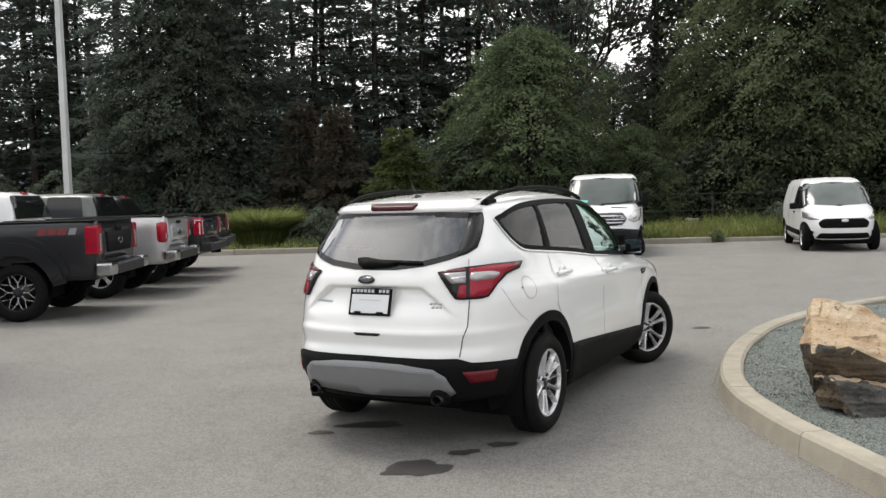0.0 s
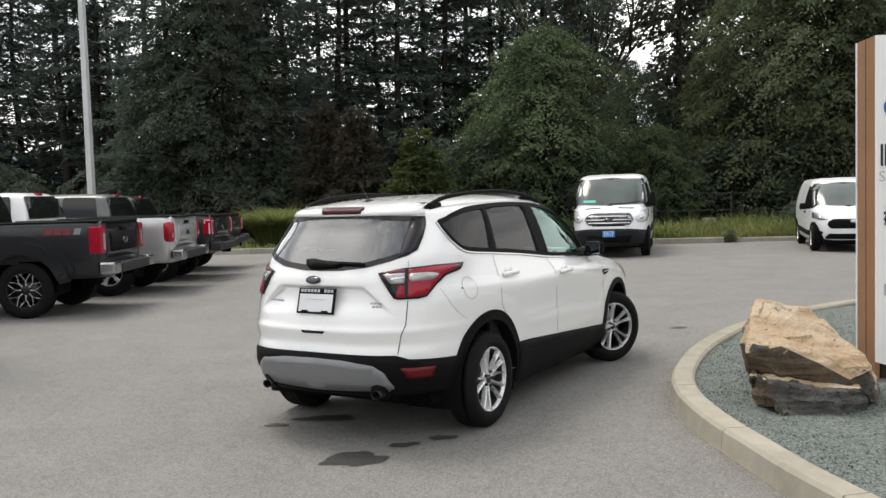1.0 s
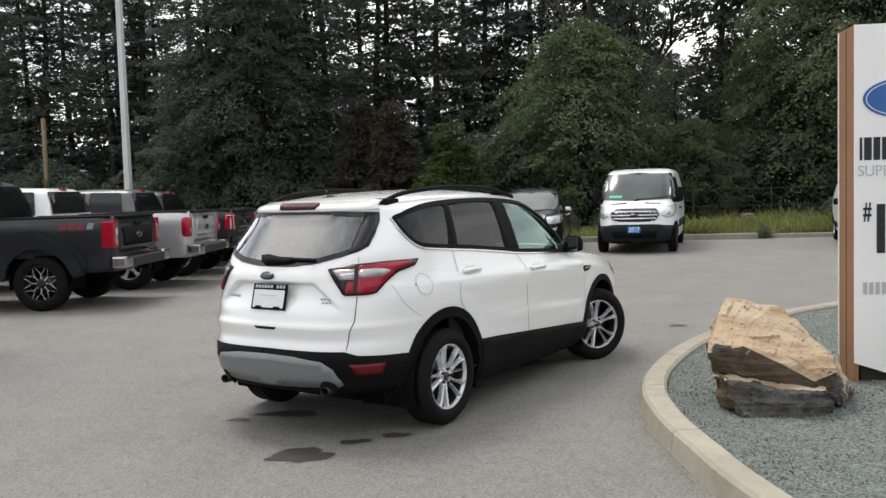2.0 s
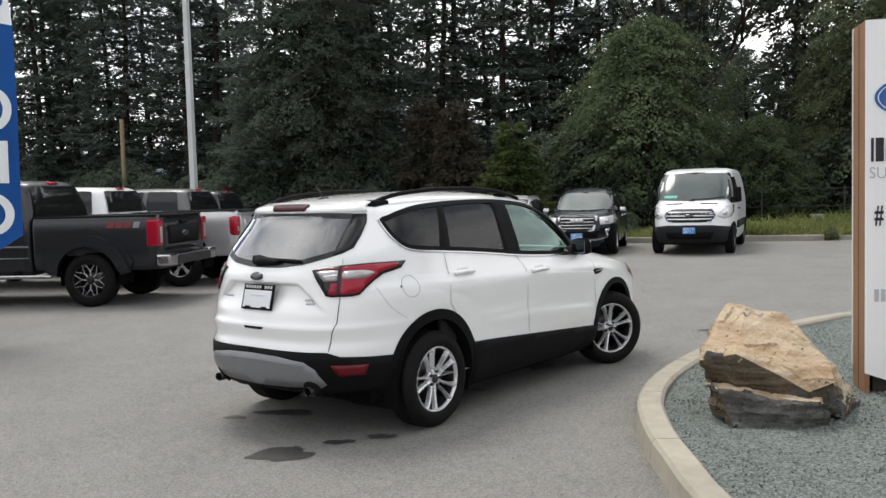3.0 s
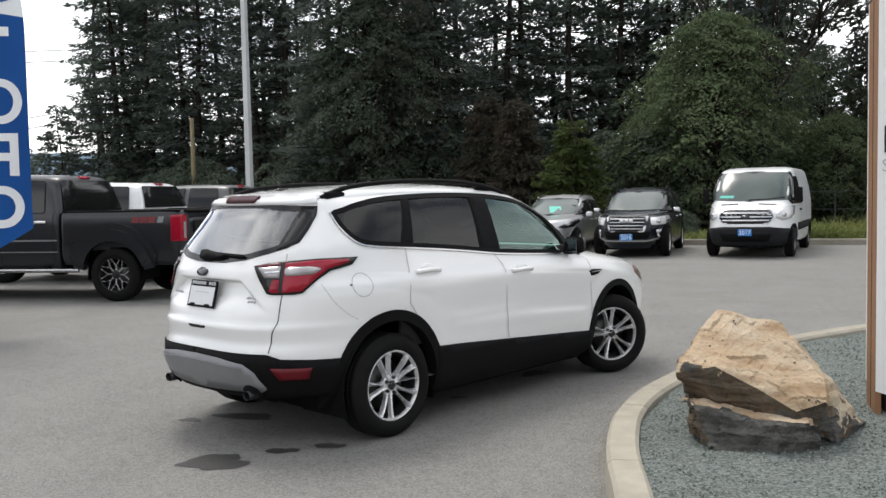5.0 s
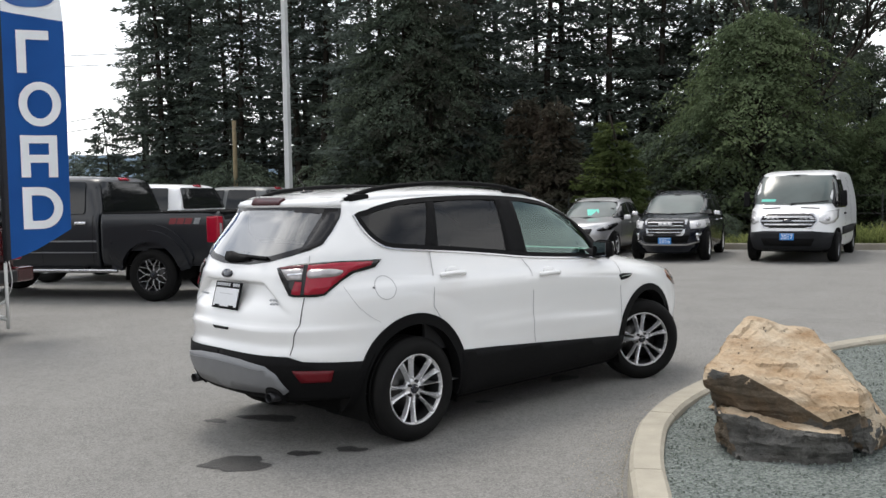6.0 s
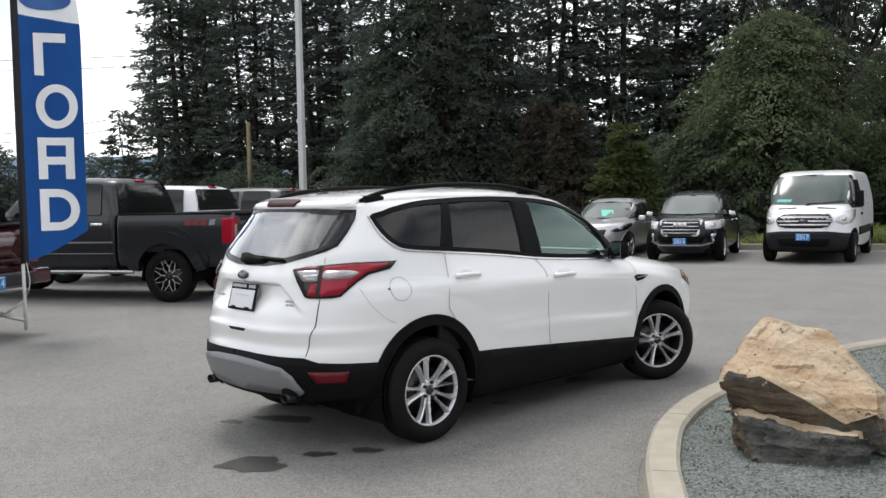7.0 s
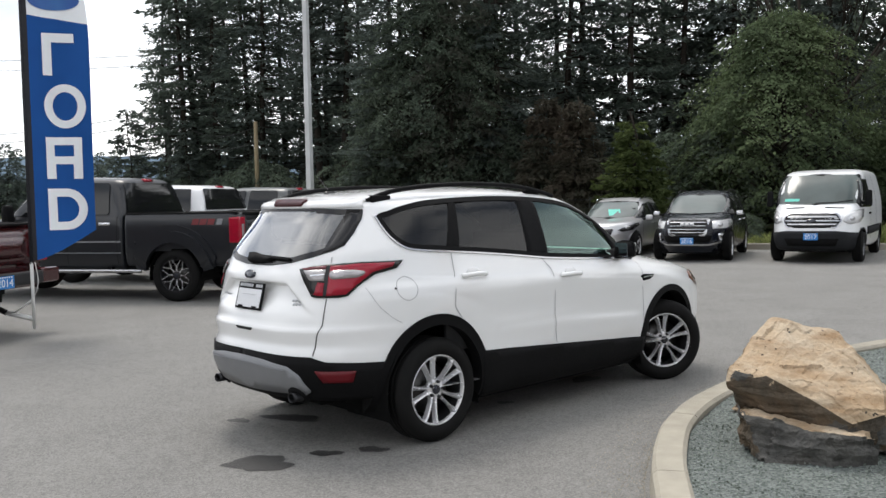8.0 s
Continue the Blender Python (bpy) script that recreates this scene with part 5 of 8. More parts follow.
        S.patch("door_handle", "side", [(1.98, 0.98), (2.14, 0.98), (2.14, 0.94), (1.98, 0.94)], K, car, off=0.03, depth=0.03, step=0.2, mirror=mir)
    mirrors(car, 0.86, 2.62, 1.12, (0.20, 0.12, 0.16), K)
    v, f = tube([(0, 1.75, 1.83), (0, 1.68, 1.92)], 0.006, 5)
    put("antenna", mesh("antenna", v, f, K), car)


def build_suv(name, label, m, paint, L, W, Hh, wb, sign, style):
    """A crossover seen from its front: taller or lower by the numbers."""
    car = thing(name, label, "car", m)
    k, w = Hh / 1.72, W / 1.85
    fo = L - wb - 0.92 + 0.02
    yf = wb + fo
    belt, hood = 1.08 * k, 1.05 * k
    S = Shell(0.8, [(0.22, 0.80 * w), (0.32, 0.88 * w), (0.55, 0.92 * w), (0.85 * k, 0.925 * w), (1.0 * k, 0.91 * w), (1.10 * k, 0.875 * w), (1.3 * k, 0.80 * w), (1.5 * k, 0.72 * w), (1.6 * k, 0.66 * w), (1.66 * k, 0.57 * w), (1.70 * k, 0.42 * w), (1.72 * k, 0.03)],
              [(0.22, -0.75), (0.5, -0.9), (0.8, -0.9), (1.1 * k, -0.84), (1.5 * k, -0.62), (1.63 * k, -0.5), (1.72 * k, 0.7)],
              [(0.22, yf - 0.15), (0.4, yf - 0.03), (0.6, yf), (0.8 * k, yf - 0.03), (0.93 * k, yf - 0.10), (1.0 * k, yf - 0.25), (1.05 * k, yf - 0.55), (1.09 * k, yf - 0.95), (1.13 * k, yf - 1.15), (1.3 * k, yf - 1.45), (1.5 * k, yf - 1.85), (1.6 * k, yf - 2.1), (1.66 * k, yf - 2.3), (1.70 * k, yf - 2.5), (1.72 * k, 0.85)],
              4.0, [(0.22, 3.0), (0.7, 3.4), (1.0 * k, 3.6), (1.2 * k, 4.2), (1.6 * k, 4.6), (1.72 * k, 2.6)])
    K = M["cladding"]
    car_common(S, car, paint, arange(0.22, 1.56 * k, 0.04) + arange(1.58 * k, 1.71 * k, 0.0125) + [1.72 * k], wb, 0.355 * min(1, k), 0.79 * w, (0.355 * min(1, k), 0.235, 0.225, style, M["alloy"]), name + "_wheel", clad=K if sign else paint)
    z0, z1 = 1.125 * k, 1.575 * k
    ws = [(-0.73 * w, z0 + 0.02), (0, z0 - 0.01), (0.73 * w, z0 + 0.02), (0.58 * w, z1 - 0.02), (0, z1 + 0.01), (-0.58 * w, z1 - 0.02)]
    S.band("windscreen_seal", "front", inset(ws, -0.01), inset(ws, 0.02), K, car, off=0.019, depth=0.02)
    S.patch("windscreen", "front", ws, M["screen_glass"], car, off=0.014, depth=0, step=0.12)
    S.line("wiper", "front", [(-0.6 * w, z0 + 0.04), (-0.2, z0 + 0.02), (0.2, z0 + 0.02)], 0.02, K, car, off=0.015, depth=0.01)
    for sx in (-1, 1):
        mir = sx < 0
        S.patch("door_window", "side", [(yf - 2.45, 1.55 * k), (yf - 2.05, 1.50 * k), (yf - 1.55, 1.27 * k), (yf - 1.25, 1.11 * k), (yf - 2.45, 1.10 * k)], M["dark_glass"], car, off=0.016, depth=0.01, step=0.1, mirror=mir)
        S.patch("door_window", "side", [(0.62, 1.56 * k), (yf - 2.52, 1.555 * k), (yf - 2.52, 1.10 * k), (0.45, 1.13 * k)], M["dark_glass"], car, off=0.016, depth=0.01, step=0.1, mirror=mir)
        S.patch("door_window", "side", [(-0.10, 1.48 * k), (0.55, 1.555 * k), (0.38, 1.14 * k), (0.05, 1.16 * k)], M["dark_glass"], car, off=0.016, depth=0.01, step=0.1, mirror=mir)
        for y in (0.48, yf - 2.50, yf - 1.32):
            S.line("panel_gap", "side", [(y, 1.08 * k), (y, 0.35)], 0.010, M["gap"], car, mirror=mir)
        for y in (0.62, yf - 2.35):
            S.patch("door_handle", "side", [(y, 0.97 * k), (y + 0.17, 0.97 * k), (y + 0.17, 0.935 * k), (y, 0.935 * k)], M["chrome"] if sign else paint, car, off=0.03, depth=0.03, step=0.2, mirror=mir)
        rail = spline([(sx * 0.60 * w, -0.2, 1.60 * k), (sx * 0.61 * w, 0.0, 1.68 * k), (sx * 0.61 * w, 0.7, 1.71 * k), (sx * 0.61 * w, 1.2, 1.69 * k), (sx * 0.60 * w, 1.45, 1.63 * k)], 4)
        v, f = tube(rail, 0.018, 6)
        put("roof_rail", mesh("roof_rail", v, f, K if sign else M["chrome"]), car)
        if sign:
            hl = [(sx * 0.53 * w, 0.96 * k), (sx * 0.84 * w, 1.0 * k), (sx * 0.88 * w, 0.88 * k), (sx * 0.80 * w, 0.79 * k), (sx * 0.56 * w, 0.79 * k)]
        else:
            hl = [(sx * 0.50 * w, 0.80 * k), (sx * 0.84 * w, 0.99 * k), (sx * 0.86 * w, 0.92 * k), (sx * 0.78 * w, 0.80 * k), (sx * 0.60 * w, 0.76 * k)]
        h0 = S.patch("headlamp", "front", hl, M["front_lens"] if sign else M["lamp_black"], car, off=0.012, depth=0.02, step=0.06)
        S.patch("lamp_bowl", "front", circle(sx * 0.69 * w, 0.875 * k, 0.045, n=14), M["alloy"], h0, off=0.018, depth=0.01, step=0.05)
        if sign:
            S.patch("fog_lamp", "front", [(sx * 0.66 * w, 0.66), (sx * 0.78 * w, 0.68), (sx * 0.80 * w, 0.52), (sx * 0.68 * w, 0.50)], M["chrome"], car, off=0.014, depth=0.02, step=0.06)
    if sign:
        gr = rounded([(-0.45 * w, 0.985 * k), (0.45 * w, 0.985 * k), (0.38 * w, 0.66 * k), (-0.38 * w, 0.66 * k)], 0.04)
        S.patch("grille", "front", gr, M["lamp_black"], car, off=0.010, depth=0.02, step=0.08)
        S.band("grille_frame", "front", inset(gr, -0.038), inset(gr, 0.010), M["bar_chrome"], car, off=0.020, depth=0.02)
        grille_bars(S, car, 0.67 * k, 0.97 * k, 0.40 * w, 4, 0.020, 0.013, M["bar_chrome"])
        for q in range(3):
            S.patch("badge_letter", "front", [(-0.15 + q * 0.105, 0.855 * k), (-0.06 + q * 0.105, 0.855 * k), (-0.06 + q * 0.105, 0.915 * k), (-0.15 + q * 0.105, 0.915 * k)], M["letter_grey"], car, off=0.034, depth=0.015, step=0.06)
        S.line("bumper_chrome", "front", [(-0.84 * w, 0.50), (-0.62 * w, 0.46), (-0.45 * w, 0.42), (0, 0.42), (0.45 * w, 0.42), (0.62 * w, 0.46), (0.84 * w, 0.50)], 0.035, M["bar_chrome"], car, off=0.045, depth=0.04)
        S.patch("lower_intake", "front", [(-0.55 * w, 0.62), (0.55 * w, 0.62), (0.48 * w, 0.46), (-0.48 * w, 0.46)], M["well"], car, off=0.008, depth=0.01, step=0.1)
        front_sign(car, sign, 0, yf + 0.03, 0.50)
        mirrors(car, 0.86 * w, yf - 1.55, 1.13 * k, (0.17, 0.10, 0.12), M["bar_chrome"])
    else:
        S.patch("grille", "front", rounded([(-0.42 * w, 0.84 * k), (0.42 * w, 0.84 * k), (0.34 * w, 0.62 * k), (-0.34 * w, 0.62 * k)], 0.05), M["lamp_black"], car, off=0.010, depth=0.02, step=0.08)
        S.patch("sun_card", "front", [(-0.30, z0 + 0.05), (0.02, z0 + 0.04), (0.12, z0 + 0.20), (-0.20, z0 + 0.20)], M["teal_card"], car, off=0.019, depth=0, step=0.1, label="teal card behind the windscreen")
        mirrors(car, 0.86 * w, yf - 1.50, 1.12 * k, (0.20, 0.11, 0.14), paint)
    box_part("cabin_blind", (0, 1.0, 1.0), (1.2, 1.8, 0.5), M["interior"], car, 0.05)


build_van()
build_small_van()
build_suv("black_suv", "black crossover with chrome slatted grille, parked nose out", heading(-7.65, 17.72, 0.383, -0.924), M["dark_blue_paint"], 4.70, 1.85, 1.69, 2.857, "2016", "five")
build_suv("silver_suv", "silver compact crossover with chrome roof rails, parked nose out", heading(-10.02, 17.39, 0.37, -0.93), M["silver_paint"], 4.42, 1.80, 1.53, 2.70, "", "five")


def build_pickup(label, m, paint, lamp, trim, year="", high=0.0, decal=False, group="row of parked pickup trucks", roof=0.0, top=None, longer=0.0):
    """A crew-cab pickup: bed, cab, tail; its rear axle over the origin."""
    car = thing("pickup_truck", label, "pickup truck", m, group)
    K, CH = M["cladding"], M["chrome"]
    wb, r, trk = 4.06, 0.43, 0.87
    h = high
    zq = lambda z: z if z < 1.44 + h else 1.44 + h + (z - 1.44 - h) * (1 + roof / 0.545)
    up = lambda rows: [(zq(z), a) for z, a in rows]
    win = lambda pts: [(a, zq(z)) for a, z in pts]
    bed = Shell(-0.12, [(0.58, 0.93), (0.66, 0.975), (0.95, 1.0), (1.2 + h, 1.0), (1.36 + h, 0.985), (1.41 + h, 0.965), (1.435 + h, 0.93)],
                [(0.58, -1.12), (0.75, -1.16), (1.1, -1.185), (1.38 + h, -1.17), (1.435 + h, -1.14)], [(0.58, 0.93 + longer), (1.435 + h, 0.93 + longer)], 14.0, 40.0)
    gap = 0.06 if trim else 0.0
    holes = [("side", side_arch(0, r, r + 0.075 + gap, -60, 240))]
    bed.body("bed", arange(0.58, 1.40 + h, 0.04) + [1.41 + h, 1.425 + h, 1.435 + h], holes, paint, car, per=84)
    cab = Shell(2.2, up([(0.52, 0.93), (0.62, 0.98), (0.95, 1.005), (1.2 + h, 1.0), (1.36 + h, 0.98), (1.44 + h, 0.95), (1.62 + h, 0.885), (1.82 + h, 0.80), (1.90 + h, 0.74), (1.95 + h, 0.62), (1.975 + h, 0.42), (1.985 + h, 0.03)]),
                up([(0.52, 0.96), (1.40 + h, 0.96), (1.5 + h, 0.97), (1.8 + h, 1.04), (1.90 + h, 1.09), (1.95 + h, 1.22), (1.985 + h, 2.1)]),
                up([(0.52, 4.85), (0.7, 4.98), (1.0, 5.0), (1.15 + h, 4.95), (1.24 + h, 4.75), (1.31 + h, 4.2), (1.36 + h, 3.75), (1.40 + h, 3.55), (1.5 + h, 3.38), (1.7 + h, 3.10), (1.86 + h, 2.85), (1.93 + h, 2.68), (1.985 + h, 2.3)]),
                up([(0.52, 30.0), (1.4 + h, 30.0), (1.6 + h, 16.0), (1.9 + h, 9.0), (1.985 + h, 4.0)]), up([(0.52, 5.0), (1.3 + h, 5.0), (1.45 + h, 4.6), (1.9 + h, 5.0), (1.985 + h, 3.0)]))
    top = top or paint
    cab.body("cab", [zq(z) for z in arange(0.52, 1.90 + h, 0.04) + arange(1.915 + h, 1.985 + h, 0.0125)], [("side", side_arch(wb, r, r + 0.085 + gap, -60, 240))], top, car, per=44)
    for S, cy in ((bed, 0.0), (cab, wb)):
        for mir in (False, True):
            S.band("arch_flare", "side", side_arch(cy, r, r + 0.235 + gap, 13, 167), side_arch(cy, r, r + 0.050 + gap, 8, 172), paint if trim else K, car, off=0.085 if trim else 0.035, depth=0.12, mirror=mir, closed=False)
            if trim:
                S.band("arch_shoulder", "side", side_arch(cy, r, r + 0.390, 21, 159), side_arch(cy, r, r + 0.285, 13, 167), paint, car, off=0.040, depth=0.05, mirror=mir, closed=False)
            for end in ((0.92, -1.02) if S is bed else (3.50 - wb, 4.62 - wb)):
                sg = 1 if end > 0 else -1
                arc = [(cy + sg * (r + 0.08 + gap) * math.cos(radians(a)), r + (r + 0.08 + gap) * math.sin(radians(a))) for a in (60, 50, 40, 30, 18)]
                S.patch("lower_panel", "side", [(cy + end, 0.585), (cy + end, 0.87)] + arc, paint, car, off=0.006, depth=0, step=0.1, mirror=mir)
    wells(bed, car, (0, wb), r, 0.45, 0.97)
    spec = (r, 0.276, 0.27, "twelve", M["alloy_dark"]) if trim else (r, 0.24, 0.27, "five", M["alloy"])
    for x in (-trk, trk):
        for y in (0, wb):
            add_wheel(car, "truck_wheel" if trim else "plain_truck_wheel", spec, x, y, r, 0, 9)
    box_part("chassis", (0, 1.9, 0.60), (1.0, 5.6, 0.16), M["well"], car, 0.02)
    v, f = tube([(-0.72, 0, r), (0.72, 0, r)], 0.06, 8)
    put("axle", mesh("axle", v, f, M["well"]), car)
    # flat black sheet at rail height paints in the open bed's shaded inside
    box_part("bed_floor", (0, -0.1, 1.437 + h), (1.66, 1.9, 0.004), M["well"], car, 0)
    for sx in (-1, 1):
        box_part("bed_rail", (sx * 0.905, -0.11, 1.440 + h), (0.10, 2.04, 0.018), K, car, 0.012)
    # windows
    for mir in (False, True):
        cab.patch("rear_door_window", "side", rounded(win([(1.30, 1.87 + h), (1.98, 1.89 + h), (1.98, 1.43 + h), (1.22, 1.43 + h)]), 0.05), M["dark_glass"], car, off=0.016, depth=0, step=0.12, mirror=mir)
        cab.patch("front_door_window", "side", rounded(win([(2.08, 1.89 + h), (2.62, 1.86 + h), (2.98, 1.62 + h), (3.22, 1.42 + h), (2.08, 1.42 + h)]), 0.05), M["dark_glass"], car, off=0.016, depth=0, step=0.12, mirror=mir)
        for y in (1.06, 2.03, 3.32):
            cab.line("panel_gap", "side", [(y, 1.40 + h), (y, 0.62)], 0.012, M["gap"], car, mirror=mir)
        for y in (1.18, 2.16):
            cab.patch("door_handle", "side", [(y, 1.30 + h), (y + 0.20, 1.30 + h), (y + 0.20, 1.255 + h), (y, 1.255 + h)], CH if trim else paint, car, off=0.035, depth=0.035, step=0.2, mirror=mir)
        cab.line("body_moulding", "side", [(1.0, 0.985), (2.2, 0.985), (3.5, 0.985)], 0.026, M["grey_plastic"] if trim else paint, car, off=0.012, depth=0.012, step=0.3, mirror=mir)
        cab.line("lower_moulding", "side", [(1.0, 0.80), (2.2, 0.80), (3.4, 0.80)], 0.016, M["grey_plastic"] if trim else paint, car, off=0.012, depth=0.012, step=0.3, mirror=mir)
        bed.line("body_moulding", "side", [(0.72, 0.985), (0.98, 0.985)], 0.026, M["grey_plastic"] if trim else paint, car, off=0.012, depth=0.012, step=0.3, mirror=mir)
        sx = -1 if mir else 1
        v, f = tube([(sx * 1.0, 0.62, 0.50), (sx * 1.02, 0.8, 0.50), (sx * 1.02, 3.2, 0.50), (sx * 0.98, 3.4, 0.50)], 0.034, 8)
        put("side_step", mesh("side_step", v, f, M["bar_chrome"] if trim else K), car)
        box_part("step_bracket", (sx * 0.85, 1.2, 0.54), (0.34, 0.08, 0.06), K, car, 0.01)
        if decal:
            for k, (y, w) in enumerate(((-0.36, 0.12), (-0.50, 0.12), (-0.64, 0.12), (-0.80, 0.10))):
                bed.patch("side_decal", "side", [(y + 0.025, 1.25), (y - w + 0.025, 1.25), (y - w, 1.345), (y, 1.345)], M["decal_red"] if k < 3 else M["grey_plastic"], car, off=0.003, depth=0, step=0.2, mirror=mir)
        # tail lamp on the corner
        y0 = -1.10
        if lamp == "tall":
            bm = bmesh.new()
            box(bm, (sx * 0.905, y0, 1.16 + h), (0.20, 0.20, 0.42), 0.03)
            tl = part("tail_lamp", bm, M["red_lens"], car)
            box_part("clear_lens", (sx * 0.90, y0 - 0.085, 1.13 + h), (0.07, 0.05, 0.26), M["clear_lens"], tl, 0.01)
        elif lamp == "oval":
            bm = bmesh.new()
            box(bm, (sx * 0.912, y0 - 0.005, 1.15 + h), (0.19, 0.19, 0.38), 0.075)
            tl = part("tail_lamp", bm, M["red_lens"], car, smooth=True)
            box_part("clear_lens", (sx * 0.93, y0 - 0.095, 1.09 + h), (0.10, 0.02, 0.09), M["clear_lens"], tl, 0.008)
        else:
            bm = bmesh.new()
            box(bm, (sx * 0.905, y0, 1.20 + h), (0.20, 0.20, 0.36), 0.03)
            tl = part("tail_lamp", bm, M["red_lens"], car)
            bm = bmesh.new()
            for c, q in (((sx * 1.006, y0 + 0.052, 1.30 + h), (0.010, 0.020, 0.07)), ((sx * 1.006, y0 - 0.005, 1.335 + h), (0.010, 0.13, 0.024)), ((sx * 1.006, y0 - 0.045, 1.16 + h), (0.010, 0.024, 0.24)), ((sx * 0.93, y0 - 0.102, 1.33 + h), (0.13, 0.010, 0.026)), ((sx * 0.975, y0 - 0.102, 1.19 + h), (0.022, 0.010, 0.26)), ((sx * 0.93, y0 - 0.102, 1.06 + h), (0.10, 0.010, 0.026))):
                box(bm, c, q, 0.003)
            part("lamp_bar", bm, M["front_lens"], tl, "pale light bar")
    bed.patch("tailgate", "rear", rounded([(-0.79, 1.415 + h), (0.79, 1.415 + h), (0.79, 0.86), (-0.79, 0.86)], 0.04), paint, car, off=0.012, depth=0.02, step=0.2)
    bed.patch("tailgate_panel", "rear", rounded([(-0.62, 1.27 + h), (0.62, 1.27 + h), (0.62, 0.96), (-0.62, 0.96)], 0.05), K if decal else paint, car, off=0.022, depth=0.012, step=0.2)
    bed.patch("tailgate_handle", "rear", rounded([(-0.13, 1.345 + h), (0.13, 1.345 + h), (0.13, 1.285 + h), (-0.13, 1.285 + h)], 0.015), CH if year else K, car, off=0.030, depth=0.02, step=0.1)
    bed.patch("emblem", "rear", [(0.115 * math.cos(radians(k * 18)), 1.12 + 0.048 * math.sin(radians(k * 18))) for k in range(20)], CH if year else M["navy_logo"], car, off=0.040, depth=0.02, step=0.06, label="oval badge")
    bed.patch("tailgate_lip", "rear", [(-0.80, 1.432 + h), (0.80, 1.432 + h), (0.80, 1.405 + h), (-0.80, 1.405 + h)], K, car, off=0.03, depth=0.03, step=0.2)
    # rear bumper with end caps, step and hitch
    bp = box_part("rear_bumper", (0, -1.29, 0.715), (1.40, 0.19, 0.155), M["dark_bumper"], car, 0.03)
    for sx in (-1, 1):
        box_part("bumper_end", (sx * 0.84, -1.26, 0.73), (0.32, 0.23, 0.185), paint if year else (M["bar_chrome"] if lamp != "clamp" or trim else M["dark_bumper"]), bp, 0.035)
    box_part("hitch", (0, -1.27, 0.60), (0.08, 0.20, 0.08), M["well"], car, 0.01)
    cab.patch("cab_rear_window", "rear", rounded(win([(-0.70, 1.875 + h), (0.70, 1.875 + h), (0.84, 1.46 + h), (-0.84, 1.46 + h)]), 0.06), M["dark_glass"], car, off=0.018, depth=0, step=0.12)
    cab.patch("high_brake_lamp", "rear", win([(-0.13, 1.930 + h), (0.13, 1.930 + h), (0.13, 1.905 + h), (-0.13, 1.905 + h)]), M["red_lens"], car, off=0.025, depth=0.03, step=0.1)
    cab.patch("windscreen", "front", win([(-0.80, 1.45 + h), (0.80, 1.45 + h), (0.66, 1.87 + h), (-0.66, 1.87 + h)]), M["screen_glass"], car, off=0.016, depth=0.01, step=0.12)
    cab.patch("grille", "front", rounded([(-0.62, 1.15), (0.62, 1.15), (0.62, 0.78), (-0.62, 0.78)], 0.06), CH, car, off=0.02, depth=0.03, step=0.15)
    for sx in (-1, 1):
        cab.patch("headlamp", "front", [(sx * 0.66, 1.15), (sx * 0.92, 1.13), (sx * 0.92, 0.85), (sx * 0.66, 0.80)], M["clear_lens"], car, off=0.012, depth=0.02, step=0.1)
    cab.patch("front_bumper", "front", [(-0.97, 0.72), (0.97, 0.72), (0.95, 0.54), (-0.95, 0.54)], CH, car, off=0.04, depth=0.06, step=0.15)
    mirrors(car, 0.96, 3.10, 1.47 + h, (0.20, 0.13, 0.30), K)
    if year:
        year_sign(car, year, Matrix.Translation((0, -1.412, 0.70)))
    if longer:
        # a long bed carries the cab and the front wheels further forward
        for ch in car.children:
            if ch.name.split(".")[0] in ("chassis", "side_step", "bed_rail", "bed_floor"):
                continue
            y = ch.location.y if ch.data is None else sum(v.co.y for v in ch.data.vertices) / len(ch.data.vertices)
            if y > 0.95:
                ch.matrix_basis = Matrix.Translation((0, longer, 0)) @ ch.matrix_basis
    return car


M["pale_silver"] = mat("pale_silver", (0.74, 0.745, 0.75), 0.32, 0.0, 0.1, 5.0, coat=0.6)
M["mid_grey_paint"] = mat("mid_grey_paint", (0.10, 0.105, 0.105), 0.34, 0.2, 0.2, 5.0, coat=0.25)
M["dark_bumper"] = mat("dark_bumper", (0.016, 0.016, 0.018), 0.6, 0.0, 0.2, 20.0)
AX, HD = Vector((-0.53, 0.848)), Vector((-0.848, -0.53))
ROW = [(-8.46, 2.75), (-9.79, 5.36), (-11.1, 7.65), (-12.69, 9.69)]


def row_pose(k):
    x, y = ROW[k]
    return heading(x + AX.x * 0.86, y + AX.y * 0.86, HD.x, HD.y)


build_pickup("dark grey crew-cab pickup with red side lettering, tail out", row_pose(0), M["grey_paint"], "tall", True, decal=True, roof=0.10)
build_pickup("silver pickup with white cab and rounded red tail lamp, tail out", row_pose(1), M["silver_paint"], "oval", False, top=M["pale_silver"], longer=0.5)
build_pickup("charcoal pickup with grey cab and bracket-shaped tail lamp, tail out", row_pose(2), M["grey_paint"], "clamp", False, high=-0.04, top=M["mid_grey_paint"])
build_pickup("black crew-cab pickup with bracket-shaped tail lamp, tail out", row_pose(3), M["black_paint"], "clamp", False, high=-0.08)
build_pickup("dark red pickup with a hitch-mounted flag pole, tail out", heading(-7.27, -1.36, HD.x, HD.y), M["red_paint"], "tall", False, year="2014", high=-0.05)

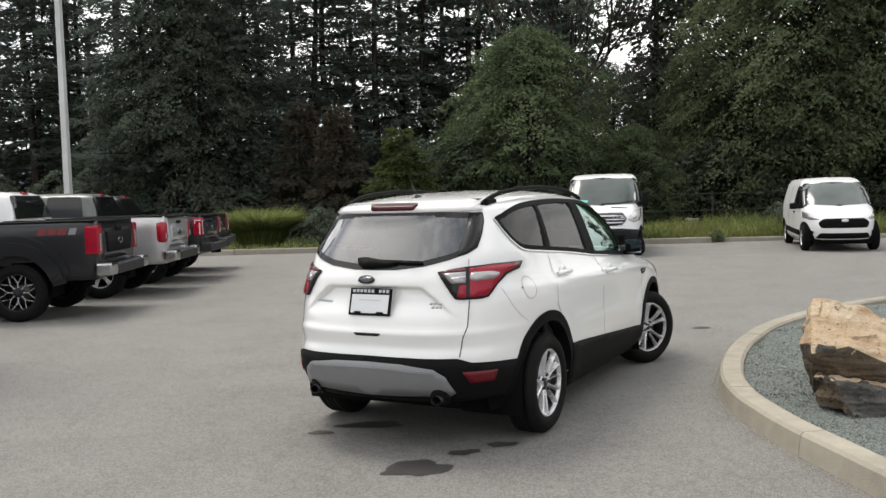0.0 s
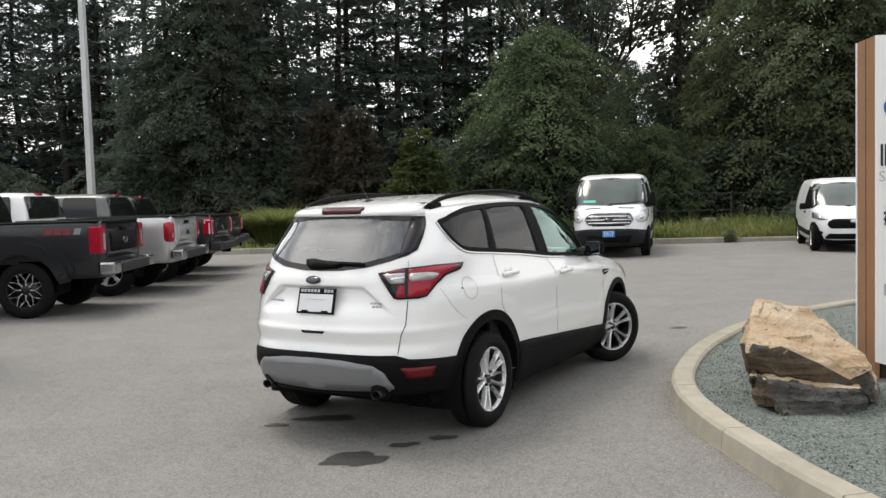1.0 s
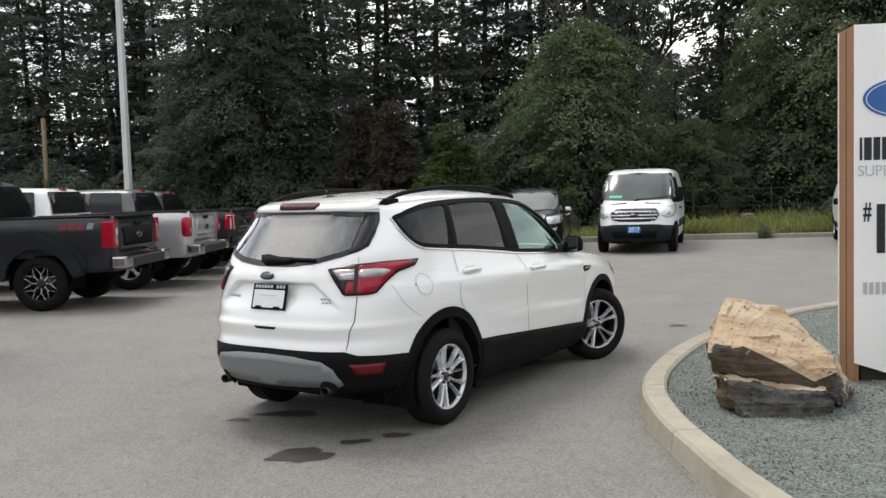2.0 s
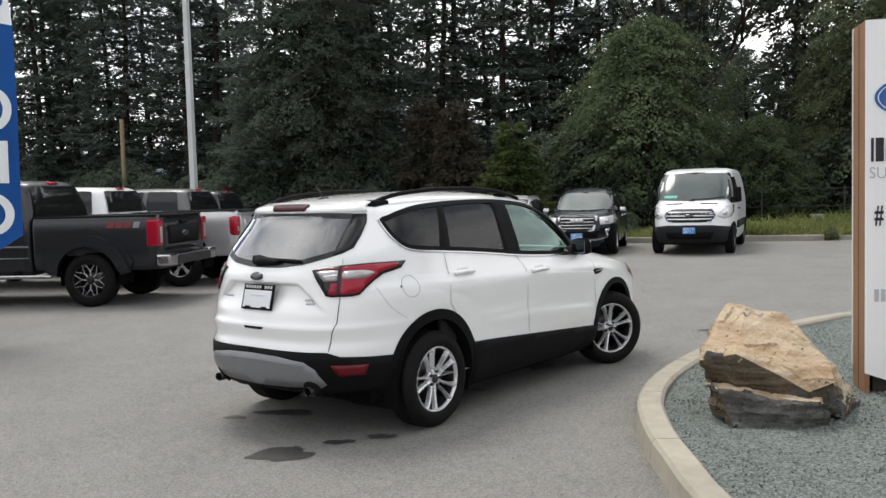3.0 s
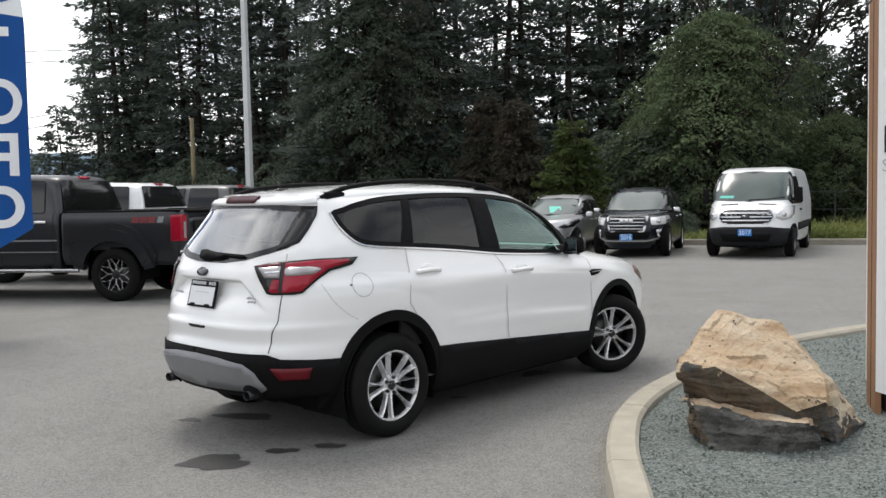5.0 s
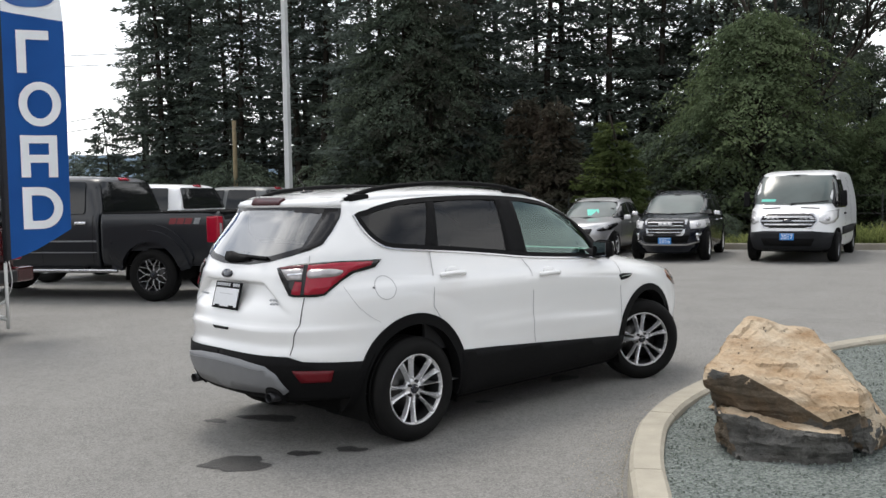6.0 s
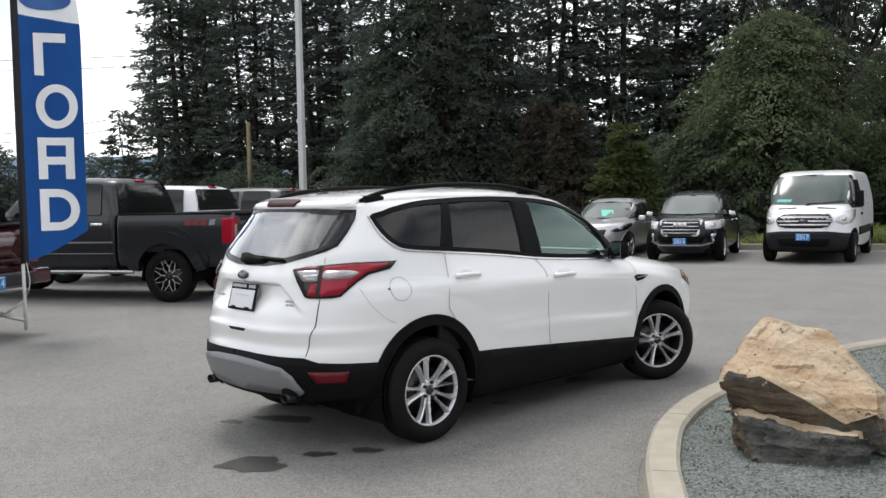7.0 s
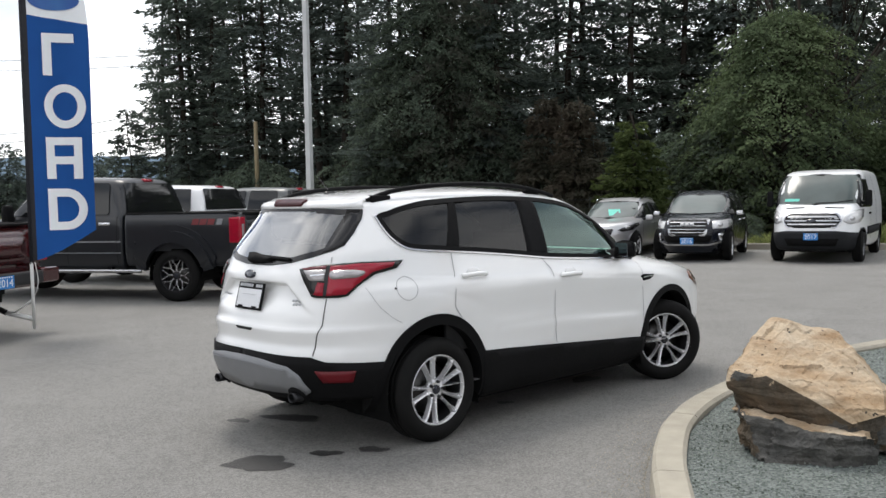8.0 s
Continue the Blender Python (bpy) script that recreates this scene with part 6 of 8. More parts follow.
# ---- boulder ----
def stone(name, cols, rough, vein, bump):
    """Weathered stone: broad stains, streaks along the bedding, fine pits."""
    m = bpy.data.materials.new(name)
    m.use_nodes = True
    n, l = m.node_tree.nodes, m.node_tree.links
    b = n["Principled BSDF"]
    b.inputs["Roughness"].default_value, b.inputs["Specular IOR Level"].default_value = rough, 0.2
    co = n.new("ShaderNodeTexCoord")
    mp = n.new("ShaderNodeMapping")
    mp.inputs["Scale"].default_value, mp.inputs["Rotation"].default_value = (1.0, 1.0, 4.5), (0.25, 0.2, 0.0)
    l.new(co.outputs["Object"], mp.inputs["Vector"])
    n1, n2, n3 = (n.new("ShaderNodeTexNoise") for _ in range(3))
    for q, sc, de, src in ((n1, 3.2, 8.0, co.outputs["Object"]), (n2, vein, 9.0, mp.outputs["Vector"]), (n3, 46.0, 6.0, co.outputs["Object"])):
        q.inputs["Scale"].default_value, q.inputs["Detail"].default_value, q.inputs["Roughness"].default_value = sc, de, 0.62
        l.new(src, q.inputs["Vector"])
    r1, r2 = n.new("ShaderNodeValToRGB"), n.new("ShaderNodeValToRGB")
    r1.color_ramp.elements[0].position, r1.color_ramp.elements[0].color = 0.38, (*cols[0], 1)
    r1.color_ramp.elements[1].position, r1.color_ramp.elements[1].color = 0.60, (*cols[1], 1)
    r2.color_ramp.elements[0].position, r2.color_ramp.elements[0].color = 0.34, (*cols[2], 1)
    r2.color_ramp.elements[1].position, r2.color_ramp.elements[1].color = 0.52, (1, 1, 1, 1)
    l.new(n1.outputs["Fac"], r1.inputs["Fac"])
    l.new(n2.outputs["Fac"], r2.inputs["Fac"])
    mx = n.new("ShaderNodeMix")
    mx.data_type, mx.blend_type = "RGBA", "MULTIPLY"
    mx.inputs[0].default_value = 1.0
    l.new(r1.outputs["Color"], mx.inputs[6])
    l.new(r2.outputs["Color"], mx.inputs[7])
    pit = n.new("ShaderNodeMapRange")
    pit.inputs["From Min"].default_value, pit.inputs["From Max"].default_value = 0.3, 0.7
    pit.inputs["To Min"].default_value, pit.inputs["To Max"].default_value = 0.84, 1.12
    l.new(n3.outputs["Fac"], pit.inputs["Value"])
    hs = n.new("ShaderNodeHueSaturation")
    l.new(pit.outputs[0], hs.inputs["Value"])
    l.new(mx.outputs[2], hs.inputs["Color"])
    l.new(hs.outputs["Color"], b.inputs["Base Color"])
    ad = n.new("ShaderNodeMath")
    l.new(n2.outputs["Fac"], ad.inputs[0])
    l.new(n3.outputs["Fac"], ad.inputs[1])
    bp = n.new("ShaderNodeBump")
    bp.inputs["Strength"].default_value, bp.inputs["Distance"].default_value = bump, 0.03
    l.new(ad.outputs[0], bp.inputs["Height"])
    l.new(bp.outputs["Normal"], b.inputs["Normal"])
    return m


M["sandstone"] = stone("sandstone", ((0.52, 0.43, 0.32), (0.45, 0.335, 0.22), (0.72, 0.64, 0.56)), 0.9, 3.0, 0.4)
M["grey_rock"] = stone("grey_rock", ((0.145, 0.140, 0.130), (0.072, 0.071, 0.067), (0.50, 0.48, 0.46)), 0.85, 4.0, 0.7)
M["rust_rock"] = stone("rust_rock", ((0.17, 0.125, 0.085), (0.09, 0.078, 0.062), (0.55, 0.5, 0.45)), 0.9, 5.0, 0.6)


def crag(points, seed, cuts, amp, tan_from):
    """A rough block from its corners: split finely, broken up by layered noise. Returns verts, faces, material of each face."""
    bm = bmesh.new()
    for p in points:
        bm.verts.new(p)
    r = bmesh.ops.convex_hull(bm, input=bm.verts)
    bmesh.ops.delete(bm, geom=[g for g in r["geom_interior"] if isinstance(g, bmesh.types.BMVert)], context="VERTS")
    for _ in range(cuts):
        long = [e for e in bm.edges if e.calc_length() > 0.021]
        if not long:
            break
        bmesh.ops.subdivide_edges(bm, edges=long, cuts=1, smooth=0.0)
        bmesh.ops.triangulate(bm, faces=bm.faces)
    bm.normal_update()
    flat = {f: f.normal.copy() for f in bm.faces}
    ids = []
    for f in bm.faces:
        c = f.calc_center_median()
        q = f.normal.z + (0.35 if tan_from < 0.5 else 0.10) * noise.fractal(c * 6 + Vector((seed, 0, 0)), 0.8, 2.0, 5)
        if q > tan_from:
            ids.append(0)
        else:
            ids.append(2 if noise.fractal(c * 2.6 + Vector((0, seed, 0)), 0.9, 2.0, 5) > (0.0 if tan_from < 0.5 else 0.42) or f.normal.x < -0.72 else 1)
    move = []
    for v in bm.verts:
        n = v.normal
        c = v.co + Vector((seed * 3.1, 0, 0))
        strata = abs(noise.noise(Vector((c.x * 1.4, c.y * 1.4, c.z * 11))))
        d = amp * (noise.fractal(c * 3.8, 1.0, 2.1, 6) * 1.0 - strata * 1.1) + amp * 0.5 * (noise.cell(c * 5) - 0.5) + amp * 0.22 * (noise.cell(c * 15) - 0.5)
        move.append(n * d)
    for v, d in zip(bm.verts, move):
        v.co += d
    vs = [v.co.copy() for v in bm.verts]
    bm.verts.index_update()
    fs = [tuple(v.index for v in f.verts) for f in bm.faces]
    bm.free()
    return vs, fs, ids


upper = [(2.44, 1.46, 0.80), (2.62, 1.42, 0.81), (2.86, 1.62, 0.74), (2.98, 1.42, 0.62), (2.70, 1.92, 0.66), (2.47, 0.84, 0.575), (2.50, 0.81, 0.50), (2.76, 0.86, 0.555), (3.02, 0.92, 0.45), (3.26, 0.98, 0.33), (3.40, 1.12, 0.38), (3.30, 1.30, 0.50), (3.44, 1.22, 0.12), (3.42, 1.75, 0.12), (2.92, 2.05, 0.12), (2.48, 1.72, 0.14), (2.46, 1.15, 0.14), (2.34, 1.18, 0.50), (2.62, 0.98, 0.30), (3.1, 1.02, 0.12)]
lower = [(2.50, 0.86, 0.38), (2.66, 0.74, 0.365), (3.00, 0.82, 0.33), (3.24, 0.90, 0.29), (2.56, 0.86, 0.12), (2.82, 0.665, 0.10), (2.74, 0.67, 0.14), (3.16, 0.84, 0.08), (3.38, 1.08, 0.08), (3.36, 1.05, 0.26), (2.60, 1.2, 0.36), (2.62, 1.3, 0.10), (3.1, 1.3, 0.32), (3.2, 1.4, 0.10), (2.49, 0.96, 0.14)]
upper = [(2.40 + (x - 2.40) * 0.87, y, z) for x, y, z in upper]
lower = [(2.40 + (x - 2.40) * 0.89, y, z) for x, y, z in lower]
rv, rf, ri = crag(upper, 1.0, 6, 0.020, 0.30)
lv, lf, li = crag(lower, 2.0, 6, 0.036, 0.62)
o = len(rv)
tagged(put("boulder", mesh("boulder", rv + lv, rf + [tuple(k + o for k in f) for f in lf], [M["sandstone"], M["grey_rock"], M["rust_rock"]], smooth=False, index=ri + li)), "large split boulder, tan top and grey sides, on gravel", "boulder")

# ---- monument sign ----
M["sign_wood"] = mat("sign_wood", (0.30, 0.155, 0.075), 0.6, 0, 0.3, 3.0, second=(0.23, 0.115, 0.055))
M["sign_white"] = mat("sign_white", (0.88, 0.87, 0.87), 0.35, 0, 0.03, 2.0)
M["sign_base"] = mat("sign_base", (0.035, 0.022, 0.017), 0.7, 0, 0.3, 8.0)
M["logo_blue"] = mat("logo_blue", (0.012, 0.075, 0.30), 0.35, 0, 0.3, 3.0, second=(0.03, 0.16, 0.42))


def build_sign():
    """Local x runs along the face, y to the back, z up; origin at the near front corner."""
    sg = thing("monument_sign", "tall white dealership sign with brown wood side standing in gravel", "sign", pose(3.228, 2.11, 0.09, 0, 0, 27))
    top, W, D = 2.725, 1.7, 0.34
    bm = bmesh.new()
    box(bm, (W / 2, D / 2, 0.15), (W - 0.1, D - 0.12, 0.5), 0.01)
    part("base", bm, M["sign_base"], sg, "dark brown recessed base")
    for x0 in (0.0, W):
        bm = bmesh.new()
        box(bm, (x0, D / 2 + 0.004, top / 2), (0.035, D, top), 0.004)
        sp = part("side_panel", bm, M["sign_wood"], sg, "brown wood-grain side panel")
        box_part("panel_joint", (x0 - 0.0185 if x0 == 0 else x0 + 0.0185, D * 0.52, top / 2), (0.002, 0.010, top - 0.02), M["sign_base"], sp, 0)
    for y0, name in ((-0.006, "front_panel"), (D + 0.02, "back_panel")):
        v = [(-0.017, y0, 0.17), (0.45, y0, 0.02), (W + 0.017, y0, 0.02), (W + 0.017, y0, top), (-0.017, y0, top)]
        v += [(x, y + 0.022, z) for x, y, z in v]
        f = [(0, 1, 2, 3, 4), (9, 8, 7, 6, 5)] + [(k, 5 + k, 5 + (k + 1) % 5, (k + 1) % 5) for k in range(5)]
        fp = put(name, mesh(name, v, f, M["sign_white"], smooth=False), sg)
        if name == "front_panel":
            front = fp
    box_part("top_cap", (W / 2, D / 2, top - 0.012), (W - 0.03, D - 0.02, 0.02), M["sign_white"], sg, 0)

    def flat(name, pts, y, material):
        n = len(pts)
        v = [(x, y, z) for x, z in pts] + [(x, y + 0.004, z) for x, z in pts]
        put(name, mesh(name, v, [tuple(range(n)), tuple(range(2 * n - 1, n - 1, -1))] + [(k, n + k, n + (k + 1) % n, (k + 1) % n) for k in range(n)], material, smooth=False), front)

    def oval(cx, cz, a, b):
        return [(cx + a * math.cos(radians(k * 10)), cz + b * math.sin(radians(k * 10))) for k in range(36)]
    flat("oval_logo", oval(0.35, 2.17, 0.325, 0.165), -0.0105, M["letter_white"])
    flat("oval_logo", oval(0.35, 2.17, 0.310, 0.152), -0.0125, M["logo_blue"])
    flat("oval_logo", oval(0.35, 2.17, 0.288, 0.134), -0.0135, M["letter_white"])
    flat("oval_logo", oval(0.35, 2.17, 0.281, 0.128), -0.0145, M["logo_blue"])
    x = 0.02
    for w in (0.018, 0.055, 0.048, 0.062, 0.058, 0.056, 0.0, 0.05, 0.06, 0.055, 0.056):
        if w:
            flat("name_bar", [(x, 1.715), (x + w, 1.715), (x + w, 1.885), (x, 1.885)], -0.0105, M["letter_black"])
        x += w + 0.013
    for k in range(14):
        flat("web_bar", [(0.045 + k * 0.045, 0.70), (0.075 + k * 0.045, 0.70), (0.075 + k * 0.045, 0.79), (0.045 + k * 0.045, 0.79)], -0.0105, M["letter_grey"])
    for txt, px, pz, size in (("#", 0.045, 1.27, 0.20), ("1", 0.055, 1.02, 0.52), ("SUPERSTORE", 0.005, 1.595, 0.118)):
        cu = bpy.data.curves.new("sign_number", "FONT")
        cu.body, cu.size, cu.extrude, cu.offset = txt, size, 0.002, {"1": 0.008, "#": 0.003}.get(txt, -0.0015)
        tmp = bpy.data.objects.new("tmp", cu)
        scene.collection.objects.link(tmp)
        me = bpy.data.meshes.new_from_object(tmp.evaluated_get(bpy.context.evaluated_depsgraph_get()))
        bpy.data.objects.remove(tmp)
        me.materials.clear()
        me.materials.append(M["letter_black" if len(txt) == 1 else "letter_grey"])
        me.transform(pose(px, -0.010, pz, 90, 0, 0) @ Matrix.Diagonal((0.5 if txt == "#" else 0.9, 1, 1, 1)))
        put("sign_number" if len(txt) == 1 else "sign_word", me, front)
    flat("number_shape", [(0.36, 1.02), (0.62, 1.02), (0.62, 1.38), (0.36, 1.38)], -0.0105, M["letter_grey"])


build_sign()

# ---- feather flag on the hitch of the red pickup ----
M["flag_blue"] = mat("flag_blue", (0.009, 0.085, 0.31), 0.7, 0, 0.25, 2.0, second=(0.008, 0.065, 0.25), spec=0.2)
M["pole_white"] = mat("pole_white", (0.62, 0.62, 0.60), 0.45, 0.1, 0.12, 4.0)
M["sleeve"] = mat("sleeve", (0.012, 0.013, 0.018), 0.7, 0, 0.2, 9.0)


def build_flag():
    fx = Vector((0.30, 0.954, 0))
    org = Vector((-6.21, -0.26, 0))
    fl = thing("feather_flag", "tall blue feather flag with white lettering shapes on a hitch pole", "flag", Matrix.Translation(org))
    H = 5.2

    def width(z):
        return 0.74 if z < 3.6 else max(0.06, 0.74 * math.sqrt(max(0.0, 1 - ((z - 3.6) / 1.75) ** 2)))

    def at(u, z, off=0.0):
        """A point of the cloth: u across from the pole, z up."""
        wav = 0.05 * math.sin(5.5 * u + 1.1 * z) * min(1, u * 2.5) + 0.018 * math.sin(13 * u - 2.3 * z) * min(1, u * 2)
        nrm = Vector((0.954, -0.30, 0))
        return fx * u + nrm * (wav + off) + Vector((0, 0, z))

    vs, fs, ids = [], [], []
    rows, cols = 90, 26
    for i in range(rows + 1):
        for j in range(cols + 1):
            s = j / cols
            zb = 0.93 + 0.36 * s ** 1.4
            zm = 3.92 - 0.10 * s
            z = zb + (zm - zb) * i / 64 if i < 64 else zm + (H - zm) * (i - 64) / (rows - 64)
            vs.append(at(0.012 + s * width(z), z))
    for i in range(rows):
        for j in range(cols):
            a = i * (cols + 1) + j
            fs.append((a, a + 1, a + cols + 2, a + cols + 1))
            ids.append(2 if j < 2 else (1 if i >= 64 else 0))
    put("cloth", mesh("cloth", vs, fs, [M["flag_blue"], M["letter_white"], M["sleeve"]], index=ids), fl, "blue cloth with a white top")
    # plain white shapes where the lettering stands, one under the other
    def shape(z0, outer, inner=None, u0=0.22):
        """A flat white shape on both faces of the cloth; inner leaves its middle open."""
        n = len(outer)
        if inner:
            pts, fc = outer + inner, [(k, (k + 1) % n, n + (k + 1) % n, n + k) for k in range(n)]
        else:
            pts, fc, _ = fill2d(outer, 0.07)
        m = len(pts)
        v = [at(u0 + u, z0 + z, 0.010) for u, z in pts] + [at(u0 + u, z0 + z, -0.010) for u, z in pts]
        put("white_shape", mesh("white_shape", v, list(fc) + [tuple(k + m for k in q[::-1]) for q in fc], M["letter_white"]), fl)

    def along(a, b, n=7):
        return [(a[0] + (b[0] - a[0]) * k / n, a[1] + (b[1] - a[1]) * k / n) for k in range(n)]

    def rounded_end(w, ht, t):
        """A block with a round right end, inset by t all round."""
        c, ry = w - 0.24, ht / 2 - t
        arc = [(c + (0.24 - t) * math.cos(radians(a)), ht / 2 + ry * math.sin(radians(a))) for a in range(-90, 91, 12)]
        return along((t, t), arc[0]) + arc[:-1] + along(arc[-1], (t, ht - t)) + along((t, ht - t), (t, t))

    def block(w, z0, z1, t):
        p = [(t, z0 + t), (w - t, z0 + t), (w - t, z1 - t), (t, z1 - t)]
        return [q for k in range(4) for q in along(p[k], p[(k + 1) % 4])]

    def oval(w, ht, t):
        return [(w / 2 + (w / 2 - t) * math.cos(radians(a)), ht / 2 + (ht / 2 - t) * math.sin(radians(a))) for a in range(0, 360, 12)]

    shape(3.19, [(0, 0), (0.105, 0), (0.105, 0.40), (0.36, 0.40), (0.36, 0.51), (0, 0.51)])
    shape(2.55, oval(0.47, 0.54, 0), oval(0.47, 0.54, 0.095))
    shape(1.93, block(0.41, 0.18, 0.51, 0), block(0.41, 0.18, 0.51, 0.095))
    for u0 in (0.22, 0.525):
        shape(1.93, [(0, 0), (0.105, 0), (0.105, 0.19), (0, 0.19)], None, u0)
    shape(1.30, rounded_end(0.45, 0.51, 0), rounded_end(0.45, 0.51, 0.10))
    ov = [(0.37 + 0.29 * math.cos(radians(k * 12)), 4.10 + 0.13 * math.sin(radians(k * 12))) for k in range(30)]
    p2, tr, _ = fill2d(ov, 0.06)
    put("oval_logo", mesh("oval_logo", [at(u, z, 0.006) for u, z in p2], tr, M["logo_blue"]), fl)
    v, f = tube([(0, 0, 0.10), (0, 0, 0.92)], 0.021, 10)
    put("pole_foot", mesh("pole_foot", v, f, M["pole_white"]), fl, "white steel pole foot")
    v, f = tube([(0, 0, 0.90), (0.0, 0, 2.5), (0.0, 0.0, 4.2), (0.01, 0.05, 4.9), (0.04, 0.2, 5.25)], 0.022, 8, taper=0.008)
    put("pole", mesh("pole", v, f, M["sleeve"]), fl)
    arm = Vector((-0.42, -0.44, 0)) * 0.55
    v, f = tube([(0, 0, 0.22), (arm.x, arm.y, 0.30)], 0.03, 4)
    put("hitch_arm", mesh("hitch_arm", v, f, M["pole_white"]), fl)
    v, f = tube([(arm.x * 0.75, arm.y * 0.75, 0.29), (0, 0, 0.46)], 0.014, 6)
    put("brace", mesh("brace", v, f, M["pole_white"]), fl)
    v, f = tube([(arm.x, arm.y, 0.30), (arm.x * 2.0, arm.y * 2.0, 0.47)], 0.035, 4)
    put("hitch_bar", mesh("hitch_bar", v, f, M["well"]), fl)
    v, f = tube(spline([(0.03, 0.03, 0.92), (0.06, 0.05, 0.70), (0.03, 0.03, 0.55), (0, 0, 0.5)], 5), 0.006, 5)
    put("tie_cord", mesh("tie_cord", v, f, M["pole_white"]), fl)


build_flag()

# ---- lamp post, utility poles, wires ----
M["galvanised"] = mat("galvanised", (0.55, 0.56, 0.56), 0.5, 0.2, 0.1, 2.0, second=(0.44, 0.45, 0.45))
M["pole_wood"] = mat("pole_wood", (0.25, 0.20, 0.115), 0.85, 0, 0.3, 3.0, second=(0.16, 0.125, 0.075))
M["pole_grey"] = mat("pole_grey", (0.10, 0.105, 0.10), 0.85, 0, 0.3, 3.0)
lp = thing("lamp_post", "tall pale square steel lamp post in the car park", "lamp post", pose(-21.4, 14.1, 0, 0, 0, 20))
box_part("post", (0, 0, 6.0), (0.21, 0.21, 11.4), M["galvanised"], lp, 0.015, taper=(0.75, 0.75))
box_part("footing", (0, 0, 0.3), (0.6, 0.6, 0.7), M["far_concrete"], lp, 0.03)
box_part("lamp_arm", (0, 0.45, 11.6), (0.10, 1.1, 0.10), M["galvanised"], lp, 0.01)
box_part("lamp_head", (0, 1.15, 11.6), (0.40, 0.6, 0.16), M["galvanised"], lp, 0.03)
POLES = [(-43.8, 25.3, 6.6, "pole_wood", 0.15), (-63.5, 29.0, 9.6, "pole_grey", 0.17), (-140.0, 22.0, 13.5, "pole_grey", 0.17), (-160.0, 18.0, 25.5, "pole_grey", 0.2), (-52.0, 41.2, 15.0, "pole_grey", 0.17), (-40.0, 33.0, 5.4, "pole_grey", 0.10)]
for x, y, z, m, r in POLES:
    up = thing("utility_pole", "bare weathered wooden utility pole by the trees" if m == "pole_wood" else "grey weathered utility pole beyond the car park", "utility pole", pose(x, y, 0), "utility poles")
    v, f = tube([(0, 0, -0.1), (0, 0, z * 0.5), (0, 0, z)], r, 10, taper=r * 0.8)
    put("shaft", mesh("shaft", v, f, M[m]), up)
    if z > 12:
        box_part("crossarm", (0, 0, z - 0.5), (0.12, 1.8, 0.10), M[m], up, 0.01)
M["wire"] = mat("wire", (0.02, 0.02, 0.022), 0.6, 0, 0.1, 5.0)


def wire(a, b, sag, r=0.02):
    pts = []
    for k in range(13):
        t = k / 12
        p = Vector(a) * (1 - t) + Vector(b) * t
        p.z -= sag * 4 * t * (1 - t)
        pts.append(p)
    v, f = tube(pts, r, 4)
    tagged(put("power_cable", mesh("power_cable", v, f, M["wire"])), "thin dark sagging overhead power cable", "cable", "overhead power cables")


for dz in (0.0, 0.9):
    wire((-43.8, 25.3, 6.3 - dz), (-63.5, 29.0, 9.0 - dz), 1.2)
    wire((-63.5, 29.0, 9.3 - dz), (-140.0, 22, 12.9 - dz), 1.6, 0.035)
    wire((-52.0, 41.2, 14.6 - dz), (-160.0, 18, 24.9 - 1.6 * dz), 1.2, 0.03)

# damp patches, with one dark patch painted for the car's shade
blot(0.44, -1.09, 0.21, 0.15, 60, 5)
blot(0.56, -0.68, 0.095, 0.065, 50, 7)
blot(0.71, -0.42, 0.095, 0.065, 50, 9)
blot(-0.60, -0.64, 0.085, 0.06, 40, 11)
# dark patch painted in for the shade under the crossover's tail
blot(-0.38, -0.32, 0.20, 0.11, 30, 13)
blot(0.43, 1.10, 0.065, 0.045, 30, 15)
blot(0.33, 2.22, 0.15, 0.10, 110, 17)
blot(0.85, 4.96, 0.12, 0.07, 60, 19)

# ---- woods ----
def foliage(name, base, second, scale=0.25, rough=0.85, island=0.18):
    m = mat(name, base, rough, 0, 0.3, scale * 8, second=second, island=island, spec=0.12, big=0.7)
    n, l = m.node_tree.nodes, m.node_tree.links
    b = n["Principled BSDF"]
    tl = n.new("ShaderNodeBsdfTranslucent")
    l.new(b.inputs["Base Color"].links[0].from_socket, tl.inputs["Color"])
    mx = n.new("ShaderNodeMixShader")
    mx.inputs[0].default_value = 0.5
    l.new(b.outputs[0], mx.inputs[1])
    l.new(tl.outputs[0], mx.inputs[2])
    l.new(mx.outputs[0], n["Material Output"].inputs["Surface"])
    return m


M["bark"] = mat("bark", (0.050, 0.042, 0.035), 0.95, 0, 0.4, 5.0, bump=0.6, bump_scale=12, second=(0.03, 0.026, 0.022), spec=0.1)
M["fir"] = foliage("fir", (0.135, 0.164, 0.134), (0.104, 0.134, 0.114))
M["fir_dark"] = foliage("fir_dark", (0.122, 0.148, 0.128), (0.096, 0.120, 0.110))
M["cedar_grey"] = foliage("cedar_grey", (0.105, 0.115, 0.090), (0.085, 0.088, 0.072))
M["brown_cedar"] = foliage("brown_cedar", (0.098, 0.078, 0.060), (0.072, 0.080, 0.060))
M["young_fir"] = foliage("young_fir", (0.095, 0.120, 0.042), (0.066, 0.092, 0.036))
M["leaf_mid"] = foliage("leaf_mid", (0.128, 0.164, 0.084), (0.092, 0.128, 0.072), island=0.42)
M["leaf_dark"] = foliage("leaf_dark", (0.115, 0.142, 0.102), (0.082, 0.108, 0.082), island=0.45)
M["leaf_warm"] = foliage("leaf_warm", (0.140, 0.164, 0.088), (0.104, 0.132, 0.076), island=0.35)
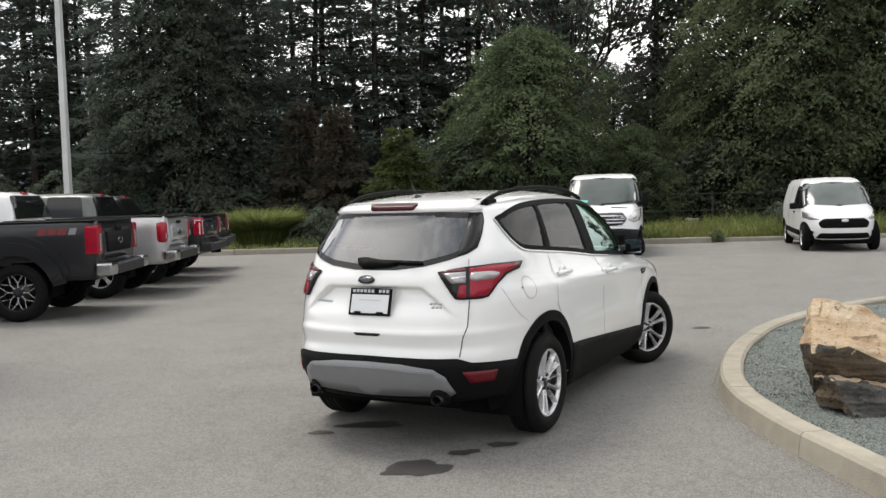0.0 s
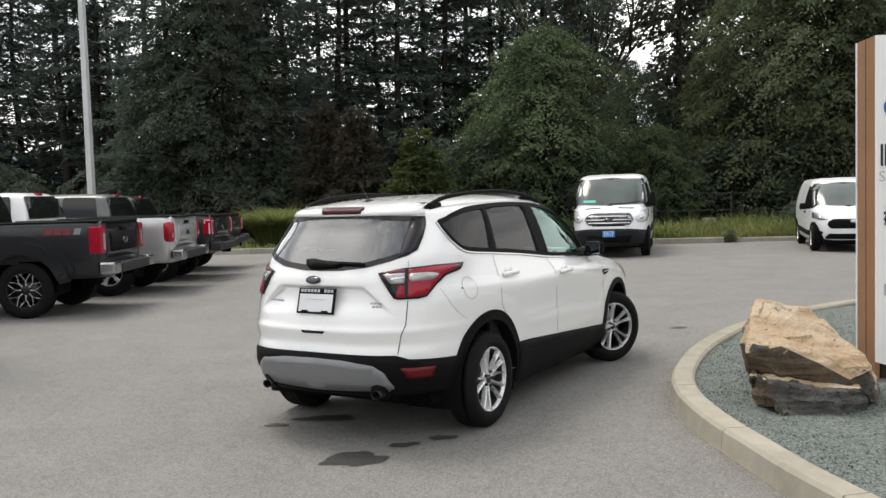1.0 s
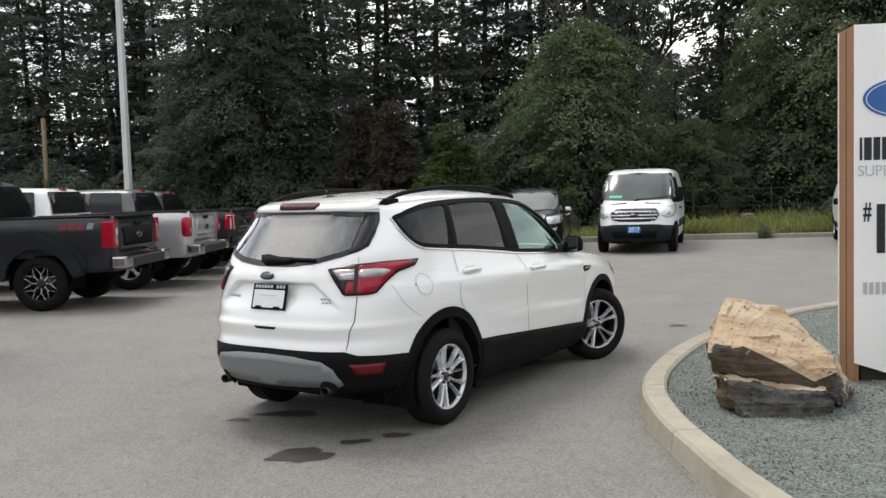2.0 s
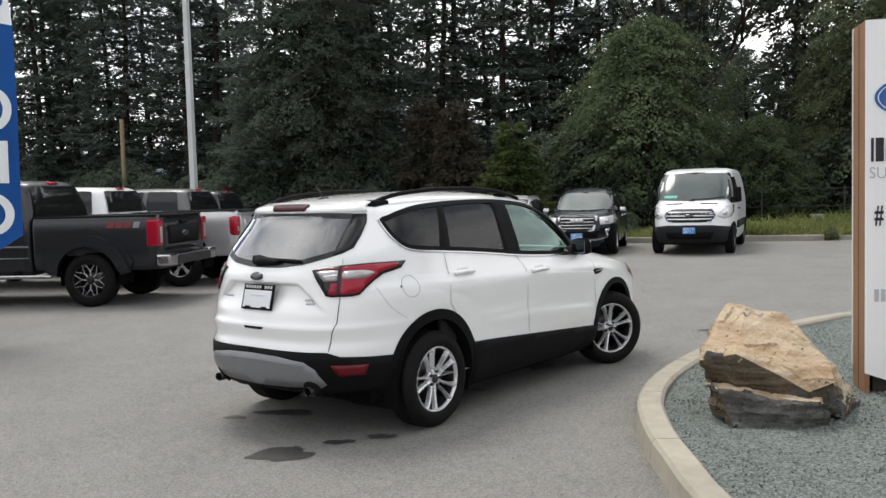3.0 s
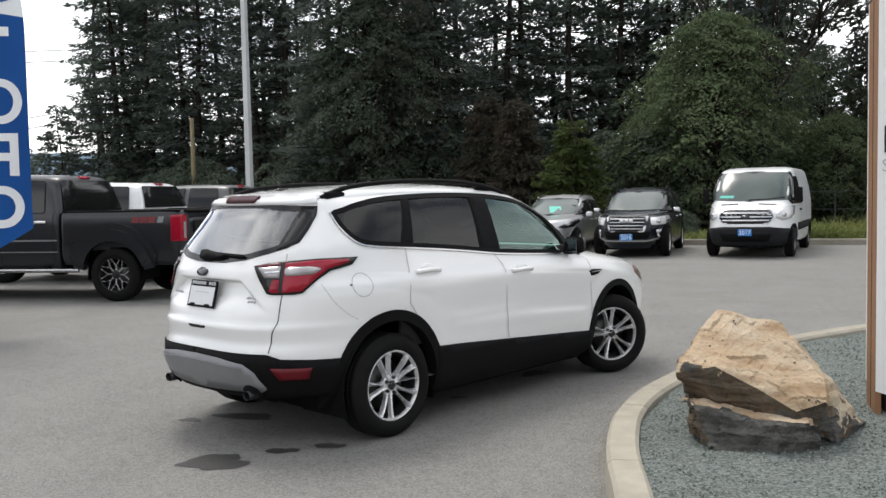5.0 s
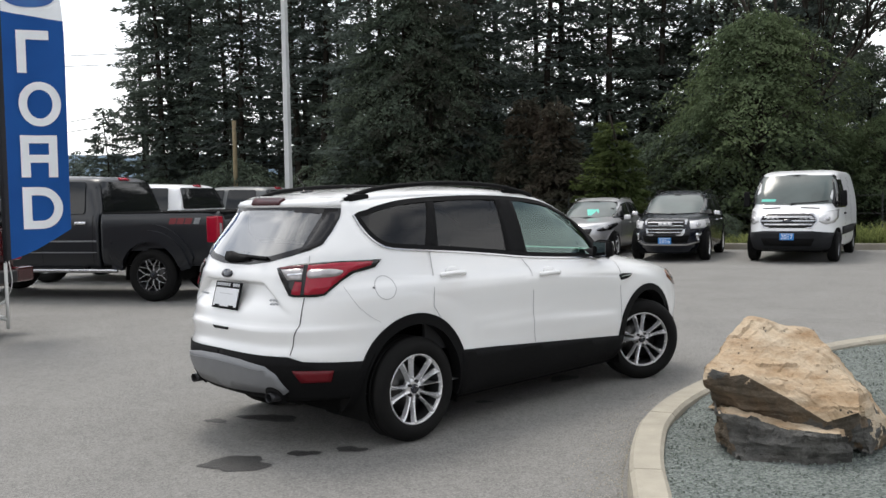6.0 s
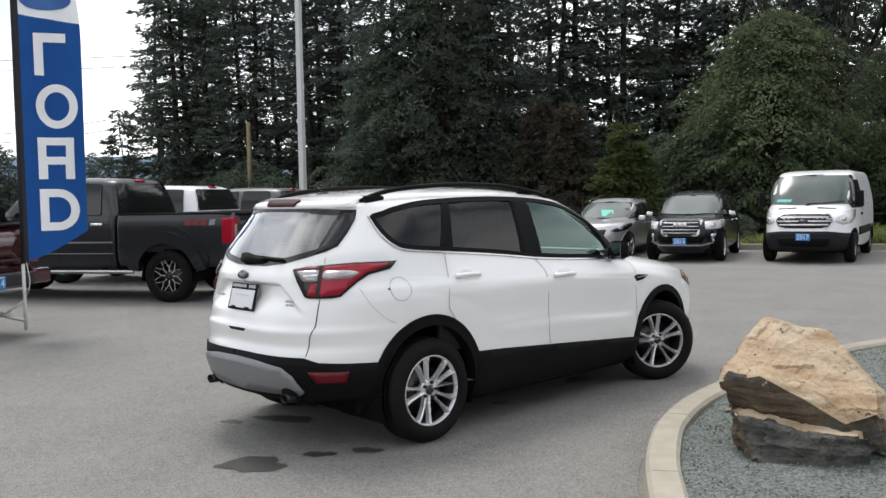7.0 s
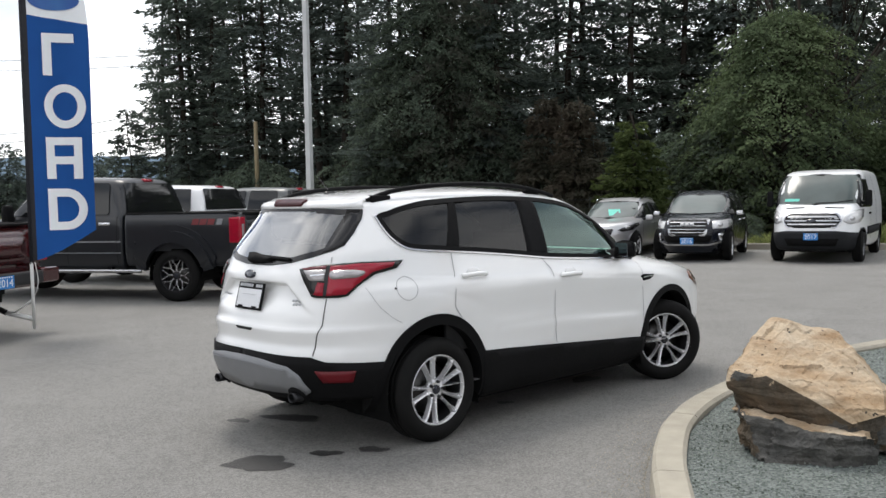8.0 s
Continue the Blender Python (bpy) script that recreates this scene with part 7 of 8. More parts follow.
M["grass"] = foliage("grass", (0.235, 0.260, 0.095), (0.150, 0.185, 0.066), island=0.5)
M["dry_grass"] = foliage("dry_grass", (0.20, 0.19, 0.075), (0.11, 0.14, 0.045), island=0.4)


def soup(name, quads, material):
    """A mesh of loose quads from an array of shape (n, 4, 3)."""
    q = np.asarray(quads, dtype=np.float32).reshape(-1, 3)
    n = len(q) // 4
    me = bpy.data.meshes.new(name)
    me.vertices.add(len(q))
    me.vertices.foreach_set("co", q.ravel())
    me.loops.add(len(q))
    me.loops.foreach_set("vertex_index", np.arange(len(q), dtype=np.int32))
    me.polygons.add(n)
    me.polygons.foreach_set("loop_start", np.arange(0, 4 * n, 4, dtype=np.int32))
    me.polygons.foreach_set("loop_total", np.full(n, 4, dtype=np.int32))
    me.materials.append(material)
    me.update(calc_edges=True)
    me.validate()
    return me


def kites(base, along, side, length, width):
    """Leaf-shaped quads: base points, unit directions, lengths and widths as arrays."""
    tip = base + along * length[:, None]
    mid = base + along * (length * 0.45)[:, None]
    a = mid + side * (width / 2)[:, None]
    b = mid - side * (width / 2)[:, None]
    return np.stack([base, a, tip, b], axis=1)


def unit(a):
    return a / (np.linalg.norm(a, axis=1, keepdims=True) + 1e-9)


def conifer(seed, H, crown, spread, material, gaps=0.12, spray=0.36, dense=0.9, whorl=0.44, full=15.0, dead=0.0, droop=1.0, thin=0.42):
    """Trunk with whorls of boughs; each bough carries flat fans of side twigs set with narrow needle sprays."""
    rng = np.random.default_rng(seed)
    tv, tf = tube([(0.15 * math.sin(k * 1.3 + seed), 0.15 * math.cos(k * 0.9 + seed), H * k / 8) for k in range(9)], 0.009 * H + 0.03, 8, taper=0.03)

    def limb(pts, r):
        v, fc = tube(pts, r, 3, taper=r * 0.3)
        o = len(tv)
        tv.extend(v)
        tf.extend(tuple(k + o for k in q) for q in fc[:-2])

    B, A, S, L, Wd = [], [], [], [], []
    z = max(1.6, crown * 0.45) if dead else crown
    while z < H - 0.3:
        f = max(0.0, (z - crown) / (H - crown))
        low = z < full
        for _ in range(int(rng.integers(4, 7))):
            if rng.random() < gaps:
                continue
            ang = rng.uniform(0, 2 * math.pi)
            ln = spread * (1 - f) ** 0.75 * rng.uniform(0.5, 1.15) * (0.75 if f < 0.08 else 1.0) + 0.25
            out = np.array((math.cos(ang), math.sin(ang), 0))
            lat = np.array((-math.sin(ang), math.cos(ang), 0))
            rise, dr = rng.uniform(-0.05, 0.22), rng.uniform(0.18, 0.5) * droop
            P = np.array([np.array((0, 0, z)) + out * ln * t + np.array((0, 0, 1)) * ln * (rise * t - dr * t * t + 0.16 * t ** 4) + lat * 0.1 * ln * math.sin(3 * t + ang) for t in np.linspace(0, 1, 7)])
            bare = dead and (z < crown or rng.random() < dead * max(0.0, 1 - (z - crown) / 9))
            if bare:
                limb([tuple(p) for p in P[::2]], 0.022)
                for k in (2, 3, 4, 5):
                    q = lat * (0.5 if k % 2 else -0.5) * ln * 0.35
                    limb([tuple(P[k]), tuple(P[k] + q + out * 0.2 * ln - np.array((0, 0, 0.12 * ln)))], 0.012)
                continue
            if ln > 1.0 and low:
                limb([tuple(p) for p in P[::3]], 0.012 + 0.010 * ln)
            n = max(4, int(ln * (34 if low else 9) * dense))
            ts = rng.uniform(0.10, 1.0, n) ** 0.75
            idx = np.clip((ts * 6).astype(int), 0, 5)
            fr = ts * 6 - idx
            bp = P[idx] * (1 - fr)[:, None] + P[idx + 1] * fr[:, None]
            sg = rng.choice((-1, 1), n)
            tw = ln * 0.34 * np.minimum(1, ts * 2.6) * (1.12 - ts) + 0.10
            s = rng.uniform(0, 1, n)
            bp = bp + lat[None] * (sg * tw * s)[:, None] + out[None] * (tw * s * 0.55)[:, None] + np.array((0, 0, -1.0))[None] * (tw * s * s * 0.35 * droop + 0.05 * rng.normal(0, 1, n))[:, None]
            d = unit(out[None] * rng.uniform(0.3, 0.9, (n, 1)) + lat[None] * (sg * rng.uniform(0.2, 0.9, n))[:, None] + np.array((0, 0, -1))[None] * rng.uniform(-0.25, 0.65, (n, 1)) * droop)
            up = unit(rng.normal(0, 0.50, (n, 3)) + np.array((0, 0, 1.0)))
            sd = unit(np.cross(d, up))
            le = spray * (1.0 if low else 1.7) * rng.uniform(0.6, 1.3, n)
            B.append(bp); A.append(d); S.append(sd); L.append(le); Wd.append(le * rng.uniform(0.75, 1.25, n) * (thin if low else 0.55))
        z += whorl * rng.uniform(0.7, 1.3)
    q = kites(np.concatenate(B), np.concatenate(A), np.concatenate(S), np.concatenate(L), np.concatenate(Wd))
    return mesh("trunk", tv, tf, M["bark"]), soup("crown", q, material)


def broadleaf(seed, H, R, low, material, clusters=150, per=60, leaf=0.15, cone=0.0, pad=0.42, core=0.35):
    """Trunk and limbs; the crown is made of tilted pads of leaves that hang outwards, layer over layer. cone narrows the top."""
    rng = np.random.default_rng(seed)
    tv, tf = tube([(0.1 * math.sin(k + seed), 0.1 * math.cos(k * 1.7), H * 0.86 * k / 6) for k in range(7)], 0.018 * H + 0.05, 8, taper=0.03)
    lobes = rng.uniform(0, 6.28, 6)
    B, A, S, L = [], [], [], []
    for i in range(clusters):
        h = (i + rng.uniform(0, 1)) / clusters
        h = h ** 0.85
        an = rng.uniform(0, 2 * math.pi)
        prof = (1 - cone) * math.sqrt(max(0.0, 1 - (2 * h - 0.85) ** 2 / 1.4)) + cone * (1.02 - h) ** 0.75 * min(1.0, 0.55 + 2.2 * h)
        prof *= 1 + 0.20 * math.sin(3 * an + lobes[0] + 4 * h) + 0.15 * math.sin(5 * an + lobes[1] - 9 * h) + 0.10 * math.sin(2 * an + lobes[2] + 17 * h)
        rr = R * prof * (rng.uniform(core, 1.0) ** 0.5)
        out = np.array((math.cos(an), math.sin(an), 0.0))
        lat = np.array((-math.sin(an), math.cos(an), 0.0))
        c = out * rr + np.array((0, 0, low + (H - low) * h))
        if c[2] < 0.15:
            c[2] = 0.15
        if i % 3 == 0:
            st = np.array((0, 0, max(0.3, min(H * 0.8, c[2] - 0.55 * rr))))
            v, fc = tube([st, st * 0.4 + c * 0.6 + np.array((0, 0, 0.12)), c], 0.03 + 0.006 * rr, 4, taper=0.01)
            o = len(tv)
            tv += v
            tf += [tuple(k + o for k in q) for q in fc]
        n = int(per * rng.uniform(0.6, 1.4))
        w = pad * rng.uniform(0.7, 1.35)
        a, b = rng.normal(0, 0.75, n) * w, rng.normal(0, 0.75, n) * w
        hang = rng.uniform(0.25, 0.8)
        off = out[None] * a[:, None] + lat[None] * b[:, None] + np.array((0, 0, 1.0))[None] * (rng.normal(0, 0.16, n) * w - hang * a - 0.45 * b * b / w)[:, None]
        d = unit(out[None] * rng.uniform(0.1, 1.0, (n, 1)) + lat[None] * rng.normal(0, 0.6, (n, 1)) + np.array((0, 0, -1.0))[None] * rng.uniform(0.1, 0.9, (n, 1)))
        up = unit(rng.normal(0, 0.38, (n, 3)) + np.array((0, 0, 1.0)) + out[None] * 0.45)
        B.append(c + off); A.append(d); S.append(unit(np.cross(d, up))); L.append(leaf * rng.uniform(0.6, 1.35, n))
    L = np.concatenate(L)
    q = kites(np.concatenate(B), np.concatenate(A), np.concatenate(S), L, L * 0.6)
    return mesh("trunk", tv, tf, M["bark"]), soup("crown", q, material)


def limbed(seed, H, spread, material):
    """An open deciduous tree: limbs fan up from a short bole and fork twice, with thin leaf clumps at the ends."""
    rng = np.random.default_rng(seed)
    tv, tf = tube([(0, 0, 0), (0.05, 0.08, H * 0.2), (0.1, 0, H * 0.36)], 0.30, 8, taper=0.22)
    B, A, S, L = [], [], [], []

    def grow(p, d, ln, r, level):
        bend = rng.normal(0, 0.12, 3)
        e = p + d * ln * 0.5 + bend * ln * 0.3
        q = p + d * ln + np.array((0, 0, 0.06 * ln))
        v, fc = tube([tuple(p), tuple(e), tuple(q)], r, 5, taper=r * 0.6)
        o = len(tv)
        tv.extend(v)
        tf.extend(tuple(k + o for k in w) for w in fc)
        if level < 3:
            for _ in range(3):
                grow(e if rng.random() < 0.3 else q, unit((d + rng.normal(0, 0.42, 3) * np.array((1, 1, 0.7)))[None])[0], ln * rng.uniform(0.5, 0.75), r * 0.55, level + 1)
        if level >= 2:
            n = 55
            c = q + rng.normal(0, 0.38, (n, 3)) * np.array((1, 1, 0.6))
            dd = unit(rng.normal(0, 1, (n, 3)) + np.array((0, 0, -0.5)))
            B.append(c); A.append(dd); S.append(unit(np.cross(dd, rng.normal(0, 0.4, (n, 3)) + np.array((0, 0, 1.0))))); L.append(0.19 * rng.uniform(0.6, 1.3, n))

    for k in range(9):
        an = 2 * math.pi * k / 9 + rng.uniform(-0.2, 0.2)
        lean = rng.uniform(0.25, 0.95) * spread
        grow(np.array((0.05, 0.0, H * rng.uniform(0.2, 0.36))), unit(np.array([[math.cos(an) * lean, math.sin(an) * lean, 1.0]]))[0], H * 0.34, 0.11, 1)
    L = np.concatenate(L)
    return mesh("trunk", tv, tf, M["bark"]), soup("crown", kites(np.concatenate(B), np.concatenate(A), np.concatenate(S), L, L * 0.6), material)


def tree(name, meshes, m, label, group):
    t = thing(name, label, "tree", m, group)
    put("trunk", meshes[0], t)
    put("crown", meshes[1], t)
    return t


rng = random.Random(11)
FIR_LABEL, FIR_GROUP = "tall dark green conifer with drooping boughs in the woods", "conifers behind the car park"
FIRS = [conifer(1, 27, 2.6, 4.1, M["fir"], gaps=0.26, full=17), conifer(2, 26, 1.4, 4.6, M["fir_dark"], gaps=0.20, full=16), conifer(3, 28, 4.5, 3.5, M["fir_dark"], gaps=0.36, full=17, dead=0.30), conifer(4, 27, 6.0, 3.9, M["fir"], gaps=0.40, dead=0.75, full=14),
        conifer(5, 23, 1.5, 4.6, M["cedar_grey"], gaps=0.22, droop=1.7, full=15.5), conifer(6, 13, 0.6, 4.0, M["fir_dark"], gaps=0.10, spray=0.62, dense=0.40, whorl=0.5, full=40, thin=0.45), conifer(7, 11, 0.4, 3.6, M["fir"], gaps=0.10, spray=0.62, dense=0.40, whorl=0.5, full=40, thin=0.45)]
FIRST = {}


def stand(k, x, y, s):
    """A conifer of kind k at x, y; the first of a kind is built, the rest are copies."""
    m = Matrix.Translation((x, y, -0.05)) @ Matrix.Rotation(rng.uniform(0, 6.28), 4, "Z")
    if k not in FIRST:
        FIRST[k] = t = tree("fir_tree", FIRS[k], m, FIR_LABEL, FIR_GROUP)
    else:
        t = copy_thing(FIRST[k], m)
    t.scale = (s, s, s)
    return t


# (kind, x, y, size) along the edge of the woods
for row in ((0, -59.4, 28.1, 1.0), (2, -61.6, 30.2, 1.05), (0, -64.7, 32.9, 0.95), (2, -57.3, 29.9, 0.95), (0, -61.2, 33.1, 1.0), (0, -53.6, 30.3, 0.95), (1, -51.2, 30.4, 1.0), (2, -54.7, 34.3, 0.95)):
    stand(*row)
for row in ((2, -45.9, 31.3, 1.0), (0, -48.8, 34.2, 0.9), (2, -43.1, 31.8, 1.0), (2, -45.7, 35.0, 0.85), (0, -23.0, 40.9, 0.9), (0, -40.2, 33.3, 1.0), (2, -34.7, 32.5, 0.85), (1, -35.7, 35.8, 0.9), (0, -31.3, 33.2, 0.9)):
    stand(*row)
for row in ((3, -31.5, 35.8, 1.0), (3, -29.6, 40.0, 1.05), (1, -29.9, 43.6, 0.85), (0, -25.4, 47.8, 1.0), (0, -21.9, 46.3, 0.95), (2, -20.7, 50.3, 1.0), (0, -16.1, 46.9, 0.9), (2, -17.6, 50.6, 1.0)):
    stand(*row)
for row in ((4, -9.6, 42.7, 1.0), (4, -8.0, 45.1, 1.05), (1, -6.7, 48.4, 0.95), (0, -4.6, 50.8, 1.0), (4, -1.9, 47.1, 1.0), (1, 0.2, 50.2, 1.0), (1, 2.5, 48.3, 1.0), (4, 4.6, 50.3, 1.0)):
    stand(*row)
for row in ((1, -30.8, 26.4, 0.85), (4, -27.6, 27.0, 0.8), (1, -26.7, 29.3, 0.8), (2, -34.9, 43.5, 0.95), (1, -26.5, 34.8, 0.9), (0, -23.8, 36.9, 0.9), (2, -67.1, 30.4, 0.9), (2, -25.7, 42.9, 0.9), (1, -20.3, 41.5, 0.92), (1, -15.1, 41.8, 0.85)):
    stand(*row)
# lower growth deeper in the woods, and unseen trees added round the car park
# the third line stays out of view and darkens what the windows reflect
for line, gap, lo, hi in ((((-60, 36), (-53.9, 40.5), (-44, 49), (-29, 58), (-12, 63), (6, 64)), 3.0, 0.8, 1.25), (((-52, 37), (-42, 42), (-27, 51), (-10, 56), (8, 57)), 5.2, 0.6, 0.9), (((12, 52), (36, 46), (54, 20), (52, -20), (24, -54), (-20, -62)), 8.5, 1.0, 1.4)):
    for x, y in walk_line(line, gap):
        stand(rng.choice((5, 6)), x + rng.uniform(-1.2, 1.2), y + rng.uniform(-1.5, 1.5), rng.uniform(lo, hi))
for x, y, s in ((-62.8, 25.3, 0.72), (-66.5, 27.5, 0.55), (-73.0, 26.8, 0.42), (-70.5, 29.0, 0.50), (-56.5, 27.0, 0.55), (-79.0, 27.5, 0.40)):
    stand(rng.choice((5, 6)), x, y, s)
for x, y in walk_line([(-160, 18), (-150, 40), (-140, 62), (-130, 76)], 2.6):
    stand(rng.choice((5, 6)), x + rng.uniform(-6, 6), y, rng.uniform(0.6, 1.0))

BROAD = [broadleaf(21, 8.9, 4.4, 0.5, M["leaf_mid"], 340, 115, 0.155, cone=0.42, pad=0.46), broadleaf(22, 10.5, 3.3, 0.3, M["leaf_dark"], 210, 118, 0.135, cone=0.5, pad=0.50), broadleaf(23, 13.0, 4.2, 0.8, M["leaf_warm"], 320, 92, 0.165, cone=0.35, pad=0.55), broadleaf(24, 4.2, 2.6, 0.1, M["leaf_dark"], 70, 42, 0.20, cone=0.2, pad=0.42)]
BG = "broadleaf trees behind the car park"


def grown(k, name, label, x, y, s, group=BG):
    m = Matrix.Translation((x, y, -0.05)) @ Matrix.Rotation(rng.uniform(0, 6.28), 4, "Z")
    if k not in GROWN:
        GROWN[k] = t = tree(name, BROAD[k], m, label, group)
    else:
        t = copy_thing(GROWN[k], m)
    t.scale = (s, s, s * rng.uniform(0.92, 1.08))
    return t


GROWN = {}
grown(0, "leafy_tree", "full mid-green broadleaf tree with low layered branches", -12.3, 31.0, 1.0)
grown(0, "leafy_tree", "", -16.2, 32.5, 0.62)
grown(0, "leafy_tree", "", -8.2, 33.4, 0.55)
for x, y, s in ((-28.5, 26.0, 1.1), (-27.4, 28.6, 1.0), (-31.6, 26.4, 0.9), (-10.5, 38.0, 0.75)):
    grown(1, "leafy_tree", "dark green broadleaf tree among the conifers", x, y, s)
for x, y, s in ((-3.8, 36.8, 0.95), (-1.1, 36.1, 1.0), (1.1, 38.3, 1.05), (3.2, 37.3, 1.0), (-6.9, 39.2, 0.62)):
    grown(2, "leafy_tree", "tall olive-green broadleaf tree beside the car park", x, y, s)
for x, y in walk_line([(-58, 25.5), (-46, 24.5), (-33, 25.0), (-22, 27.5), (-10, 32.5), (5, 36.0)], 2.9):
    grown(3, "shrub", "dark green shrub thicket under the trees", x + rng.uniform(-0.8, 0.8), y + rng.uniform(0, 3.0), rng.uniform(0.6, 1.1), "shrubs under the trees")
tree("leafy_tree", limbed(41, 17.0, 1.0, M["leaf_dark"]), Matrix.Translation((-14.5, 37.9, -0.05)), "open broadleaf tree with dark limbs fanning against the sky", BG)
CED = conifer(31, 7.2, 0.2, 2.3, M["brown_cedar"], gaps=0.02, spray=0.30, dense=1.7, whorl=0.22, droop=1.6)
tree("cedar_tree", CED, Matrix.Translation((-19.9, 27.3, -0.05)) @ Matrix.Scale(0.84, 4), "browning cedar with reddish dead foliage", "")
tree("cedar_tree", CED, Matrix.Translation((-22.6, 28.3, -0.05)) @ Matrix.Rotation(2.0, 4, "Z") @ Matrix.Scale(0.9, 4), "browning cedar with reddish dead foliage", "")
YF = conifer(32, 4.8, 0.1, 1.6, M["young_fir"], gaps=0.02, spray=0.24, dense=2.2, whorl=0.2)
tree("young_fir", YF, Matrix.Translation((-14.9, 24.4, -0.05)), "small yellow-green young conifer", "")


# ---- grass verge, fence, block ----
def blades(name, count, place, hmin, hmax, width, material, label, seed):
    g = np.random.default_rng(seed)
    P = np.array([place(g) for _ in range(count)])
    n = len(P)
    h = g.uniform(hmin, hmax, n) * np.array([max(0.35, 0.85 + 1.1 * noise.noise(Vector((p[0] * 0.55, p[1] * 0.55, seed)))) for p in P])
    an = g.uniform(0, 2 * math.pi, n)
    lean = g.uniform(0.1, 0.7, n)
    d = unit(np.stack([np.cos(an) * lean, np.sin(an) * lean, np.ones(n)], 1))
    sd = np.stack([-np.sin(an), np.cos(an), np.zeros(n)], 1)
    tip2 = unit(d + np.stack([np.cos(an), np.sin(an), -0.4 * np.ones(n)], 1) * 0.5)
    a = kites(P, d, sd, h * 0.7, width * g.uniform(0.6, 1.3, n))
    b = kites(P + d * (h * 0.45)[:, None], tip2, sd, h * 0.55, width * 0.8 * g.uniform(0.6, 1.3, n))
    return tagged(put(name, soup(name, np.concatenate([a, b]), material)), label, "grass", kind="stuff")


def verge(x0, x1, depth, base, slope):
    def f(g):
        x = g.uniform(x0, x1)
        return (x, base + slope * (x - x0) + 0.25 + g.uniform(0, 1) ** 1.4 * depth, -0.03)
    return f


blades("tall_grass", 9000, verge(-7.3, -2.1, 7.5, 19.5, 0.44), 0.25, 0.8, 0.030, M["grass"], "tall uncut green grass along the kerb", 1)
blades("tall_grass", 9000, verge(-2.2, 9.0, 7.5, 22.25, 0.43), 0.25, 0.8, 0.030, M["grass"], "tall uncut green grass along the kerb", 2)
blades("dry_grass", 3500, verge(-5.0, 6.0, 5.0, 20.8, 0.43), 0.5, 1.15, 0.02, M["dry_grass"], "dry straw-coloured grass stems in the verge", 3)
blades("low_grass", 9000, verge(-30.0, -7.3, 6.0, 8.6, 0.47), 0.12, 0.40, 0.04, M["grass"], "short rough grass behind the kerb", 4)


def tussock(cx, cy, r, h, count, material, name, label, seed):
    g = np.random.default_rng(seed)
    an = g.uniform(0, 2 * math.pi, count)
    ra = np.sqrt(g.uniform(0, 1, count)) * r * 0.5
    P = np.stack([cx + ra * np.cos(an), cy + ra * np.sin(an), np.zeros(count)], 1)
    out = np.stack([np.cos(an), np.sin(an), np.zeros(count)], 1)
    le = h * g.uniform(0.7, 1.15, count)
    d1 = unit(out * (0.15 + 0.5 * ra / r)[:, None] + np.array((0, 0, 1.0)) + g.normal(0, 0.12, (count, 3)))
    d2 = unit(out * 0.9 + np.array((0, 0, 0.25)) + g.normal(0, 0.15, (count, 3)))
    sd = np.stack([-np.sin(an), np.cos(an), np.zeros(count)], 1)
    w = 0.03 * np.ones(count)
    q = np.concatenate([kites(P, d1, sd, le * 0.75, w), kites(P + d1 * (le * 0.5)[:, None], d2, sd, le * 0.55, w)])
    t = thing(name, label, "plant", None, "")
    put("leaves", soup("leaves", q, material), t)
    return t


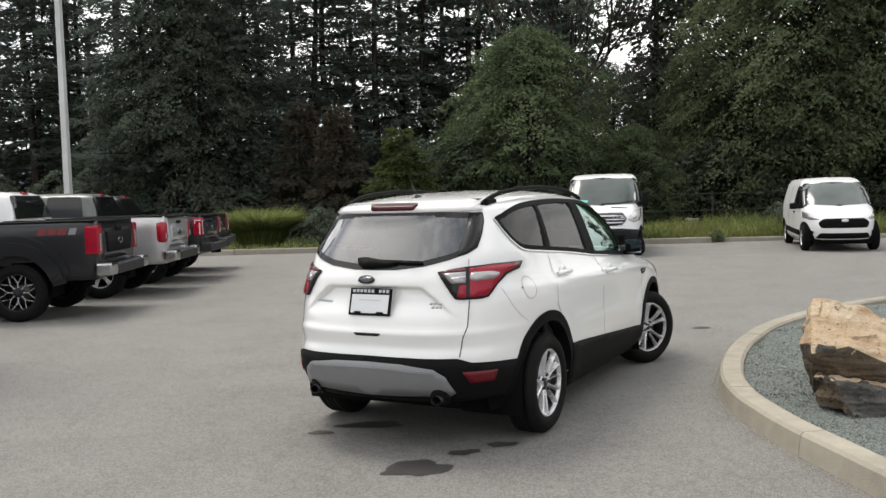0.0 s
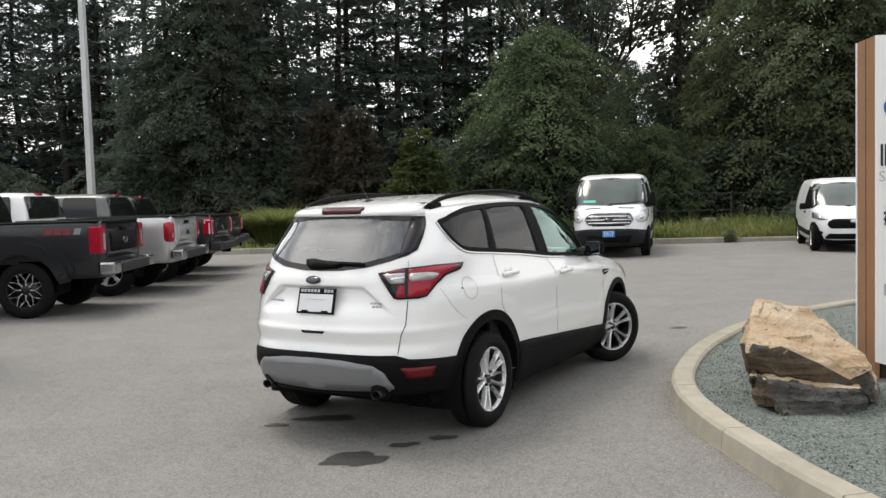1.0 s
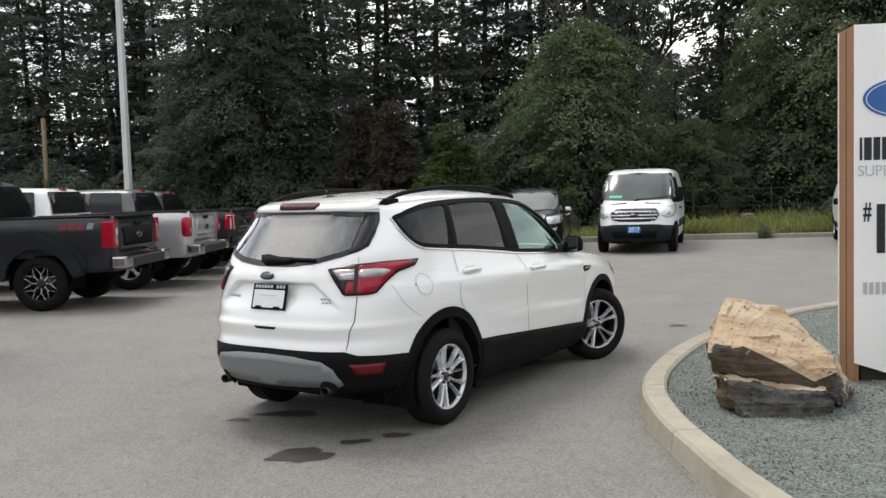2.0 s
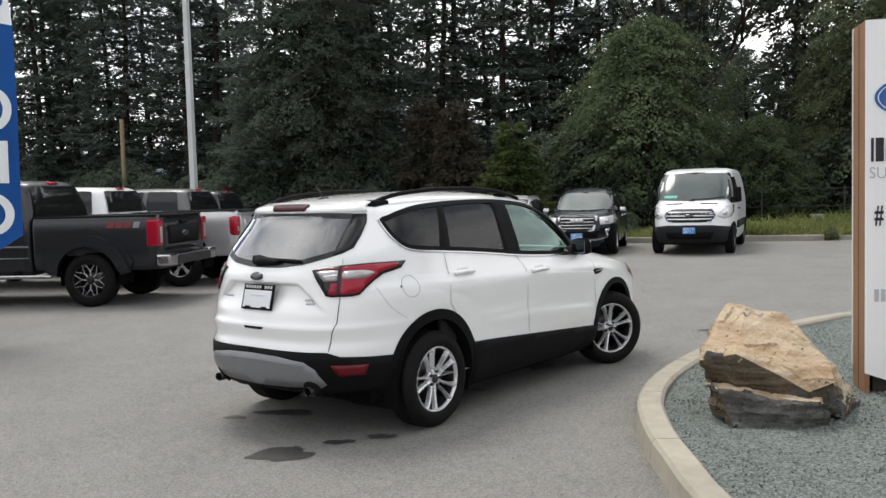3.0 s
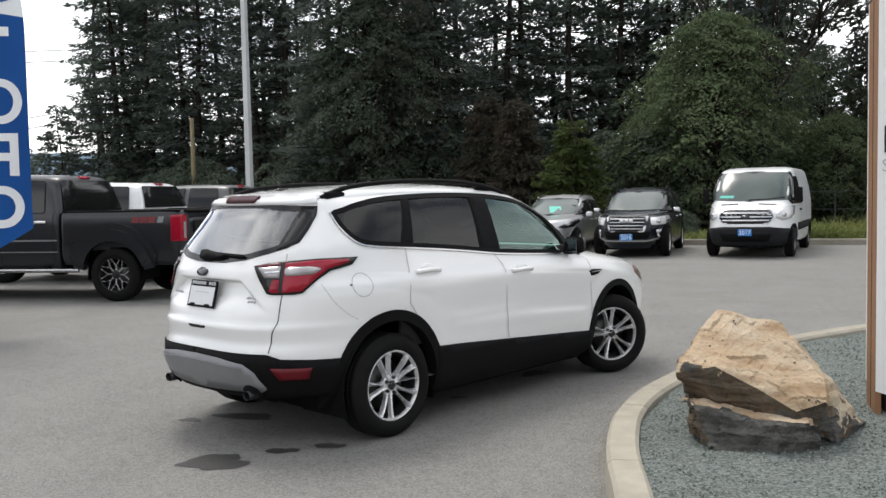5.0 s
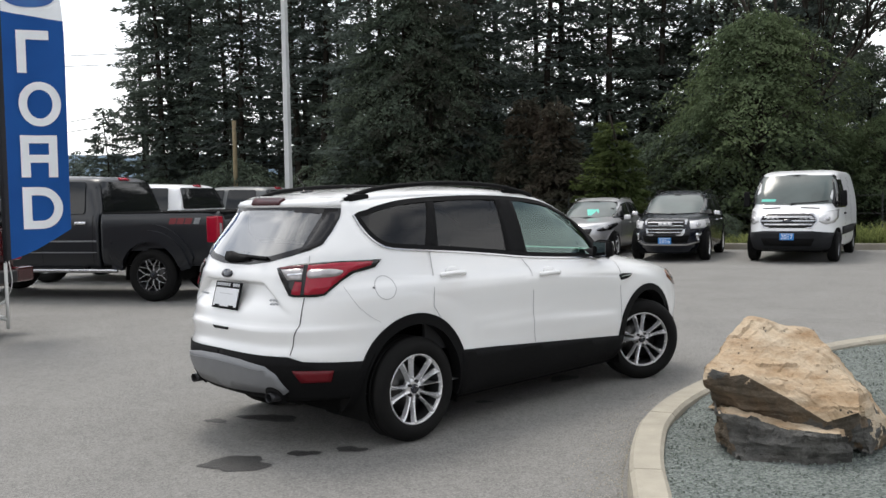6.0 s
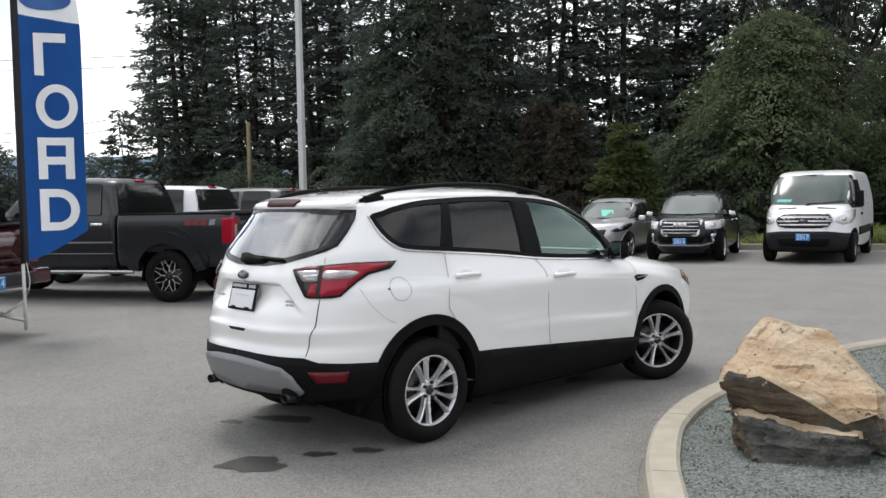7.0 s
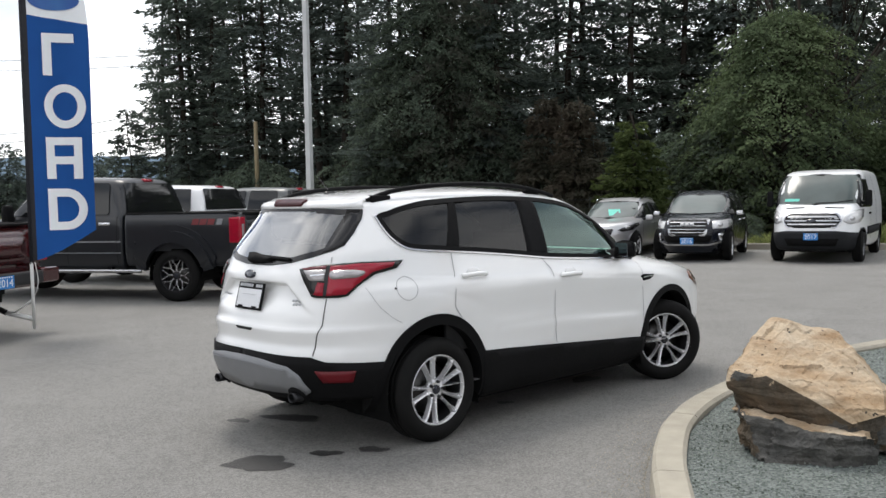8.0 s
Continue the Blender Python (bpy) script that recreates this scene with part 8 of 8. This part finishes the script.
tussock(-17.4, 18.8, 1.45, 1.75, 4200, M["grass"], "ornamental_grass", "large rounded clump of green ornamental grass behind the kerb", 5)
tussock(-19.6, 17.4, 1.2, 1.2, 2200, M["dry_grass"], "ornamental_grass", "yellowish clump of ornamental grass behind the kerb", 6)
sh = tree("shrub", BROAD[3], Matrix.Translation((-14.9, 18.9, 0)) @ Matrix.Scale(0.33, 4), "small clipped dark green shrub behind the kerb", "")
tagged(sh, category="shrub")
for x, y, s in ((-8.6, 21.4, 0.22), (-6.3, 22.2, 0.20), (-2.3, 21.75, 0.09), (-1.2, 26.4, 0.26)):
    sh = tree("shrub", BROAD[3], Matrix.Translation((x, y, 0)) @ Matrix.Scale(s, 4), "small green shrub in the grass verge", "shrubs in the verge")
    tagged(sh, category="shrub")
M["fence_metal"] = mat("fence_metal", (0.06, 0.062, 0.06), 0.7, 0.2, 0.2, 6.0)
fence = thing("fence", "low grey metal rail fence in front of the woods", "fence")
FL = [(-30.0, 23.0), (-14.0, 27.5), (-2.0, 32.5), (14, 38)]
fp = walk_line(FL, 3.0)
for x, y in fp:
    box_part("post", (x, y, 0.75), (0.04, 0.04, 1.55), M["fence_metal"], fence, 0.008)
for z in (0.75, 1.42):
    v, f = tube([(x, y, z) for x, y in fp], 0.012, 5)
    put("rail", mesh("rail", v, f, M["fence_metal"]), fence)
blk = thing("concrete_block", "pale weathered concrete block in the grass verge", "block", pose(-4.6, 28.6, 0, 0, 0, 20))
box_part("block_body", (0, 0, 0.22), (0.42, 0.34, 0.48), M["far_concrete"], blk, 0.04)
box_part("block_lid", (0, 0, 0.48), (0.47, 0.39, 0.05), M["far_concrete"], blk, 0.02)

# far hills; the furthest ridge has blue haze put into its colour
M["hazy_hill"] = mat("hazy_hill", (0.16, 0.22, 0.28), 1.0, 0, 0.15, 0.004, spec=0.0)
M["mid_hill"] = mat("mid_hill", (0.055, 0.075, 0.055), 1.0, 0, 0.3, 0.02, spec=0.0)


def ridge(name, d, h0, amp, material, seed, label):
    vs, fs = [], []
    for i in range(121):
        az = 60 + 130 * i / 120
        h = h0 + amp * noise.fractal(Vector((i * 0.06, seed, 0)), 1.0, 2.0, 5)
        c, s = math.cos(radians(az)), math.sin(radians(az))
        vs += [(d * c, d * s, -5), (d * 1.06 * c, d * 1.06 * s, h), (d * 1.3 * c, d * 1.3 * s, -5)]
    for i in range(120):
        for k in range(2):
            a = i * 3 + k
            fs.append((a, a + 1, a + 4, a + 3))
    tagged(put(name, mesh(name, vs, fs, material)), label, "hills", kind="structure")


ridge("backdrop", 2200, 120, 60, M["hazy_hill"], 1.0, "distant forested hills with blue-grey haze painted in")
ridge("backdrop", 420, 10, 5, M["mid_hill"], 4.0, "far line of dark green woods")
